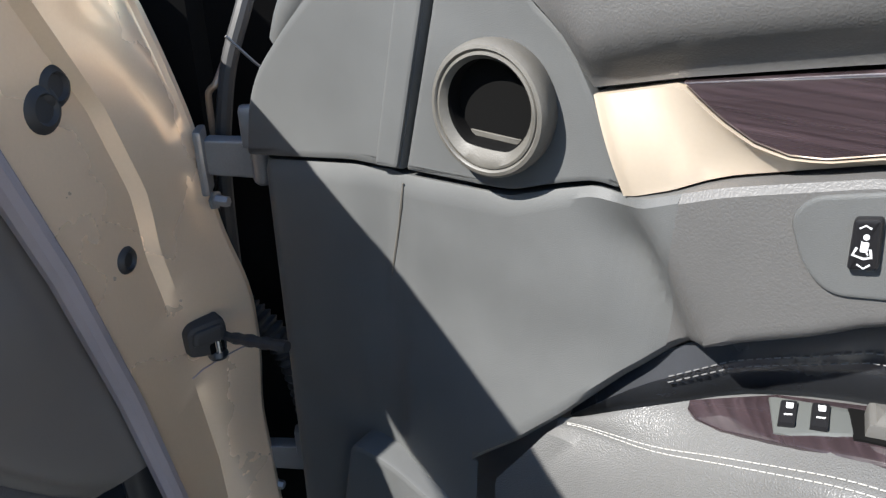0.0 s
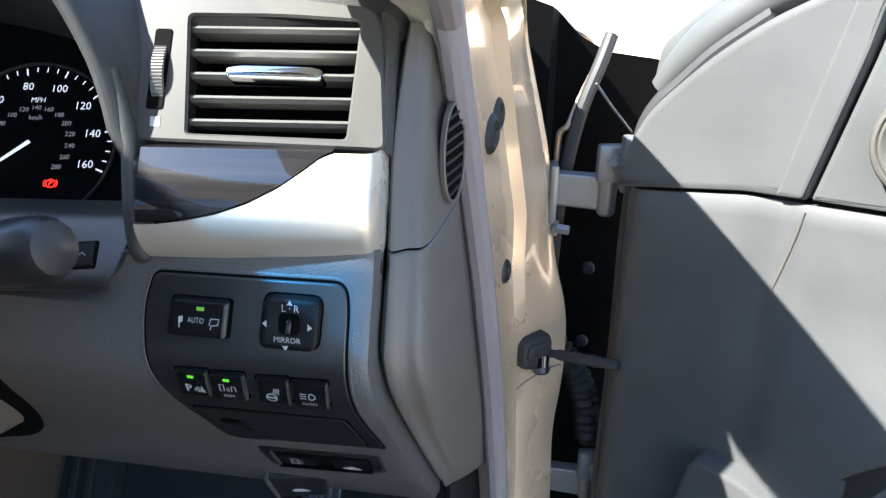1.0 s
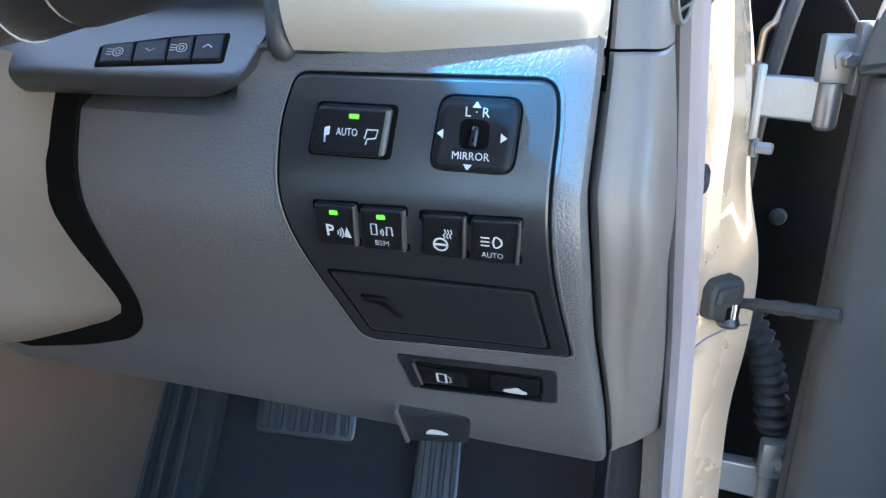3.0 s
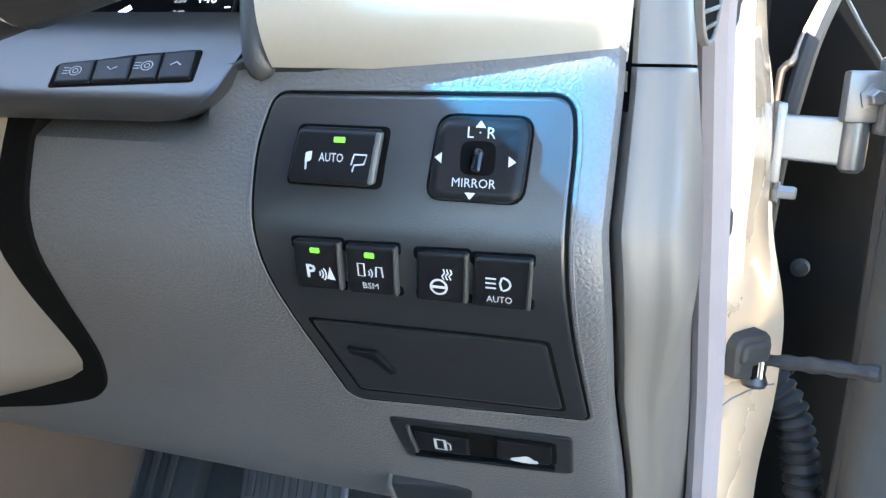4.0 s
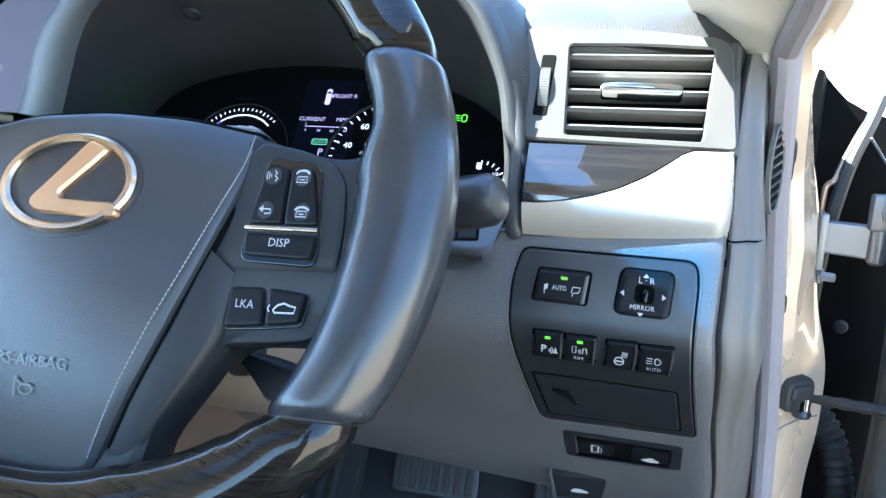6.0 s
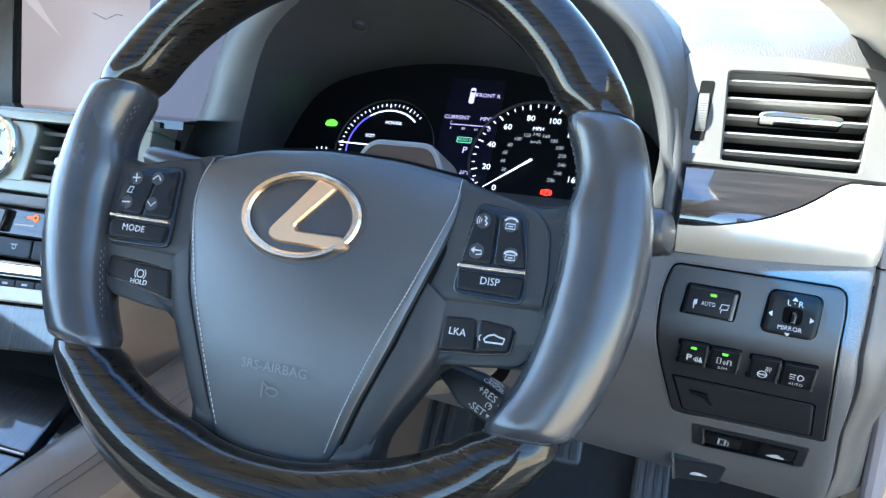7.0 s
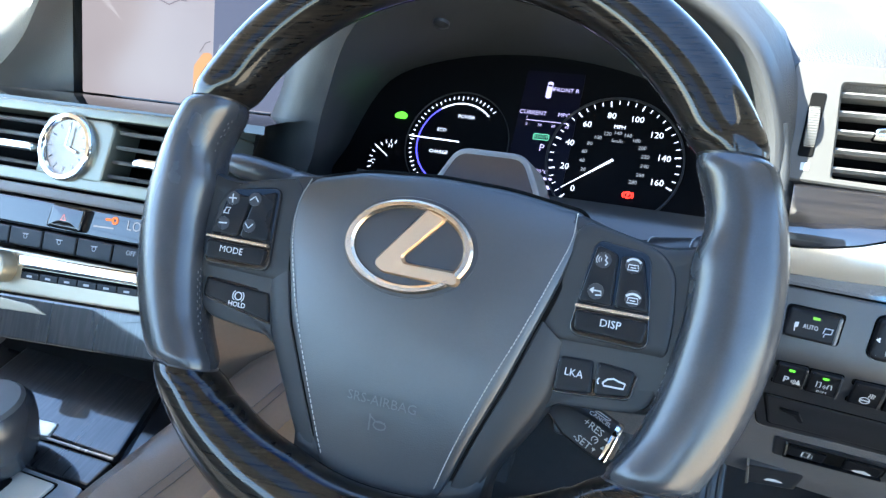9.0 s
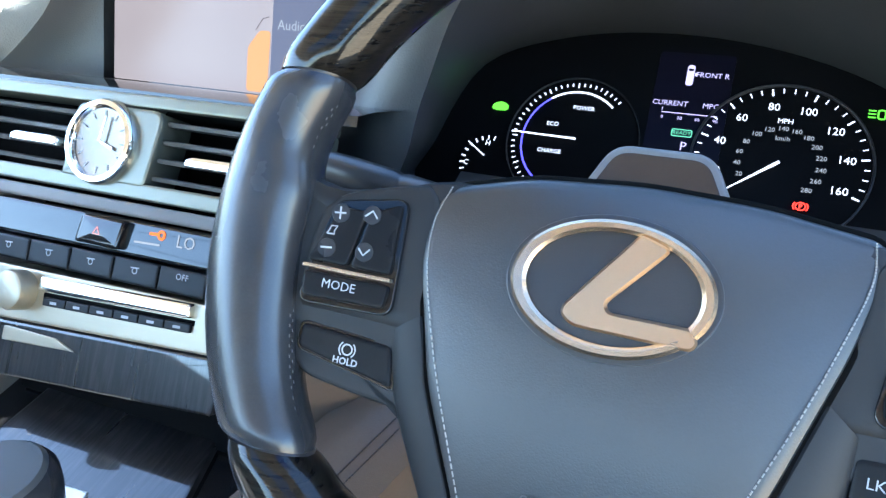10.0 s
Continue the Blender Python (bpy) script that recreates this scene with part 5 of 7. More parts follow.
g = line_bm([(0.1265, -0.030), (0.129, -0.0275), (0.1325, -0.0265), (0.1355, -0.0275), (0.139, -0.028), (0.1385, -0.031), (0.1275, -0.0315), (0.1265, -0.030)], 0.001, low_mod, 0.0039)
line_bm(arc(0.1255, -0.0295, 0.002, 120, 240, 6), 0.0007, low_mod, 0.0039, g)
flat("car_symbol", g, MARK, lka)
for sgn in (1, -1):
    kf = [(0.094, -0.010), (0.150, -0.0075), (0.1585, -0.010), (0.1580, -0.024), (0.1535, -0.0385), (0.146, -0.0440), (0.120, -0.0475), (0.0975, -0.0495), (0.0860, -0.062), (0.0830, -0.050)]
    part("key_surround", slab_bm(rounded([(sgn * a, b) for a, b in kf], [0.003, 0.003, 0.004, 0.01, 0.008, 0.006, 0.006, 0.006, 0.004, 0.004], 4), low_mod, -0.016, -0.0006, 0.002, rings=3), SPOKEBLACK, wheel, "satin surround under the lower keys")
hold = thing("hold_key", WH(-0.12, -0.03), "black brake hold key on the wheel spoke", "switch")
part("surround", slab_bm(rounded([(-0.1535, -0.0315), (-0.108, -0.0402), (-0.0985, -0.0420), (-0.1025, -0.0190), (-0.1535, -0.0165)], 0.004, 4), low_mod, -0.01, 0.0004, 0.0004), GLOSS, hold)
part("key", slab_bm(rounded([(-0.1522, -0.0303), (-0.108, -0.0388), (-0.1002, -0.0402), (-0.1038, -0.0204), (-0.1522, -0.0180)], 0.003, 4), low_mod, -0.01, 0.002, 0.0015), SWITCH, hold)
g = text_bm("HOLD", low_mod, -0.1255, -0.0325, 0.0048, d=0.0024, bold=0.0001)
line_bm(arc(-0.1255, -0.0265, 0.0026, 0, 360, 16), 0.0008, low_mod, 0.0024, g)
line_bm(arc(-0.1255, -0.0265, 0.0042, 130, 230, 8), 0.0007, low_mod, 0.0024, g)
line_bm(arc(-0.1255, -0.0265, 0.0042, -50, 50, 8), 0.0007, low_mod, 0.0024, g)
flat("lettering", g, MARK, hold)

# cruise lever below the right spoke
cruise = thing("cruise_lever", WH(0.08, -0.05, -0.075), "black cruise control lever with white lettering", "lever")
LEVER = material("matt_black_lever", (0.010, 0.010, 0.011), 0.42, spec=0.35, vary=0.1)
lrows = []
for f, ridge, low in ((0.0, (0.086, -0.0500), (0.0800, -0.0560)), (0.25, (0.0985, -0.0530), (0.0895, -0.0640)), (0.45, (0.1085, -0.0560), (0.0985, -0.0735)), (0.7, (0.1200, -0.0608), (0.1120, -0.0800)), (0.97, (0.1312, -0.0655), (0.1252, -0.0843))):
    r, q = Vector(ridge), Vector(low)
    t = 0.010 + 0.012 * min(1, f / 0.5)
    up = Vector((0.002, 0.0055)) * min(1, 0.4 + f)
    cs = [(q, -0.0690), (q.lerp(r, 0.08), -0.0672), (q.lerp(r, 0.92), -0.0662), (r, -0.0668), (r + up * 0.9, -0.0715), (r + up, -0.0735), (r + up * 0.9, -0.0672 - t), (q, -0.0690 - t), (q + Vector((-0.001, -0.0015)), -0.0690 - t * 0.6)]
    lrows.append([WH(p.x, p.y, d) for p, d in cs])
lb = loft_bm(lrows, closed=True)
for end in (lrows[0], lrows[-1]):
    lb.faces.new([lb.verts.new(p) for p in end])
part("lever_body", lb, LEVER, cruise)
ax_ = (WH(0.1312, -0.0655, -0.067) - WH(0.1200, -0.0608, -0.067)).normalized()
cen = sum(lrows[-1], Vector()) / len(lrows[-1])
rim_ = [[cen + (p - cen) * k + ax_ * h for p in lrows[-1]] for k, h in ((1.02, -0.0005), (1.05, 0.001), (1.04, 0.0030), (0.96, 0.0040), (0.74, 0.0040), (0.70, 0.0028))]
part("end_ring", loft_bm(rim_, closed=True), CHROME, cruise, "chrome ring round the end button")
eb = loft_bm([[cen + (p - cen) * k + ax_ * h for p in lrows[-1]] for k, h in ((0.72, 0.001), (0.70, 0.0055), (0.62, 0.0068), (0.3, 0.0070))], closed=True)
part("end_button", eb, LEVER, cruise)
CRO, CRU = WH(0.1076, -0.0719, -0.0668), WH(0.1179, -0.0769, -0.0668) - WH(0.1076, -0.0719, -0.0668)
CR = plane(CRO, CRU, CRU.cross(WH(0, 0, 0) - WH(0, 0, 1)))
cm = text_bm("-SET", CR, 0.0058, 0.0, 0.0068, d=0.0011)
text_bm("+RES", CR, 0.0065, 0.0118, 0.0068, d=0.0011, bm=cm)
for tx, ty, g in ((0.0172, 0.0112, 1), (0.0185, 0.0052, 1), (0.0145, 0.0002, -1)):
    fill_bm([(tx - 0.0013, ty - 0.0012 * g), (tx + 0.0013, ty - 0.0012 * g), (tx, ty + 0.0014 * g)], CR, 0.0011, cm)
line_bm(arc(0.0115, 0.0060, 0.0021, -60, 240, 12), 0.0006, CR, 0.0011, cm)
line_bm([(0.0115, 0.0060), (0.0127, 0.0074)], 0.0006, CR, 0.0011, cm)
CT = plane(WH(0.1165, -0.0560, -0.0688), WH(0.1312, -0.0655, -0.067) - WH(0.1200, -0.0608, -0.067), WH(0.002, 0.0050, -0.0045) - WH(0, 0, 0))
text_bm("CANCEL", CT, 0.0055, -0.0006, 0.0042, d=0.0009, bm=cm)
line_bm(rounded([(0.0, 0.0018), (0.010, 0.0018), (0.0115, 0.0035), (0.0015, 0.0035)], 0.001, 3), 0.0005, CT, 0.0009, cm, True)
flat("lettering", cm, MARK, cruise)
part("lever_boot", lathe_bm([(0.0, 0.0), (0.012, 0.0), (0.014, 0.004), (0.011, 0.010), (0.007, 0.014)], WH(0.074, -0.049, -0.079), WH(0.086, -0.054, -0.076) - WH(0.074, -0.049, -0.079), 20), RUBBER, cruise)

# ---------------------------------------------------------------- driver's switch panel
panel = thing("switch_panel", (0.29, 0.18, 0.71), "black switch panel set into the dashboard", "switch panel")
ploop = rounded([(0.2225, 0.8645), (0.344, 0.866), (0.3455, 0.85), (0.3435, 0.813), (0.348, 0.775), (0.3595, 0.717), (0.30, 0.712), (0.238, 0.706), (0.2245, 0.768), (0.2155, 0.812), (0.2165, 0.845)], [0.006, 0.008, 0.01, 0.02, 0.02, 0.004, 0.01, 0.008, 0.03, 0.03, 0.02], 5)
SWPANEL = material("satin_black_panel", (0.016, 0.0168, 0.0185), 0.33, grain=0.2, grain_size=1500, vary=0.12, spec=0.9)
part("lip", frame_bm(inset(ploop, -0.0034), inset(ploop, -0.0014), dash, -0.003, 0.0005, 0.0004), PANEL, panel, "raised grained lip")
part("groove", slab_bm(inset(ploop, -0.0013), dash, -0.004, 0.0005, 0.0002, rings=8), DARK, panel)
part("fascia", slab_bm(ploop, dash, -0.004, 0.0016, 0.0012, rings=10), SWPANEL, panel)


def face(a, b, d=0.0):
    return dash(a, b, 0.0016 + d)


fold = thing("mirror_fold_switch", face(0.253, 0.841), "black mirror folding switch with white print", "switch")
part("well", slab_bm(rounded([(0.2305, 0.829), (0.272, 0.829), (0.2745, 0.853), (0.2345, 0.853)], 0.003, 4), face, -0.002, 0.0004, 0.0003), DARK, fold)
part("rocker", slab_bm(rounded([(0.2325, 0.8305), (0.2695, 0.8305), (0.272, 0.852), (0.236, 0.852)], 0.003, 4), face, -0.002, 0.005, 0.0018), SWITCH, fold)
part("rocker_end", slab_bm(rounded([(0.2672, 0.8315), (0.2698, 0.8315), (0.272, 0.851), (0.2695, 0.851)], 0.0008, 3), face, 0.002, 0.0055, 0.0006), SLAT, fold)
g = text_bm("AUTO", face, 0.2515, 0.8408, 0.0047, d=0.0054, squeeze=0.8)
fill_bm(rounded([(0.2402, 0.8385), (0.2430, 0.8395), (0.2432, 0.8432), (0.2405, 0.8425)], 0.0006), face, 0.0054, g)
line_bm([(0.2408, 0.836), (0.2408, 0.839)], 0.0008, face, 0.0054, g)
line_bm([(0.2602, 0.8385), (0.2612, 0.8425), (0.2665, 0.8425), (0.2655, 0.8390), (0.2615, 0.8385), (0.2608, 0.836)], 0.0007, face, 0.0054, g)
flat("print", g, MARK, fold)
DIMGREEN = material("dim_green_led", (0.10, 0.28, 0.04), emit=0.25)
flat("lamp", fill_bm(box2(0.2545, 0.8478, 0.005, 0.0022, 0.0004), face, 0.0054), DIMGREEN, fold)

mirror = thing("mirror_switch", face(0.31, 0.842), "black mirror adjuster with rotary knob", "switch")
mq = [(0.2905, 0.8275), (0.3275, 0.8275), (0.3302, 0.858), (0.2945, 0.858)]
part("well", slab_bm(rounded([(p[0] + s, p[1] + t) for p, s, t in zip(mq, (-0.001, 0.001, 0.001, -0.001), (-0.001, -0.001, 0.001, 0.001))], 0.007, 5), face, -0.001, 0.0005, 0.0003), DARK, mirror)
part("pad_ring", slab_bm(rounded(mq, 0.0065, 6), face, -0.001, 0.006, 0.003, -0.001, rings=3), SWITCH, mirror)
part("knob_recess", slab_bm(box2(0.3105, 0.8435, 0.0135, 0.0125, 0.004), face, 0.0045, 0.0056, 0.0004), DARK, mirror)
part("knob", slab_bm(rounded([(0.3078, 0.839), (0.3125, 0.8385), (0.3135, 0.847), (0.3095, 0.848)], 0.0018, 4), face, 0.005, 0.0105, 0.0018), GLOSS, mirror)
g = text_bm("MIRROR", face, 0.3095, 0.8345, 0.0046, d=0.0064)
text_bm("L · R", face, 0.3113, 0.8525, 0.0058, d=0.0064, bm=g)
for cx, cy, dx, dy in ((0.311, 0.8555, 0, 1), (0.3085, 0.8302, 0, -1), (0.2958, 0.8432, -1, 0), (0.3232, 0.8428, 1, 0)):
    fill_bm([(cx + dx * 0.0018 - dy * 0.0, cy + dy * 0.0016), (cx - dx * 0.001 + dy * 0.002, cy - dy * 0.001 + dx * 0.002), (cx - dx * 0.001 - dy * 0.002, cy - dy * 0.001 - dx * 0.002)], face, 0.0064, g)
flat("print", g, MARK, mirror)


def push_switch(name, label, x0, x1, lamp):
    sw = thing(name, face((x0 + x1) / 2, 0.797), label, "switch", "row of push switches")
    part("well", slab_bm(rounded([(x0 - 0.001, 0.7845), (x1 + 0.001, 0.7855), (x1 + 0.001, 0.8095), (x0 - 0.001, 0.8085)], 0.002, 3), face, -0.001, 0.0004, 0.0002), DARK, sw)
    part("cap", slab_bm(rounded([(x0, 0.7855), (x1 - 0.0008, 0.7862), (x1, 0.8085), (x0 + 0.0012, 0.8078)], 0.0016, 3), face, -0.001, 0.0045, 0.0015), SWITCH, sw)
    part("edge", slab_bm(rounded([(x1 - 0.0022, 0.7868), (x1 - 0.0004, 0.7868), (x1 + 0.0002, 0.808), (x1 - 0.0012, 0.808)], 0.0006, 2), face, 0.001, 0.0053, 0.0005), BEZEL, sw)
    if lamp:
        flat("lamp", fill_bm(box2((x0 + x1) / 2 + 0.0002, 0.8042, 0.0042, 0.0022, 0.0005), face, 0.0049), GREEN, sw)
    return sw


p1 = push_switch("parking_sensor_switch", "black parking sensor switch with a lit green lamp", 0.2345, 0.2562, True)
g = text_bm("P", face, 0.2428, 0.7945, 0.0085, d=0.0049, bold=0.0002)
for k in range(3):
    line_bm(arc(0.2455, 0.7940, 0.0015 + 0.0013 * k, -45, 40, 5), 0.0007, face, 0.0049, g)
fill_bm([(0.2498, 0.792), (0.2535, 0.7915), (0.2515, 0.7975)], face, 0.0049, g)
flat("print", g, MARK, p1)
p2 = push_switch("blind_spot_switch", "black blind spot switch with a lit green lamp", 0.2575, 0.2800, True)
g = text_bm("BSM", face, 0.2685, 0.7905, 0.0040, d=0.0049)
line_bm([(0.2638, 0.795), (0.2638, 0.8005), (0.2665, 0.8005), (0.2665, 0.795)], 0.0007, face, 0.0049, g, True)
for k in range(2):
    line_bm(arc(0.2672, 0.7965, 0.0014 + 0.0012 * k, -45, 45, 5), 0.0006, face, 0.0049, g)
line_bm([(0.2712, 0.795), (0.2716, 0.7995), (0.2738, 0.7995), (0.2742, 0.795)], 0.0008, face, 0.0049, g)
flat("print", g, MARK, p2)
p3 = push_switch("heated_wheel_switch", "black heated steering wheel switch", 0.2872, 0.3085, False)
g = line_bm(arc(0.297, 0.7935, 0.0032, 0, 360, 16), 0.0009, face, 0.0049)
line_bm([(0.2942, 0.7935), (0.2998, 0.7935)], 0.0012, face, 0.0049, g)
for k in range(3):
    line_bm([(0.2992 + k * 0.0014, 0.797), (0.2985 + k * 0.0014, 0.7985), (0.2996 + k * 0.0014, 0.8), (0.2990 + k * 0.0014, 0.8015)], 0.0006, face, 0.0049, g)
flat("print", g, MARK, p3)
p4 = push_switch("high_beam_switch", "black automatic high beam switch", 0.3098, 0.3330, False)
g = text_bm("AUTO", face, 0.3208, 0.7905, 0.0042, d=0.0049, squeeze=0.85)
line_bm(arc(0.3215, 0.7975, 0.0035, -80, 80, 10, 0.0028), 0.0008, face, 0.0049, g)
line_bm([(0.3218, 0.7948), (0.3210, 0.7975), (0.3218, 0.8002)], 0.0008, face, 0.0049, g)
for k in range(3):
    line_bm([(0.3155, 0.7955 + k * 0.002), (0.3195, 0.7955 + k * 0.002)], 0.0007, face, 0.0049, g)
flat("print", g, MARK, p4)

binl = thing("coin_box", face(0.29, 0.74), "closed black coin box with finger pull", "storage box")
bq = [(0.2315, 0.7665), (0.29, 0.7685), (0.3405, 0.7695), (0.3495, 0.7215), (0.30, 0.7185), (0.2445, 0.7145)]
part("groove", slab_bm(rounded(bq, 0.003, 3), face, -0.002, 0.0004, 0.0002, rings=6), DARK, binl)
part("lid", slab_bm(rounded([(0.2338, 0.7655), (0.29, 0.7672), (0.3390, 0.7683), (0.3475, 0.7230), (0.30, 0.7200), (0.2455, 0.7162)], 0.003, 3), face, -0.002, 0.0018, 0.0016, rings=8), SWPANEL, binl)
part("finger_pull", slab_bm(rounded([(0.2475, 0.7505), (0.2625, 0.7505), (0.2695, 0.7345), (0.2655, 0.7370), (0.2595, 0.7450), (0.2490, 0.7450)], 0.0015, 3), face, 0.0, 0.0055, 0.0018), SWITCH, binl)

release = thing("release_switches", dash(0.305, 0.675), "black fuel flap and boot release switch unit", "switch")
part("surround", slab_bm(rounded([(0.2555, 0.6935), (0.3535, 0.7005), (0.3555, 0.667), (0.2605, 0.657)], 0.004, 4), dash, -0.004, 0.0022, 0.0015, rings=6), SWPANEL, release)
part("recess", slab_bm(rounded([(0.266, 0.6895), (0.3455, 0.6945), (0.3465, 0.675), (0.269, 0.6675)], 0.003, 3), dash, 0.0, 0.0028, 0.0003, rings=6), DARK, release)
for x0, x1, nm in ((0.270, 0.3, "fuel_key"), (0.3145, 0.3435, "boot_key")):
    z0 = 0.669 + (x0 - 0.27) * 0.09
    rk = part(nm, slab_bm(rounded([(x0, z0), (x1, z0 + 0.0025), (x1, z0 + 0.019), (x0, z0 + 0.0185)], 0.002, 3), dash, 0.002, 0.0052, 0.0015), SWITCH, release)
    if x0 < 0.3:
        g = line_bm([(0.2815, 0.6745), (0.2815, 0.6835), (0.2870, 0.6835), (0.2870, 0.6745)], 0.0018, dash, 0.0056, None, True)
        line_bm([(0.2880, 0.682), (0.2898, 0.6805), (0.2898, 0.6755), (0.2885, 0.675)], 0.0008, dash, 0.0056, g)
    else:
        g = fill_bm(smooth_loop([(0.3225, 0.6775), (0.3265, 0.6795), (0.3310, 0.6815), (0.3345, 0.679), (0.3365, 0.6785), (0.336, 0.6755), (0.3245, 0.6750)], 3), dash, 0.0056)
    flat("print", g, MARK, rk)
part("key_rail", slab_bm(rounded([(0.268, 0.6665), (0.346, 0.6745), (0.346, 0.6715), (0.268, 0.6635)], 0.001, 2), dash, 0.0, 0.0075, 0.001), SWITCH, release)
part("bright_edge", slab_bm(rounded([(0.2655, 0.690), (0.2675, 0.690), (0.2705, 0.667), (0.2685, 0.666)], 0.0005, 2), dash, 0.001, 0.006, 0.0005), BEZEL, release)

bonnet = thing("bonnet_lever", dash(0.27, 0.61), "black bonnet release lever with white symbol", "lever")
BN = plane(dash(0.27, 0.612, 0.002), (1, 0.0, 0.06), (0, -0.45, 0.89))
part("lever", slab_bm(rounded([(-0.022, -0.022), (0.024, -0.020), (0.028, 0.020), (-0.026, 0.018)], 0.004, 4), BN, -0.02, 0.006, 0.003), SWPANEL, bonnet)
part("bright_edge", slab_bm(rounded([(-0.027, 0.019), (-0.0245, 0.019), (-0.0195, -0.020), (-0.0225, -0.021)], 0.0006, 2), BN, -0.002, 0.008, 0.0006), SLAT, bonnet)
flat("print", fill_bm(smooth_loop([(-0.006, -0.006), (-0.003, -0.002), (0.003, -0.002), (0.007, -0.004), (0.010, -0.006), (0.009, -0.008), (-0.005, -0.008)], 3), BN, 0.0065), MARK, bonnet)

# ---------------------------------------------------------------- driver's door, standing open
DR = plane((0.579, 0.425, 0), (0.743, -0.669, 0), (0, 0, 1))
door = thing("car_door", DR(0.0, 0.3, -0.05), "open driver's door with grey moulded inner panel", "car door")


def sstep(x):
    x = max(0.0, min(1.0, x))
    return x * x * (3 - 2 * x)


TOP_S = (-0.04, 0.081, 0.13, 0.215, 0.245, 0.271, 0.289, 0.346, 0.409, 0.9)
TOP_Z = (0.846, 0.868, 0.871, 0.877, 0.889, 0.898, 0.897, 0.921, 0.941, 1.0)
LOW_S = (0.206, 0.235, 0.268, 0.304, 0.323, 0.363, 0.402, 0.427, 0.6, 0.9)
LOW_Z = (0.659, 0.689, 0.728, 0.775, 0.796, 0.831, 0.852, 0.869, 0.90, 0.93)


def panel_depth(s, z):
    c = 0.305 + (0.87 - z) * 0.62
    d = 0.016 * sstep((s - c + 0.006) / 0.030) - 0.010 * math.exp(-((s - c + 0.010) / 0.022) ** 2) * sstep((0.90 - z) / 0.04)
    d += 0.0025 * math.exp(-((s - 0.126 + (0.87 - z) * 0.05) / 0.006) ** 2) * sstep((z - 0.70) / 0.08)
    d += 0.012 * sstep((0.80 - z) / 0.12) * sstep((s - 0.05) / 0.15)
    d -= 0.03 * sstep((0.0 - s) / 0.045) ** 2
    d -= 0.006 * sstep((s - 0.08) / 0.035) * (1 - sstep((s - 0.12) / 0.02)) * 0.6
    return d


def door_col(s, bottom, n=26, edge=True):
    top = curve_at(TOP_S, TOP_Z, s)
    out = []
    for i in range(n):
        z = bottom + (top - bottom) * i / (n - 1)
        e = 0.010 * max(0.0, 1 - (z - bottom) / 0.010) ** 2 if edge else 0
        out.append(DR(s, z, panel_depth(s, z) - e - 0.004 * max(0.0, 1 - (top - z) / 0.004) ** 2))
    return [out[0] + Vector((0.02, 0.022, 0))] + out + [out[-1] + Vector((0.02, 0.022, -0.001))]


def skirt_col(s):
    top = 0.659 - (0.206 - s) * 0.25
    return [DR(s, 0.38 + (top - 0.38) * i / 16, panel_depth(s, 0.38 + (top - 0.38) * i / 16)) for i in range(17)]


def low_edge(s):
    return curve_at(LOW_S, LOW_Z, s) if s > 0.206 else 0.659 - (0.206 - s) * 0.25


ss = [-0.037 + 0.362 * i / 64 for i in range(65)]
lower = loft_bm([[p + Vector((0.05, 0.05, 0)) for p in door_col(ss[0], low_edge(ss[0]))[1:]], *[door_col(s, low_edge(s), 30, s > 0.206)[1:] for s in ss]])
skirt = [s for s in ss if s < 0.21]
loft_bm([[p + Vector((0.05, 0.05, 0)) for p in skirt_col(skirt[0])], *[skirt_col(s) for s in skirt]], lower)
bmesh.ops.remove_doubles(lower, verts=lower.verts[:], dist=0.0002)
part("lower_panel", lower, DOORTRIM, door, "grey moulded lower door panel")
part("grip_panel", loft_bm([door_col(0.325 + 0.575 * (i / 40) ** 1.5, curve_at(LOW_S, LOW_Z, 0.325 + 0.575 * (i / 40) ** 1.5)) for i in range(41)]), DOORGRAIN, door, "grey grained door grip")
part("front_corner_trim", slab_bm(rounded([(-0.037, 0.8495), (-0.028, 0.895), (-0.012, 0.925), (0.008, 0.946), (0.036, 0.974), (0.075, 1.005), (0.12, 1.03), (0.160, 1.045), (0.152, 0.99), (0.1285, 0.8745), (0.081, 0.8715), (0.02, 0.860)], [0.006, 0.02, 0.02, 0.02, 0.02, 0.02, 0.02, 0.004, 0.01, 0.003, 0.01, 0.01], 4), DR, -0.03, 0.001, 0.005, sheet=True), DOORTRIM, door, "smooth grey corner trim")
part("speaker_trim", slab_bm(rounded([(0.1315, 0.8755), (0.1555, 0.99), (0.164, 1.05), (0.20, 1.04), (0.222, 0.997), (0.246, 0.981), (0.2635, 0.953), (0.279, 0.925), (0.287, 0.9), (0.271, 0.9015), (0.245, 0.893), (0.215, 0.881)], [0.003, 0.01, 0.01, 0.02, 0.01, 0.01, 0.01, 0.02, 0.003, 0.01, 0.01, 0.01], 4), DR, -0.03, -0.001, 0.003, sheet=True), DOORTRIM, door)

part("trim_ridge", slab_bm(rounded([(0.106, 0.8745), (0.1265, 0.8765), (0.150, 0.99), (0.157, 1.040), (0.136, 1.030), (0.127, 0.985)], 0.003, 3), DR, -0.01, 0.0024, 0.0022, sheet=True), DOORTRIM, door)


def bulge(a, b, d=0.0):
    low = curve_at((0.2, 0.264, 0.313, 0.398, 0.9), (1.0, 0.953, 0.9675, 0.9865, 1.047), a)
    return DR(a, b, d + 0.018 * sstep((b - low) / 0.03) * sstep((a - 0.215 - (1.0 - b) * 0.3) / 0.05) - 0.02 * sstep((b - 1.06) / 0.1))


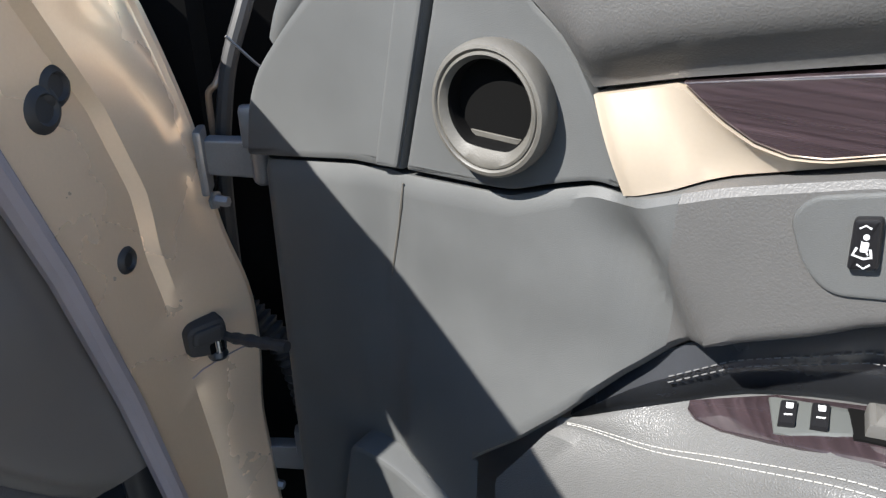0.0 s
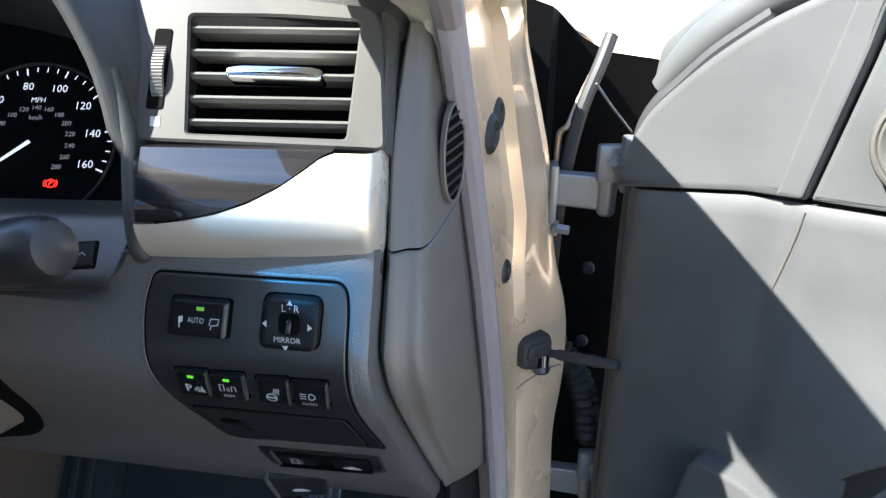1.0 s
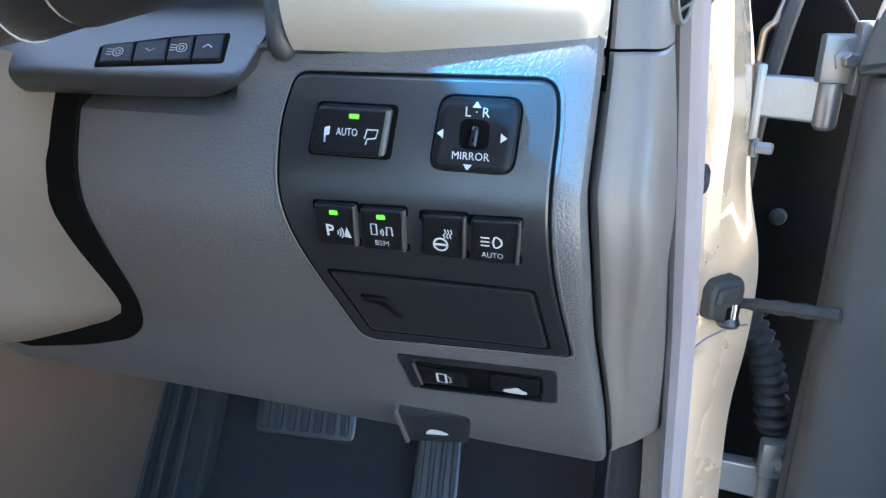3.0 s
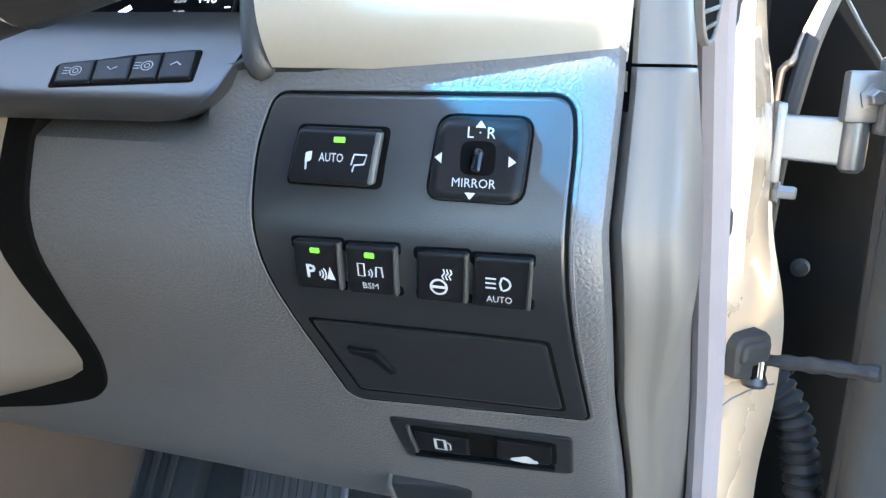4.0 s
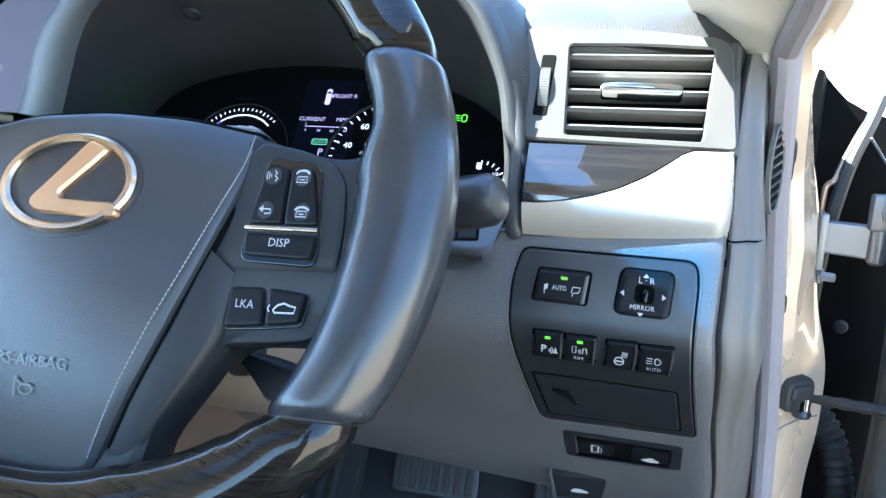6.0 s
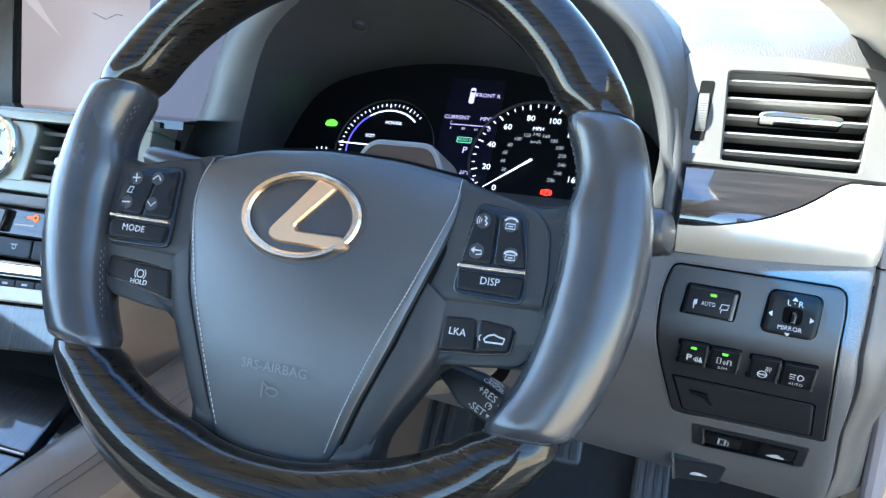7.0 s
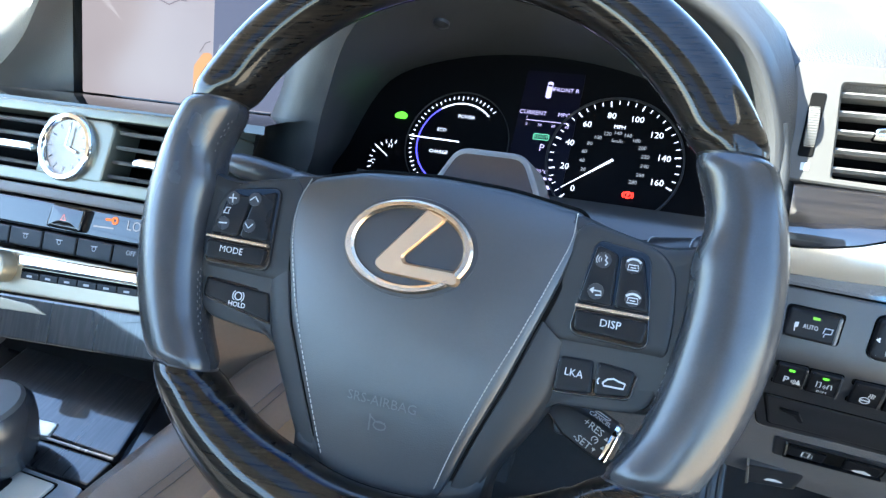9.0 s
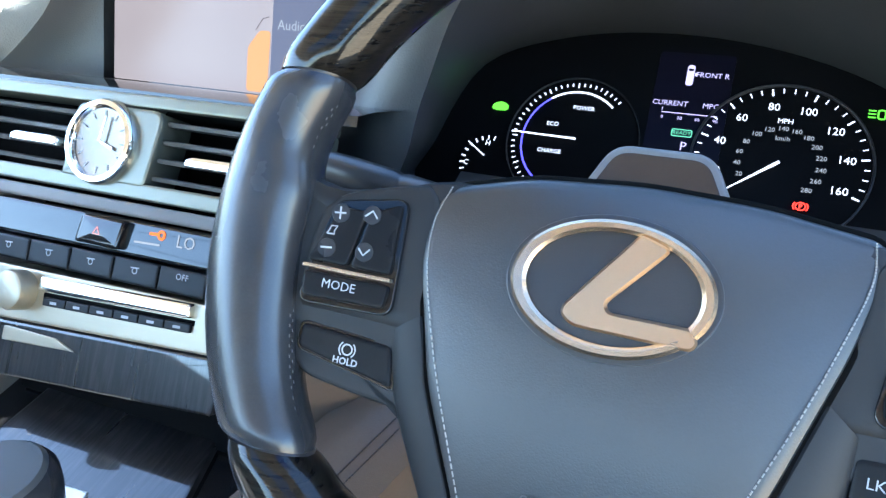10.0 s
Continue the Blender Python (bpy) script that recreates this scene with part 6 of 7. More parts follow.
pads = []
for i in range(40):
    s = 0.222 + 0.68 * (i / 39) ** 1.6
    low = curve_at((0.2, 0.222, 0.246, 0.2655, 0.313, 0.398, 0.9), (1.02, 0.999, 0.983, 0.9555, 0.968, 0.987, 1.047), s)
    col = [bulge(s, low + (1.19 - low) * (j / 18) ** 1.6) for j in range(19)]
    pads.append([col[0] + Vector((0.03, 0.033, 0))] + col)
part("top_pad", loft_bm([[p + Vector((0.02, 0.022, 0)) for p in pads[0]], *pads]), DOORGRAIN, door, "grey grained padded door top")
WB = [(0.3215, 0.9605), (0.335, 0.9515), (0.352, 0.943), (0.369, 0.9395), (0.385, 0.941), (0.407, 0.948), (0.9, 1.012)]
part("wood_inlay", slab_bm([(0.3138, 0.9665), *WB, (0.9, 1.044), (0.398, 0.984)], DR, -0.02, 0.004, 0.0015, rings=2), DOORWOOD, door, "glossy purple-brown striped wood inlay")
CAP_TOP = [(0.2665, 0.952), (0.313, 0.9655), *[(a - 0.0004, b - 0.0008) for a, b in WB]]
CAP_LOW = [(0.2905, 0.8985), (0.346, 0.9225), (0.409, 0.9425), (0.9, 1.002)]
crw = []
for i in range(60):
    f = (i / 59) ** 1.6
    ta, la = 0.2665 + 0.6335 * f, 0.2905 + 0.6095 * f
    tb, lb_ = curve_at([p[0] for p in CAP_TOP], [p[1] for p in CAP_TOP], ta), curve_at([p[0] for p in CAP_LOW], [p[1] for p in CAP_LOW], la)
    w = sstep((ta - 0.292) / 0.022)
    col = []
    for j in range(10):
        g = j / 9
        d = 0.006 - 0.010 * w * (1 - g) - 0.004 * (1 - sstep((ta - 0.2660) / 0.010)) + 0.003 * math.sin(math.pi * g) * (1 - w)
        col.append(DR(la + (ta - la) * g, lb_ + (tb - lb_) * g, d))
    crw.append([col[0] + Vector((0.014, 0.015, 0.0))] + col + [col[-1] + Vector((0.014, 0.015, 0.0))])
part("metal_cap", loft_bm([[p + Vector((0.014, 0.015, 0)) for p in crw[0]], *crw]), DOORCAP, door, "satin champagne metal pull cap")

# tweeter ring
SC_, SZ = 0.205, 0.9342
speaker = thing("door_speaker", DR(SC_, SZ, 0), "grey ringed tweeter housing on the door panel", "speaker")
RINGGREY = material("warm_grey_ring", (0.066, 0.062, 0.054), 0.55, grain=0.3, grain_size=900, vary=0.18, vary_size=60)
hole_ = [(SC_ + 0.0005 + 0.0282 * math.cos(i * math.tau / 56), max(SZ + 0.0025 + 0.0272 * math.sin(i * math.tau / 56), SZ - 0.0210)) for i in range(56)]
rl = [(oval(SC_, SZ, r, r * 1.02, 56), d) for r, d in ((0.0385, -0.006), (0.0402, 0.002), (0.0406, 0.008), (0.0400, 0.0125), (0.0382, 0.0150), (0.0360, 0.0156), (0.0352, 0.0150), (0.0346, 0.0138), (0.0340, 0.0148), (0.0325, 0.0152))]
rl += [([(p[0] + (q[0] - p[0]) * f, p[1] + (q[1] - p[1]) * f) for p, q in zip(rl[9][0], hole_)], d) for f, d in ((0.45, 0.0135), (0.8, 0.0115), (0.95, 0.0100), (1.0, 0.0085), (1.02, 0.002), (1.03, -0.006))]
part("ring", loft_bm([[DR(*p, d) for p in lp] for lp, d in rl[:12]], closed=True), RINGGREY, speaker)
# Inner wall in near black: its shade is put into the colour.
part("throat", loft_bm([[DR(*p, d) for p in lp] for lp, d in rl[11:]], closed=True), DARK, speaker)
# Flat black disc over the trim stands in for the cup's shaded depth.
part("cup", slab_bm(inset(hole_, -0.001), DR, -0.002, 0.0006, 0.0, rings=2), DARK, speaker)
part("cup_floor", slab_bm(rounded([(SC_ - 0.016, SZ - 0.0208), (SC_ + 0.016, SZ - 0.0208), (SC_ + 0.0185, SZ - 0.0170), (SC_ - 0.0185, SZ - 0.0170)], 0.001, 3), DR, -0.002, 0.0016, 0.0005), RINGGREY, speaker)
part("worn_crease", tube_bm([DR(0.1300, 0.866, panel_depth(0.130, 0.866) + 0.0002), DR(0.1275, 0.848, panel_depth(0.1275, 0.848) + 0.0002), DR(0.1245, 0.831, panel_depth(0.1245, 0.831) + 0.0002), DR(0.1195, 0.808, panel_depth(0.1195, 0.808) + 0.0002), DR(0.1145, 0.785, panel_depth(0.1145, 0.785) + 0.0002)], [0.0006, 0.0012, 0.0008, 0.0013, 0.0004], 6), RINGGREY, door, "pale worn crease")

# seat switch plate further along
plate = thing("seat_switch", DR(0.42, 0.90, 0.02), "smooth grey plate with a black rocker on the door", "switch")


def grip(a, b, d=0.0):
    return DR(a, b, panel_depth(a, b) + d)


part("plate", slab_bm(rounded([(0.3775, 0.916), (0.3845, 0.9280), (0.46, 0.952), (0.52, 0.95), (0.50, 0.905), (0.402, 0.8815), (0.3880, 0.893)], 0.010, 5), grip, -0.004, 0.002, 0.0015, rings=4), DOORTRIM, plate)
part("rocker", slab_bm(rounded([(0.4065, 0.8991), (0.4185, 0.9025), (0.4148, 0.9268), (0.4038, 0.9239)], 0.002, 4), grip, 0.0, 0.0065, 0.0015), SWITCH, plate)
g = line_bm([(0.4070, 0.9205), (0.4090, 0.9225), (0.4116, 0.9215)], 0.0008, grip, 0.0068)
line_bm([(0.4098, 0.9035), (0.4128, 0.9022), (0.4148, 0.9048)], 0.0008, grip, 0.0068, g)
fill_bm(oval(0.4105, 0.9172, 0.0013, 0.0015, 10), grip, 0.0068, g)
fill_bm(rounded([(0.4095, 0.9095), (0.4125, 0.9102), (0.4122, 0.9152), (0.4090, 0.9145)], 0.001), grip, 0.0068, g)
line_bm([(0.4080, 0.9115), (0.4072, 0.9075), (0.4115, 0.9068), (0.4145, 0.9082), (0.4132, 0.9120)], 0.0011, grip, 0.0068, g)
line_bm([(0.4090, 0.9150), (0.4130, 0.9090)], 0.0006, grip, 0.007, g)
flat("print", g, MARK, plate)

# armrest with its wood switch plate
NEAR = [(0.262, -0.004, 0.713), (0.275, 0.0, 0.722), (0.335, 0.015, 0.740), (0.396, 0.040, 0.780), (0.436, 0.060, 0.809), (0.55, 0.075, 0.83), (0.9, 0.075, 0.85)]
FAR = [(0.262, -0.006, 0.716), (0.306, 0.0, 0.751), (0.338, -0.008, 0.768), (0.372, -0.014, 0.788), (0.412, -0.014, 0.804), (0.55, -0.012, 0.84), (0.9, -0.01, 0.86)]


def edge_at(line, s):
    xs = [p[0] for p in line]
    return sum((DR(s, curve_at(xs, [p[2] for p in line], s + k * 0.006), curve_at(xs, [p[1] for p in line], s + k * 0.006)) for k in (-2, -1, 0, 1, 2)), Vector()) / 5


def arm(s, t, d=0.0):
    p = edge_at(NEAR, s).lerp(edge_at(FAR, s), t)
    return p + Vector((-0.12, -0.14, 0.98)) * (d + 0.004 * math.sin(math.pi * max(0, min(1, t))))


ARMLEATHER = material("grey_stitched_leather", (0.076, 0.076, 0.075), 0.4, pebble=0.3, pebble_size=600, vary=0.1)
arows = []
for i in range(36):
    s = 0.262 + 0.638 * (i / 35) ** 1.5
    nr = edge_at(NEAR, s)
    f = sstep((s - 0.25) / 0.12)
    low = DR(0.222 + (s - 0.262) * 1.06, 0.652 - 0.12 * f, 0.010 + 0.03 * f)
    arows.append([low + Vector((0, 0, -0.06)), low, low.lerp(nr, 0.5) + Vector((-0.004, -0.004, 0)), low.lerp(nr, 0.9) + Vector((-0.004, -0.004, 0)), nr + Vector((-0.001, -0.001, -0.003)), *[arm(s, t) for t in (0.02, 0.1, 0.25, 0.5, 0.75, 1.0)], arm(s, 1.0) + Vector((0.01, 0.01, -0.02))])
armrest = part("armrest", loft_bm(arows), ARMLEATHER, door, "grey stitched leather armrest")
part("wood_plate", slab_bm([(0.345, 0.97), (0.346, 0.78), (0.353, 0.58), (0.369, 0.42), (0.41, 0.32), (0.45, 0.30), (0.55, 0.30), (0.55, 0.97), (0.45, 0.97), (0.39, 0.97)], arm, -0.004, 0.0015, 0.0005, rings=5), DOORWOOD, armrest, "striped brown wood plate")
SWPLATE = material("grey_green_switch_plate", (0.06, 0.064, 0.062), 0.4, grain=0.15, grain_size=1400)
part("switch_plate", slab_bm(rounded([(0.3865, 0.90), (0.396, 0.42), (0.54, 0.42), (0.54, 0.90)], 0.004, 3), arm, 0.0, 0.003, 0.0008, rings=4), SWPLATE, armrest)
part("switch_recess", slab_bm(rounded([(0.4245, 0.84), (0.431, 0.48), (0.53, 0.48), (0.53, 0.84)], 0.003, 3), arm, 0.0, 0.0034, 0.0003, rings=4), DARK, armrest)
for s0 in (0.3985, 0.4135):
    k = part("lock_key", slab_bm(rounded([(s0 - 0.005, 0.80), (s0 - 0.0022, 0.50), (s0 + 0.0058, 0.50), (s0 + 0.003, 0.80)], 0.0015, 3), arm, 0.002, 0.0065, 0.0012), SWITCH, armrest)
    g = fill_bm(rounded([(s0 - 0.0022, 0.76), (s0 - 0.001, 0.68), (s0 + 0.0022, 0.68), (s0 + 0.0015, 0.76)], 0.0006), arm, 0.0069)
    line_bm([(s0 - 0.001, 0.6), (s0 + 0.003, 0.6)], 0.02, arm, 0.0069, g)
    flat("print", g, MARK, armrest)
for s0 in (0.436, 0.452, 0.478, 0.494):
    part("window_key", slab_bm(rounded([(s0 - 0.004, 0.80), (s0 - 0.001, 0.52), (s0 + 0.011, 0.52), (s0 + 0.008, 0.80)], 0.002, 3), arm, 0.002, 0.012, 0.002, 0.002), SLAT, armrest)
for t0 in (0.045, 0.115):
    sb = bmesh.new()
    for i in range(150):
        s = 0.27 + 0.0042 * i
        tube_bm([arm(s, t0, 0.0006), arm(s + 0.0034, t0, 0.0006)], 0.00035, 5, sb)
    part("stitching", sb, STITCH, armrest, "pale stitches")

# dark insert between grip and armrest, with its own seam
irows = []
for i in range(30):
    s = 0.268 + 0.63 * (i / 29) ** 1.4
    a, b = edge_at(FAR, s) + Vector((0.012, 0.013, -0.012)), DR(s, curve_at(LOW_S, LOW_Z, s), -0.016)
    irows.append([a, a.lerp(b, 0.35) + Vector((-0.004, -0.004, 0)), a.lerp(b, 0.6) + Vector((-0.006, -0.006, 0)), b])
part("insert_pad", loft_bm(irows), SMOOTH_LEATHER, door, "dark leather insert with a stitched seam")
sb = bmesh.new()
for i in range(110):
    for f in (0.50, 0.60):
        def on_pad(s):
            a, b = edge_at(FAR, s) + Vector((0.012, 0.013, -0.012)), DR(s, curve_at(LOW_S, LOW_Z, s), -0.016)
            return a.lerp(b, f) + Vector((-0.0065, -0.0065, 0.001))
        tube_bm([on_pad(0.33 + 0.0045 * i), on_pad(0.333 + 0.0045 * i)], 0.0004, 5, sb)
part("stitching", sb, THREAD, door)

# shell, rubber and upper corner of the door
part("shell", slab_bm(rounded([(-0.048, 0.25), (1.0, 0.25), (1.0, 1.0), (0.12, 1.0), (0.03, 0.965), (-0.035, 0.93), (-0.048, 0.88)], [0.02, 0.02, 0.02, 0.05, 0.05, 0.03, 0.03], 4), DR, -0.14, -0.05, 0.006, rings=2), STEEL, door, "grey coated inner door shell")
part("outer_skin", slab_bm(rounded([(-0.06, 0.25), (1.0, 0.25), (1.0, 1.0), (0.12, 0.995), (0.0, 0.965), (-0.055, 0.90)], 0.02, 4), DR, -0.155, -0.142, 0.004, rings=2), PAINT, door, "champagne outer door skin")
rub = [(-0.036, 0.30), (-0.036, 0.50), (-0.034, 0.66), (-0.036, 0.78), (-0.034, 0.86), (-0.030, 0.90), (-0.018, 0.925), (0.0, 0.945), (0.028, 0.975), (0.07, 1.008)]
part("rubber_seal", tube_bm([DR(a, b, -0.032) for a, b in (tuple(p) for p in smooth_line(rub, 6))], 0.0095, 10), RUBBER, door, "black rubber door seal")
part("belt_strip", tube_bm([DR(a, b, -0.04) for a, b in (tuple(p) for p in smooth_line([(-0.022, 0.938), (-0.004, 0.962), (0.028, 0.995), (0.08, 1.03), (0.15, 1.055)], 6))], [0.012 + 0.006 * min(1, i / 8) for i in range(25)], 14), DOORTRIM, door, "grey soft belt trim roll")
part("mirror_sail", slab_bm(rounded([(-0.045, 0.93), (-0.04, 0.975), (0.0, 1.01), (0.06, 1.05), (0.14, 1.075), (0.14, 1.04), (0.03, 0.98), (-0.02, 0.935)], 0.012, 4), DR, -0.10, -0.055, 0.010, rings=3), DOORTRIM, door, "pale grey sail trim")
part("map_pocket", slab_bm(rounded([(0.062, 0.50), (0.150, 0.50), (0.19, 0.60), (0.130, 0.621), (0.084, 0.622)], 0.014, 4), DR, -0.02, 0.026, 0.004, sheet=True), DOORTRIM, door, "moulded pocket front")

# hinges, check strap and cable gaiter
def bolt_bm(o, axis, r, h):
    return lathe_bm([(r * 1.7, 0), (r * 1.7, h * 0.18), (r * 1.15, h * 0.22), (r, h * 0.3), (r, h * 0.9), (r * 0.8, h), (0, h)], o, axis, 6)


def hinge(o):
    o = Vector(o)
    h = part("hinge", slab_bm(rounded([(0.0, -0.016), (0.052, -0.018), (0.058, -0.012), (0.058, 0.012), (0.048, 0.018), (0.02, 0.018), (0.0, 0.018)], 0.004, 4), plane(o, (1, -0.12, -0.03), (0, 0, 1)), -0.012, 0.003, 0.002), STEEL, door, "grey steel door hinge with bolts")
    part("pillar_leaf", block_bm((-0.006, -0.012, -0.034), (0.002, 0.014, 0.028), 0.003, None, Matrix.Translation(o)), STEEL, h)
    part("knuckle", lathe_bm([(0, -0.024), (0.006, -0.024), (0.009, -0.021), (0.0095, -0.018), (0.0095, 0.030), (0.008, 0.034), (0.0, 0.034)], o + Vector((0.052, -0.008, 0)), (0, 0, 1), 20), STEEL, h)
    part("door_leaf", block_bm((0.038, -0.022, 0.014), (0.072, -0.006, 0.052), 0.004, None, Matrix.Translation(o)), STEEL, h)
    part("door_cheek", block_bm((0.060, -0.030, 0.006), (0.076, -0.010, 0.062), 0.004, None, Matrix.Translation(o)), STEEL, h)
    part("bolt", bolt_bm(o + Vector((0.002, 0.0, -0.042)), (0.9, -0.4, 0), 0.0055, 0.016), STEEL, h)
    part("bolt", bolt_bm(o + Vector((0.056, -0.022, 0.033)), (0, -1, 0), 0.006, 0.012), STEEL, h)


hinge((0.503, 0.512, 0.826))
hinge((0.515, 0.520, 0.452))
checkst = thing("door_check_strap", (0.49, 0.48, 0.64), "black plastic door check strap on the jamb", "door check")
CK = plane((0.4915, 0.4695, 0.658), (0.75, 0.55, 0), (0, 0, 1))
part("bracket", slab_bm(rounded([(-0.027, -0.009), (-0.012, -0.014), (0.011, -0.016), (0.014, 0.012), (0.010, 0.024), (-0.022, 0.024), (-0.028, 0.018)], [0.005, 0.008, 0.004, 0.008, 0.008, 0.008, 0.006], 4), CK, -0.020, 0.010, 0.005), RUBBER, checkst)
part("shoulder", slab_bm(rounded([(-0.024, 0.002), (0.008, 0.000), (0.009, 0.019), (-0.022, 0.019)], 0.006, 4), CK, 0.008, 0.0135, 0.004), RUBBER, checkst)
part("roller_gap", slab_bm(box2(0.000, -0.007, 0.015, 0.012, 0.002), CK, 0.008, 0.0106, 0.0003), DARK, checkst)
part("pin", lathe_bm([(0, 0), (0.0038, 0), (0.0038, 0.018), (0.0, 0.018)], CK(0.001, -0.016, 0.010), (0, 0, 1), 12), CHROME, checkst)
part("foot", lathe_bm([(0.0, 0.0), (0.009, 0.0), (0.010, 0.003), (0.008, 0.008), (0.0, 0.008)], CK(0.001, -0.020, 0.006), (0, 0, 1), 18), BLACK, checkst)
pts = smooth_line([(0.496, 0.476, 0.656), (0.515, 0.462, 0.660), (0.532, 0.450, 0.664), (0.550, 0.439, 0.667), (0.5685, 0.4275, 0.670)], 8)
part("strap", tube_bm(pts, [0.0046 + 0.0014 * min(1, i / 14) + 0.0006 * math.sin(i * 0.9) for i in range(len(pts))], 10), RUBBER, checkst)
gait = thing("cable_gaiter", (0.53, 0.52, 0.5), "black corrugated rubber cable gaiter", "cable boot")
gp = smooth_line([(0.505, 0.56, 0.635), (0.527, 0.552, 0.615), (0.549, 0.545, 0.585), (0.562, 0.54, 0.545), (0.570, 0.535, 0.50)], 22)
part("bellows", tube_bm(gp, [0.0150 + 0.0022 * math.sin(i * math.tau / 5.5) for i in range(len(gp))], 18), RUBBER, gait)

# ---------------------------------------------------------------- centre stack
ST = lean(-0.39, 0.118, 0.915, 24.8)
fascia = thing("centre_fascia", (-0.39, 0.2, 0.75), "satin silver centre fascia with vents and gloss black panels", "dashboard panel")


SB = material("satin_silver_fascia", (0.165, 0.162, 0.125), 0.34, 0.6, vary=0.05)
zt, zb = 0.041, -0.037
lt, lb = 0.031, -0.025
part("bezel_top", slab_bm(rounded([(-0.30, lt), (0.165, lt + 0.003), (0.165, zt + 0.003), (-0.30, zt)], 0.002, 3), ST, -0.03, 0.001, 0.0015, rings=2), SB, fascia)
part("bezel_bottom", slab_bm(rounded([(-0.30, zb), (0.165, zb + 0.003), (0.165, lb + 0.003), (-0.30, lb)], 0.002, 3), ST, -0.03, 0.001, 0.0015, rings=2), SB, fascia)
part("bezel_middle", slab_bm(rounded([(-0.052, lb - 0.001), (0.030, lb - 0.001), (0.038, lt + 0.001), (-0.048, lt + 0.001)], [0.002, 0.006, 0.012, 0.010], 4), ST, -0.03, 0.0015, 0.002, rings=2), SB, fascia)
part("bezel_post", slab_bm(rounded([(0.118, lb), (0.165, lb), (0.165, lt + 0.003), (0.122, lt + 0.003)], 0.003, 3), ST, -0.03, 0.001, 0.001, rings=2), SB, fascia)
for nm, x0, x1, kx in (("left", -0.215, -0.053, -0.085), ("right", 0.031, 0.119, 0.090)):
    v = thing("centre_air_vent", ST(x0 + 0.04, -0.025), "dark centre air vent with silver slats", "air vent", "centre vents")
    part("duct", slab_bm(rounded([(x0 - 0.004, lb - 0.002), (x1 + 0.004, lb - 0.002), (x1 + 0.008, lt + 0.002), (x0 + 0.002, lt + 0.002)], 0.002, 3), ST, -0.004, -0.045, 0.0, rings=2), DARK, v)
    for i in range(4):
        b = -0.0175 + i * 0.0138
        part("slat", loft_bm([[ST(x, b + 0.002, -0.022), ST(x, b + 0.002, -0.006), ST(x, b + 0.001, -0.0035), ST(x, b - 0.0018, -0.005), ST(x, b - 0.001, -0.022)] for x in (x0 - 0.003, (x0 + x1) / 2, x1 + 0.006)], closed=True), SLAT if i != 9 else CHROME, v)
    part("adjuster_tab", slab_bm(rounded([(kx - 0.026, -0.0065), (kx + 0.026, -0.006), (kx + 0.026, 0.001), (kx + 0.018, 0.0025), (kx - 0.02, 0.002), (kx - 0.026, 0.0)], 0.002, 4), ST, -0.008, 0.004, 0.002), CHROME, v, "bright adjuster tab")

clock = thing("analogue_clock", ST(-0.0155, -0.028), "round analogue clock with chrome ring", "clock")
cc = ST(-0.0155, 0.003, 0.0)
cn = ST(0, 0, 1) - ST(0, 0, 0)
part("chrome_ring", lathe_bm([(0.0325, -0.002), (0.033, 0.004), (0.031, 0.008), (0.0275, 0.0085), (0.0262, 0.0065), (0.0255, 0.003)], cc, cn, 48), CHROME, clock)
DIALFACE = material("silver_dial", (0.20, 0.165, 0.13), 0.2, 0.8, vary=0.06, vary_size=40)
part("dial", lathe_bm([(0.0265, 0.0040), (0.020, 0.0032), (0.010, 0.0026), (0.0, 0.0024)], cc, cn, 48), DIALFACE, clock)
hm = bmesh.new()
for i in range(12):
    a = radians(i * 30)
    line_bm([(-0.0155 + 0.019 * math.sin(a), 0.003 + 0.019 * math.cos(a)), (-0.0155 + 0.024 * math.sin(a), 0.003 + 0.024 * math.cos(a))], 0.0009, ST, 0.004, hm)
flat("hour_marks", hm, DIMMARK, clock)
part("hour_hand", slab_bm(rounded([(-0.0155, 0.0022), (-0.0155, 0.0038), (-0.002, 0.0), (-0.003, -0.0025)], 0.0004, 2), ST, 0.004, 0.0052, 0.0003), CHROME, clock)
part("minute_hand", slab_bm(rounded([(-0.0163, 0.003), (-0.0147, 0.003), (-0.0115, 0.022), (-0.0128, 0.0224)], 0.0004, 2), ST, 0.0055, 0.0066, 0.0003), CHROME, clock)

audio = thing("climate_and_audio_unit", ST(0.0, -0.16), "gloss black climate display above a silver audio unit", "audio unit")
part("ledge", slab_bm(rounded([(-0.30, -0.050), (0.14, -0.047), (0.14, -0.037), (-0.30, -0.0395)], 0.002, 3), ST, -0.03, 0.004, 0.002, rings=2), GREYTRIM, audio)
part("display", slab_bm(rounded([(-0.30, -0.082), (0.14, -0.075), (0.14, -0.049), (-0.30, -0.053)], 0.002, 3), ST, -0.03, -0.002, 0.002, rings=2), GLOSS, audio, "gloss black climate display")
part("hazard_button", slab_bm(rounded([(-0.024, -0.074), (0.018, -0.074), (0.022, -0.052), (-0.020, -0.052)], 0.003, 4), ST, -0.004, 0.004, 0.002, 0.001), GLOSS, audio)
PINK = material("pink_lamp", (0.8, 0.25, 0.22), emit=0.22)
flat("hazard_mark", line_bm([(-0.005, -0.0655), (0.001, -0.0655), (-0.002, -0.060)], 0.001, ST, 0.0052, None, True), PINK, audio)
g = line_bm(arc(0.052, -0.0572, 0.0028, 0, 360, 10), 0.002, ST, -0.0016)
line_bm([(0.041, -0.0575), (0.049, -0.0570)], 0.0022, ST, -0.0016, g)
flat("warning_lamp", g, AMBER, audio)
text("setting", "LO", ST, 0.0745, -0.0595, 0.013, LITGREY, audio, d=-0.0016)
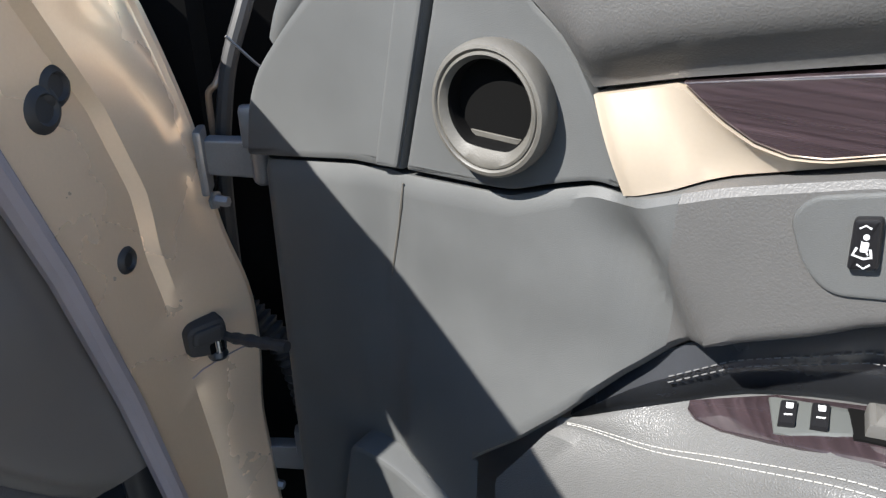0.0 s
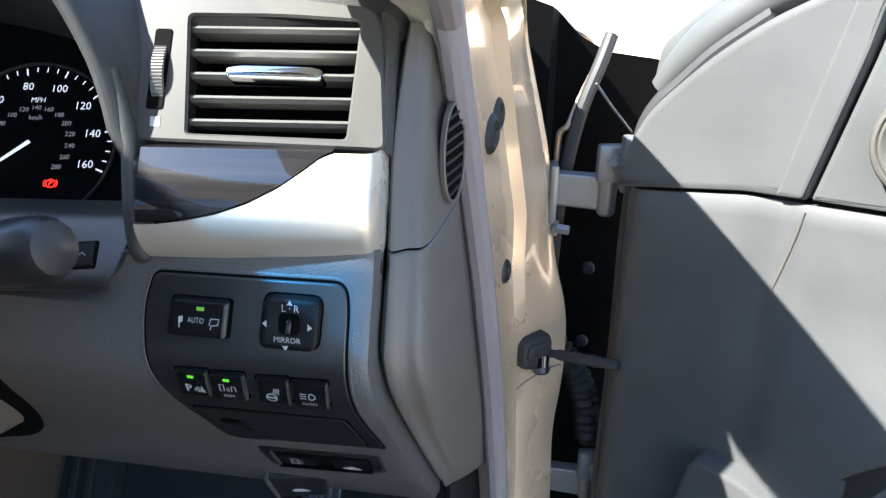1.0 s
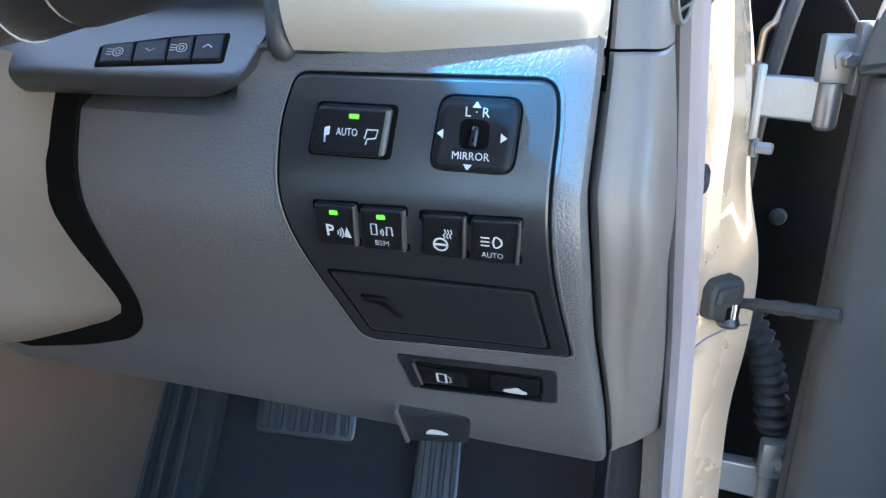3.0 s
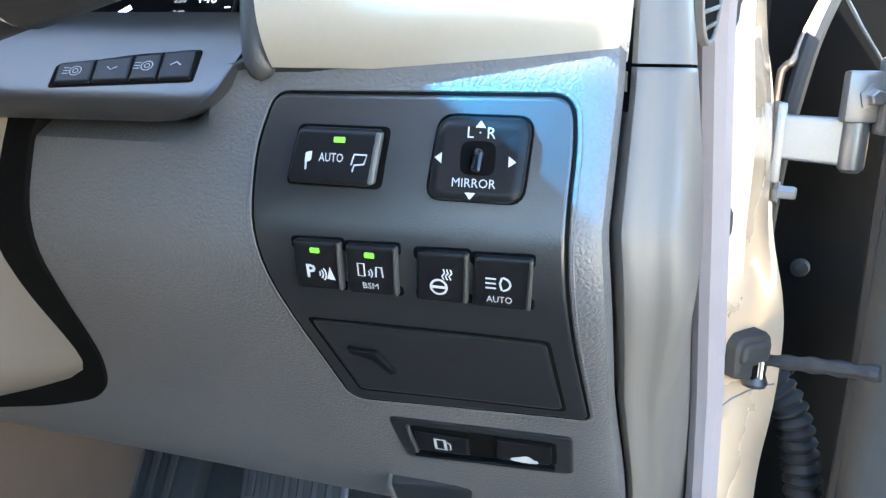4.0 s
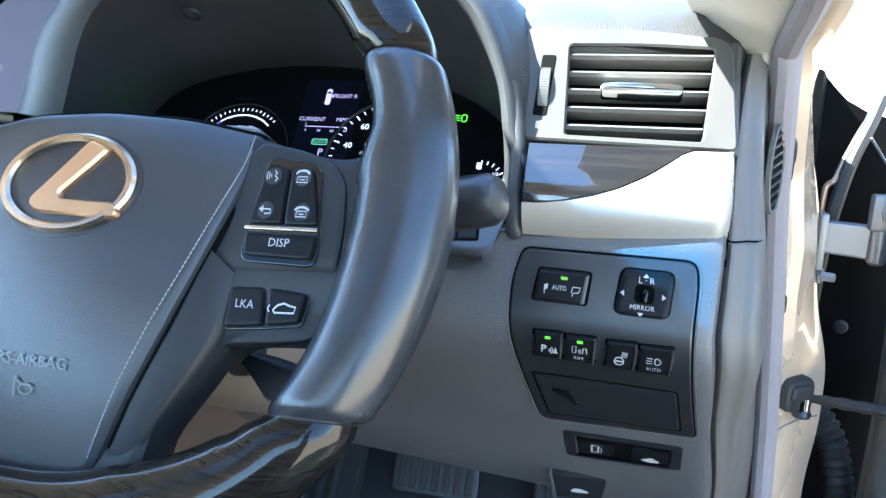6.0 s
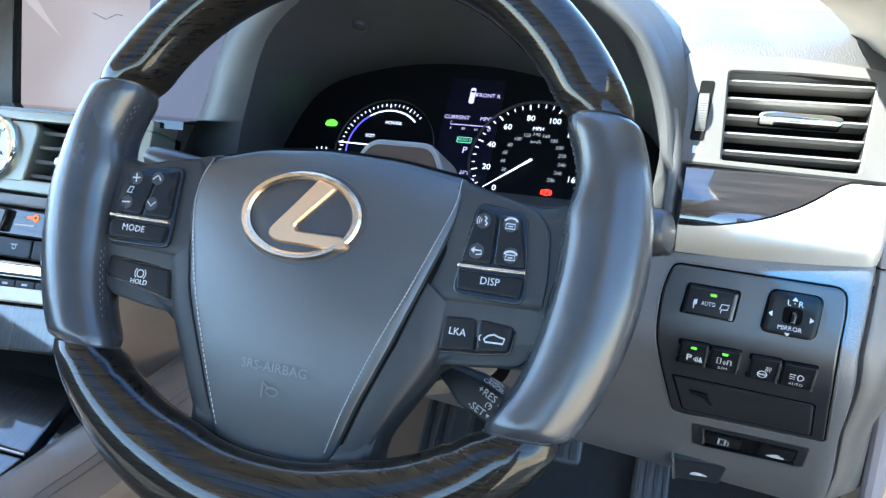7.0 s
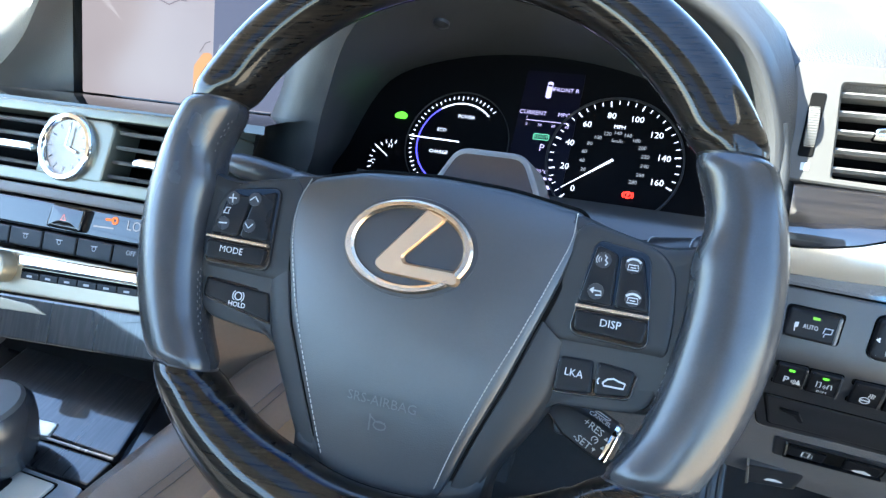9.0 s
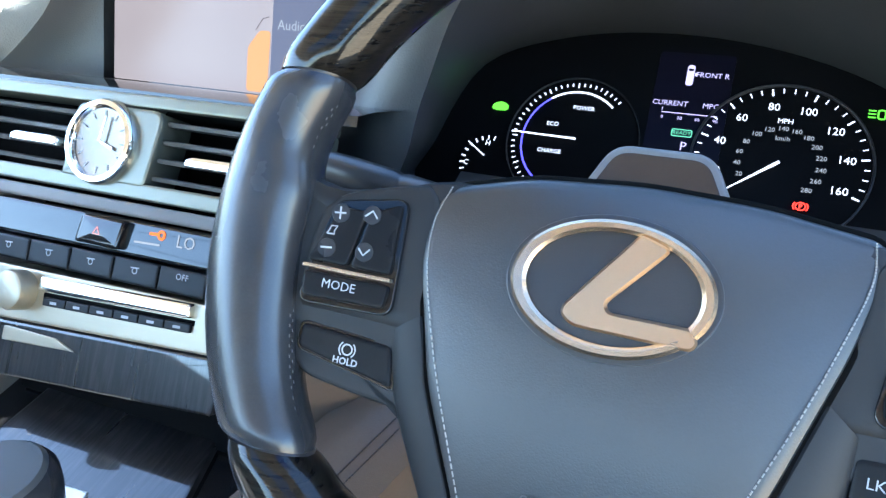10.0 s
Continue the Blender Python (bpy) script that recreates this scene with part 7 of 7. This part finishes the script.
flat("bar_lamp", line_bm([(0.028, -0.0655), (0.052, -0.0645)], 0.0015, ST, -0.0016), LITGREY, audio)
for i in range(9):
    x0 = -0.195 + i * 0.0425
    k = part("climate_button", slab_bm(rounded([(x0, -0.100 + i * 0.0007), (x0 + 0.0415, -0.0994 + i * 0.0007), (x0 + 0.0415, -0.0815 + i * 0.0007), (x0, -0.082 + i * 0.0007)], 0.0015, 3), ST, -0.02, 0.003, 0.0015), SWITCH, audio)
    cxk = x0 + 0.021
    bmk = line_bm([(cxk - 0.004, -0.0875 + i * 0.0007), (cxk + 0.004, -0.0870 + i * 0.0007)], 0.0008, ST, 0.0034)
    line_bm(arc(cxk, -0.0895 + i * 0.0007, 0.0022, 0, 360, 8), 0.0007, ST, 0.0034, bmk)
    if i == 6:
        bmk.clear()
        text_bm("OFF", ST, cxk, -0.0875 + i * 0.0007, 0.0065, d=0.0034, bm=bmk)
    flat("print", bmk, DIMMARK, k)
CWOOD = material("black_lacquered_wood", (0.006, 0.006, 0.007), 0.3, coat=1.0, spec=0.2, wood=((0.030, 0.028, 0.028), 16, "X"), stretch=(5, 0.4, 0.4), vary_size=30)
FACE = material("champagne_brushed_face", (0.33, 0.285, 0.205), 0.36, 0.6, grain=0.1, grain_size=300, stretch=(0.05, 1, 1), vary=0.08)
part("face_plate", slab_bm(rounded([(-0.10, -0.146), (0.13, -0.131), (0.135, -0.097), (-0.10, -0.1035)], 0.003, 3), ST, -0.03, 0.002, 0.0015, rings=2), FACE, audio, "champagne brushed audio face plate")
part("disc_slot", slab_bm(rounded([(-0.046, -0.1165), (0.096, -0.1095), (0.096, -0.099), (-0.046, -0.1055)], 0.003, 4), ST, 0.0, 0.0075, 0.002), CHROME, audio, "bright bar over the disc slot")
part("slot_shadow", slab_bm(rounded([(-0.044, -0.1225), (0.098, -0.1145), (0.098, -0.1105), (-0.044, -0.1175)], 0.001, 2), ST, 0.001, 0.0026, 0.0003), DARK, audio)
for i in range(6):
    x0 = -0.042 + i * 0.0232
    k = part("audio_key", slab_bm(rounded([(x0, -0.1275 + 0.0013 * i), (x0 + 0.0225, -0.1262 + 0.0013 * i), (x0 + 0.0225, -0.1195 + 0.0013 * i), (x0, -0.1208 + 0.0013 * i)], 0.001, 2), ST, 0.001, 0.0045, 0.0008), SWITCH, audio)
    flat("print", line_bm([(x0 + 0.008, -0.124 + 0.0013 * i), (x0 + 0.0145, -0.1236 + 0.0013 * i)], 0.002, ST, 0.0048), DIMMARK, k)
part("volume_knob", lathe_bm([(0.0155, 0), (0.0155, 0.012), (0.0145, 0.0145), (0.012, 0.0155), (0, 0.015)], ST(-0.066, -0.120, 0.002), cn, 36), FACE, audio, "turned champagne volume knob")
part("lower_gloss", slab_bm(rounded([(-0.095, -0.192), (0.12, -0.174), (0.13, -0.133), (-0.095, -0.148)], 0.003, 3), ST, -0.03, -0.004, 0.002, rings=2), CWOOD, audio, "lacquered striped wood lower panel")
part("pale_strip", slab_bm(rounded([(-0.085, -0.163), (-0.01, -0.157), (-0.03, -0.151), (-0.085, -0.1515)], 0.002, 3), ST, -0.005, -0.0025, 0.0006), FACE, audio)
part("stack_side", loft_bm([[ST(-0.105 - 0.012 * (1 if i > 0 else 0), 0.0 - 0.02 * i, -0.002 - 0.05 * k) for k in range(4)] for i in range(2, 12)]), BEIGE, fascia)
part("backing", slab_bm(rounded([(-0.31, -0.05), (-0.105, -0.05), (-0.105, -0.21), (0.12, -0.21), (0.13, 0.045), (-0.31, 0.045)], 0.004, 3), ST, -0.08, -0.046, 0.0, rings=1), DARK, fascia)

# navigation screen in the dash above
SN = lean(0.0, 0.312, 0.95, 11.5)
nav = thing("navigation_screen", (-0.4, 0.27, 0.93), "wide recessed navigation screen showing a pale map", "screen")
SCREEN = bpy.data.materials.new("screen_map")
SCREEN.use_nodes = True
n_, l_ = SCREEN.node_tree.nodes, SCREEN.node_tree.links
bs = n_["Principled BSDF"]
tcx = n_.new("ShaderNodeTexCoord")
nz = n_.new("ShaderNodeTexNoise")
nz.inputs["Scale"].default_value = 9
l_.new(tcx.outputs["Object"], nz.inputs["Vector"])
rp = n_.new("ShaderNodeValToRGB")
rp.color_ramp.elements[0].color = (0.42, 0.35, 0.37, 1)
rp.color_ramp.elements[1].color = (0.55, 0.47, 0.48, 1)
l_.new(nz.outputs["Fac"], rp.inputs[0])
l_.new(rp.outputs[0], bs.inputs["Emission Color"])
bs.inputs["Emission Strength"].default_value = 0.055
bs.inputs["Base Color"].default_value = (0.012, 0.012, 0.014, 1)
bs.inputs["Roughness"].default_value = 0.3
bs.inputs["Specular IOR Level"].default_value = 0.2
part("surround", slab_bm(rounded([(-0.66, -0.030), (-0.235, -0.030), (-0.235, 0.125), (-0.66, 0.125)], 0.004, 4), SN, -0.03, -0.004, 0.002, rings=2), GLOSS, nav)
part("glass", slab_bm(box2(-0.4165, 0.047, 0.345, 0.146, 0.002), SN, -0.006, -0.0025, 0.0004, rings=2), SCREEN, nav)
MENU = material("blue_grey_menu", (0.10, 0.11, 0.17), emit=0.16)
flat("menu", fill_bm(box2(-0.3185, 0.047, 0.145, 0.144, 0.001), SN, -0.0018), MENU, nav)
# Orange reflection at the screen's foot, put in as a glowing patch.
ORANGEGLINT = material("orange_reflection_glow", (0.75, 0.36, 0.16), emit=0.12)
flat("map_patch", fill_bm(rounded([(-0.418, -0.024), (-0.394, -0.024), (-0.3925, 0.034), (-0.405, 0.034), (-0.418, 0.018)], 0.004), SN, -0.0018), ORANGEGLINT, nav)
MAPLINE = material("map_grey", (0.33, 0.28, 0.34), emit=0.06)
g = line_bm([(-0.475, 0.092), (-0.455, 0.085), (-0.440, 0.091), (-0.43, 0.09)], 0.0012, SN, -0.0018)
flat("map_line", g, MAPLINE, nav)
flat("map_line", line_bm([(-0.41, 0.034), (-0.402, 0.045), (-0.395, 0.047)], 0.001, SN, -0.0018), MAPLINE, nav)
text("menu_title", "Audio", SN, -0.385, 0.040, 0.013, LITGREY, nav, d=-0.0014, align="LEFT")
hoodrows = [[(x, y, z) for x in (-0.60, -0.5, -0.4, -0.3, -0.22)] for y, z in ((0.245, 1.082), (0.238, 1.090), (0.26, 1.097), (0.40, 1.09), (0.7, 1.06))]
part("hood", loft_bm(hoodrows), PANEL, nav, "grained hood over the screen")
thick(nav.children[-1], 0.01)
LEDGE = ((0.309, 0.921), (0.290, 0.9255), (0.26, 0.934), (0.21, 0.946), (0.17, 0.953), (0.142, 0.955), (0.14, 0.948))
part("ledge", loft_bm([[(x, y, z) for x in (-0.622, -0.5, -0.4, -0.3, -0.2)] for y, z in LEDGE]), GLOSS, nav, "gloss ledge below the screen")

# passenger side of the dashboard, with the cheek that runs in to the screen
pdash = thing("passenger_dashboard", (-0.8, 0.3, 0.75), "padded passenger side of the dashboard, sunlight put into its colour", "dashboard", kind="structure")
prof = ((0.27, 0.70), (0.22, 0.78), (0.165, 0.87), (0.150, 0.915), (0.165, 0.945), (0.21, 0.985), (0.26, 1.04), (0.33, 1.065), (0.55, 1.07), (0.9, 1.03))
part("pad", loft_bm([[(x, y + 0.12 * max(0, -0.85 - x), z) for y, z in prof] for x in (-0.672, -0.70, -0.80, -0.95, -1.12)]), SUNLITTRIM, pdash, "grained pad")
SEAM = smooth_line([(-0.6677, 0.225, 0.9315), (-0.6327, 0.232, 0.958), (-0.6044, 0.240, 0.984), (-0.5858, 0.245, 1.006), (-0.566, 0.252, 1.038), (-0.55, 0.27, 1.075)], 5)
crows2 = []
for p in SEAM:
    f = (p.z - 0.9315) / 0.1435
    q = Vector((-0.605, 0.310 + 0.029 * f, 0.922 + 0.145 * f))
    crows2.append([p.lerp(q, k / 10) + Vector((-0.012, 0.012, 0)) * math.sin(math.pi * k / 10) for k in range(11)])
part("cheek", loft_bm(crows2), SUNLITTRIM, pdash, "grained cheek beside the screen, paled as if sunlit")
fill = []
for p in SEAM:
    q = Vector((-0.672, curve_at([v[1] for v in prof[:8]], [v[0] for v in prof[:8]], p.z), p.z))
    fill.append([p + Vector((0.0, 0.0012, 0.0012)), p + Vector((-0.004, -0.002, 0.003)), p.lerp(q, 0.4) + Vector((0, -0.006, 0.006)), p.lerp(q, 0.75) + Vector((0, -0.003, 0.004)), q])
part("pad_shoulder", loft_bm(fill), SUNLITTRIM, pdash)
part("pad_foot", loft_bm([[(-0.60, 0.308, 0.9205), (-0.64, 0.24, 0.9300), (-0.672, 0.170, 0.944)], [(-0.50, 0.295, 0.921), (-0.60, 0.20, 0.9445), (-0.665, 0.145, 0.952)], [(-0.52, 0.30, 0.90), (-0.60, 0.21, 0.93), (-0.665, 0.15, 0.93)]]), SUNLITTRIM, pdash)

# ---------------------------------------------------------------- console between the seats
KN = plane((0, 0.05, 0.70), (1, 0, 0), (0, 0.97, 0.2425))
console = thing("centre_console", (-0.4, -0.1, 0.35), "centre console with glossy dark wood lids", "console")
part("deck", slab_bm(rounded([(-0.56, -0.7), (-0.24, -0.7), (-0.235, 0.10), (-0.56, 0.10)], 0.01, 3), KN, -0.1, -0.003, 0.004, rings=2), GLOSS, console)
part("wood_lid", slab_bm(rounded([(-0.47, -0.055), (-0.272, -0.057), (-0.292, 0.034), (-0.465, 0.030)], 0.006, 4), KN, -0.01, 0.004, 0.002, rings=3), CWOOD, console, "lacquered wood lid")
part("lid_strip", tube_bm([KN(-0.465, 0.0300, 0.0042), KN(-0.38, 0.0315, 0.0042), KN(-0.296, 0.0345, 0.0042)], 0.0020, 8), SATIN, console, "bright strip along the lid's hinge")
part("lid_strip", tube_bm([KN(-0.350, -0.0585, 0.0035), KN(-0.310, -0.0582, 0.0035), KN(-0.274, -0.0575, 0.0035)], 0.0012, 8), SATIN, console)
part("lid_button", slab_bm(rounded([(-0.374, -0.0625), (-0.347, -0.0585), (-0.350, -0.0430), (-0.388, -0.0460)], 0.0015, 3), KN, 0.0, 0.0062, 0.0012, rings=2), SATIN, console, "satin silver lid button")
part("wood_strip", slab_bm(rounded([(-0.50, -0.0870), (-0.2755, -0.0862), (-0.2725, -0.0605), (-0.50, -0.0640)], 0.003, 3), KN, -0.01, 0.0032, 0.0015, rings=2), CWOOD, console, "striped wood strip before the shifter")
SILVERPLATE = material("glossy_silver_plastic", (0.23, 0.245, 0.26), 0.22, 0.3, vary=0.06, spec=0.7)
part("shift_plate", slab_bm(rounded([(-0.50, -0.26), (-0.280, -0.26), (-0.2765, -0.0885), (-0.50, -0.0890)], 0.006, 4), KN, -0.01, 0.0028, 0.0015, rings=2), SILVERPLATE, console, "silver-grey plate round the shifter")
part("gate_recess", slab_bm(rounded([(-0.47, -0.172), (-0.309, -0.152), (-0.2990, -0.0925), (-0.47, -0.0925)], 0.004, 4), KN, 0.0, 0.0032, 0.0002, rings=2), DARK, console)
part("shift_gate", slab_bm(rounded([(-0.468, -0.170), (-0.311, -0.150), (-0.3010, -0.0945), (-0.468, -0.0945)], 0.004, 4), KN, 0.0, 0.0055, 0.0016, rings=2), SATIN, console, "bright satin shift gate")
part("gate_slot", slab_bm(rounded([(-0.455, -0.160), (-0.345, -0.152), (-0.338, -0.1020), (-0.455, -0.1020)], 0.006, 4), KN, 0.004, 0.0060, 0.0003, rings=2), DARK, console)
part("key_gap", slab_bm(rounded([(-0.2995, -0.1300), (-0.2775, -0.1250), (-0.2760, -0.0995), (-0.2970, -0.1085)], 0.002, 3), KN, 0.0, 0.0031, 0.0002, rings=2), DARK, console)
part("console_key", slab_bm(rounded([(-0.2983, -0.1287), (-0.2787, -0.1242), (-0.2772, -0.1012), (-0.2960, -0.1094)], 0.002, 3), KN, 0.0, 0.0042, 0.001, rings=2), SILVERPLATE, console, "small square silver key")
inn = [(-0.205, 0.15, 0.742), (-0.235, 0.07, 0.715), (-0.258, 0.0, 0.696), (-0.275, -0.09, 0.676), (-0.285, -0.35, 0.62)]
mid2 = [(-0.165, 0.15, 0.752), (-0.195, 0.07, 0.724), (-0.220, 0.0, 0.704), (-0.240, -0.09, 0.684), (-0.25, -0.35, 0.63)]
outr = [(-0.125, 0.16, 0.735), (-0.155, 0.07, 0.705), (-0.178, 0.0, 0.684), (-0.20, -0.09, 0.664), (-0.21, -0.35, 0.61)]
low2 = [(-0.115, 0.18, 0.60), (-0.15, 0.08, 0.56), (-0.17, 0.0, 0.52), (-0.195, -0.09, 0.50), (-0.205, -0.35, 0.45)]
bot2 = [(-0.13, 0.20, 0.30), (-0.16, 0.10, 0.30), (-0.18, 0.0, 0.30), (-0.2, -0.09, 0.30), (-0.21, -0.35, 0.30)]
strips = [smooth_line(l, 6) for l in (inn, mid2, outr, low2, bot2)]
SADDLE = material("brown_grey_leather", (0.115, 0.086, 0.068), 0.32, pebble=0.12, pebble_size=700, vary=0.15)
crows = []
for a, b, c, d, e in zip(*strips):
    crows.append([a + Vector((0, 0, -0.03)), a, a.lerp(b, 0.5) + Vector((0, 0, 0.006)), b, b.lerp(c, 0.5) + Vector((0, 0, 0.003)), c, c.lerp(d, 0.2), c.lerp(d, 0.6), d, e])
part("knee_pad", loft_bm(crows), SADDLE, console, "brown-grey stitched leather knee pad")
for f in (0.35, 0.52):
    sb = bmesh.new()
    ln = [b.lerp(c, f) + Vector((0, 0, 0.0038)) for b, c in zip(strips[1], strips[2])]
    ln = smooth_line(ln, 5)
    for p, q in zip(ln, ln[1:]):
        tube_bm([p, p.lerp(q, 0.6)], 0.0006, 5, sb)
    part("stitching", sb, BLACK, console)
part("tunnel_side", loft_bm([[(-0.13, 0.20, 0.30), (-0.12, 0.20, 0.75), (-0.20, 0.16, 0.80)], [(-0.14, 0.5, 0.30), (-0.13, 0.5, 0.75), (-0.20, 0.5, 0.80)], [(-0.14, 0.8, 0.30), (-0.13, 0.8, 0.75), (-0.2, 0.8, 0.8)]]), SADDLE, console)
cheek_line = smooth_line([(-0.268, 0.085, 0), (-0.245, 0.108, 0), (-0.205, 0.135, 0), (-0.165, 0.165, 0), (-0.12, 0.215, 0), (-0.10, 0.30, 0)], 5)
part("stack_cheek", loft_bm([[Vector((p.x + 0.012 * math.sin(math.pi * k / 8), p.y - 0.010 * math.sin(math.pi * k / 8), 0.70 + 0.165 * k / 8)) for k in range(9)] for p in cheek_line]), SADDLE, console, "brown leather side panel below the dash")
shifter = thing("gear_selector", KN(-0.357, -0.09), "leather gear selector with silver cap", "gear selector")
so = Vector((-0.362, -0.042, 0.682))
part("shaft", lathe_bm([(0.012, -0.03), (0.010, 0.0), (0.012, 0.02)], so, (0, -0.1, 1), 16), CHROME, shifter)
part("knob", lathe_bm([(0.012, 0.0), (0.026, 0.004), (0.034, 0.020), (0.038, 0.042), (0.0385, 0.056), (0.034, 0.064)], so, (0, -0.1, 1), 28), SMOOTH_LEATHER, shifter)
part("cap", lathe_bm([(0.034, 0.0635), (0.031, 0.067), (0.018, 0.0685), (0, 0.069)], so, (0, -0.1, 1), 28), BEZEL, shifter, "satin silver cap")

# ---------------------------------------------------------------- footwell
accel = thing("accelerator_pedal", (0.235, 0.56, 0.31), "black ribbed accelerator pedal", "pedal")
AP = plane((0.228, 0.575, 0.40), (1, 0.0, 0.0), (0, 0.55, 0.83))
part("pad", slab_bm(rounded([(-0.030, -0.10), (0.026, -0.10), (0.024, 0.09), (-0.026, 0.09)], 0.008, 4), AP, -0.012, 0.0, 0.003), BLACK, accel)
for i in range(4):
    x = -0.021 + i * 0.013
    part("rib", slab_bm(rounded([(x - 0.003, -0.094), (x + 0.003, -0.094), (x + 0.003, 0.084), (x - 0.003, 0.084)], 0.001, 2), AP, 0.0, 0.004, 0.0012), RUBBER, accel)
brake = thing("brake_pedal", (0.06, 0.6, 0.31), "metal and rubber brake pedal", "pedal")
BP = plane((0.055, 0.60, 0.415), (1, 0, 0), (0, 0.5, 0.87))
part("plate", slab_bm(box2(0, 0, 0.13, 0.062, 0.012), BP, -0.01, 0.0, 0.003), BLACK, brake)
for i in range(7):
    part("rubber_stud", slab_bm(box2(-0.051 + 0.017 * i, 0, 0.010, 0.046, 0.003), BP, 0.0, 0.004, 0.0015), RUBBER, brake)
part("arm", tube_bm(smooth_line([BP(0.01, 0.02, -0.01), (0.06, 0.66, 0.50), (0.05, 0.66, 0.70)], 5), 0.009, 8), BLACK, brake)
rest = thing("foot_rest", (-0.12, 0.58, 0.31), "carpeted foot rest with rubber ribs", "foot rest")
FR = plane((-0.118, 0.565, 0.37), (1, 0, 0), (0, 0.62, 0.78))
part("pad", slab_bm(box2(0, 0.02, 0.11, 0.22, 0.01), FR, -0.03, -0.003, 0.004), CARPET, rest)
for i in range(3):
    part("rib", slab_bm(box2(-0.022 + 0.022 * i, 0.02, 0.011, 0.20, 0.003), FR, -0.003, 0.004, 0.002), RUBBER, rest)
mat = thing("floor_mat", (0.08, 0.35, 0.305), "dark carpet floor mat with bound edge", "floor mat")
MT = plane((0.1, 0.32, 0.309), (1, 0, 0), (0, 1, 0))
ml = rounded([(-0.20, -0.5), (0.24, -0.5), (0.25, 0.1), (0.08, 0.19), (-0.13, 0.19), (-0.19, 0.1)], 0.04, 5)
part("carpet", slab_bm(ml, MT, 0.0, 0.008, 0.003, rings=2), CARPET, mat)
part("binding", tube_bm([MT(a, b, 0.006) for a, b in ml], 0.004, 6, closed=True), RUBBER, mat)
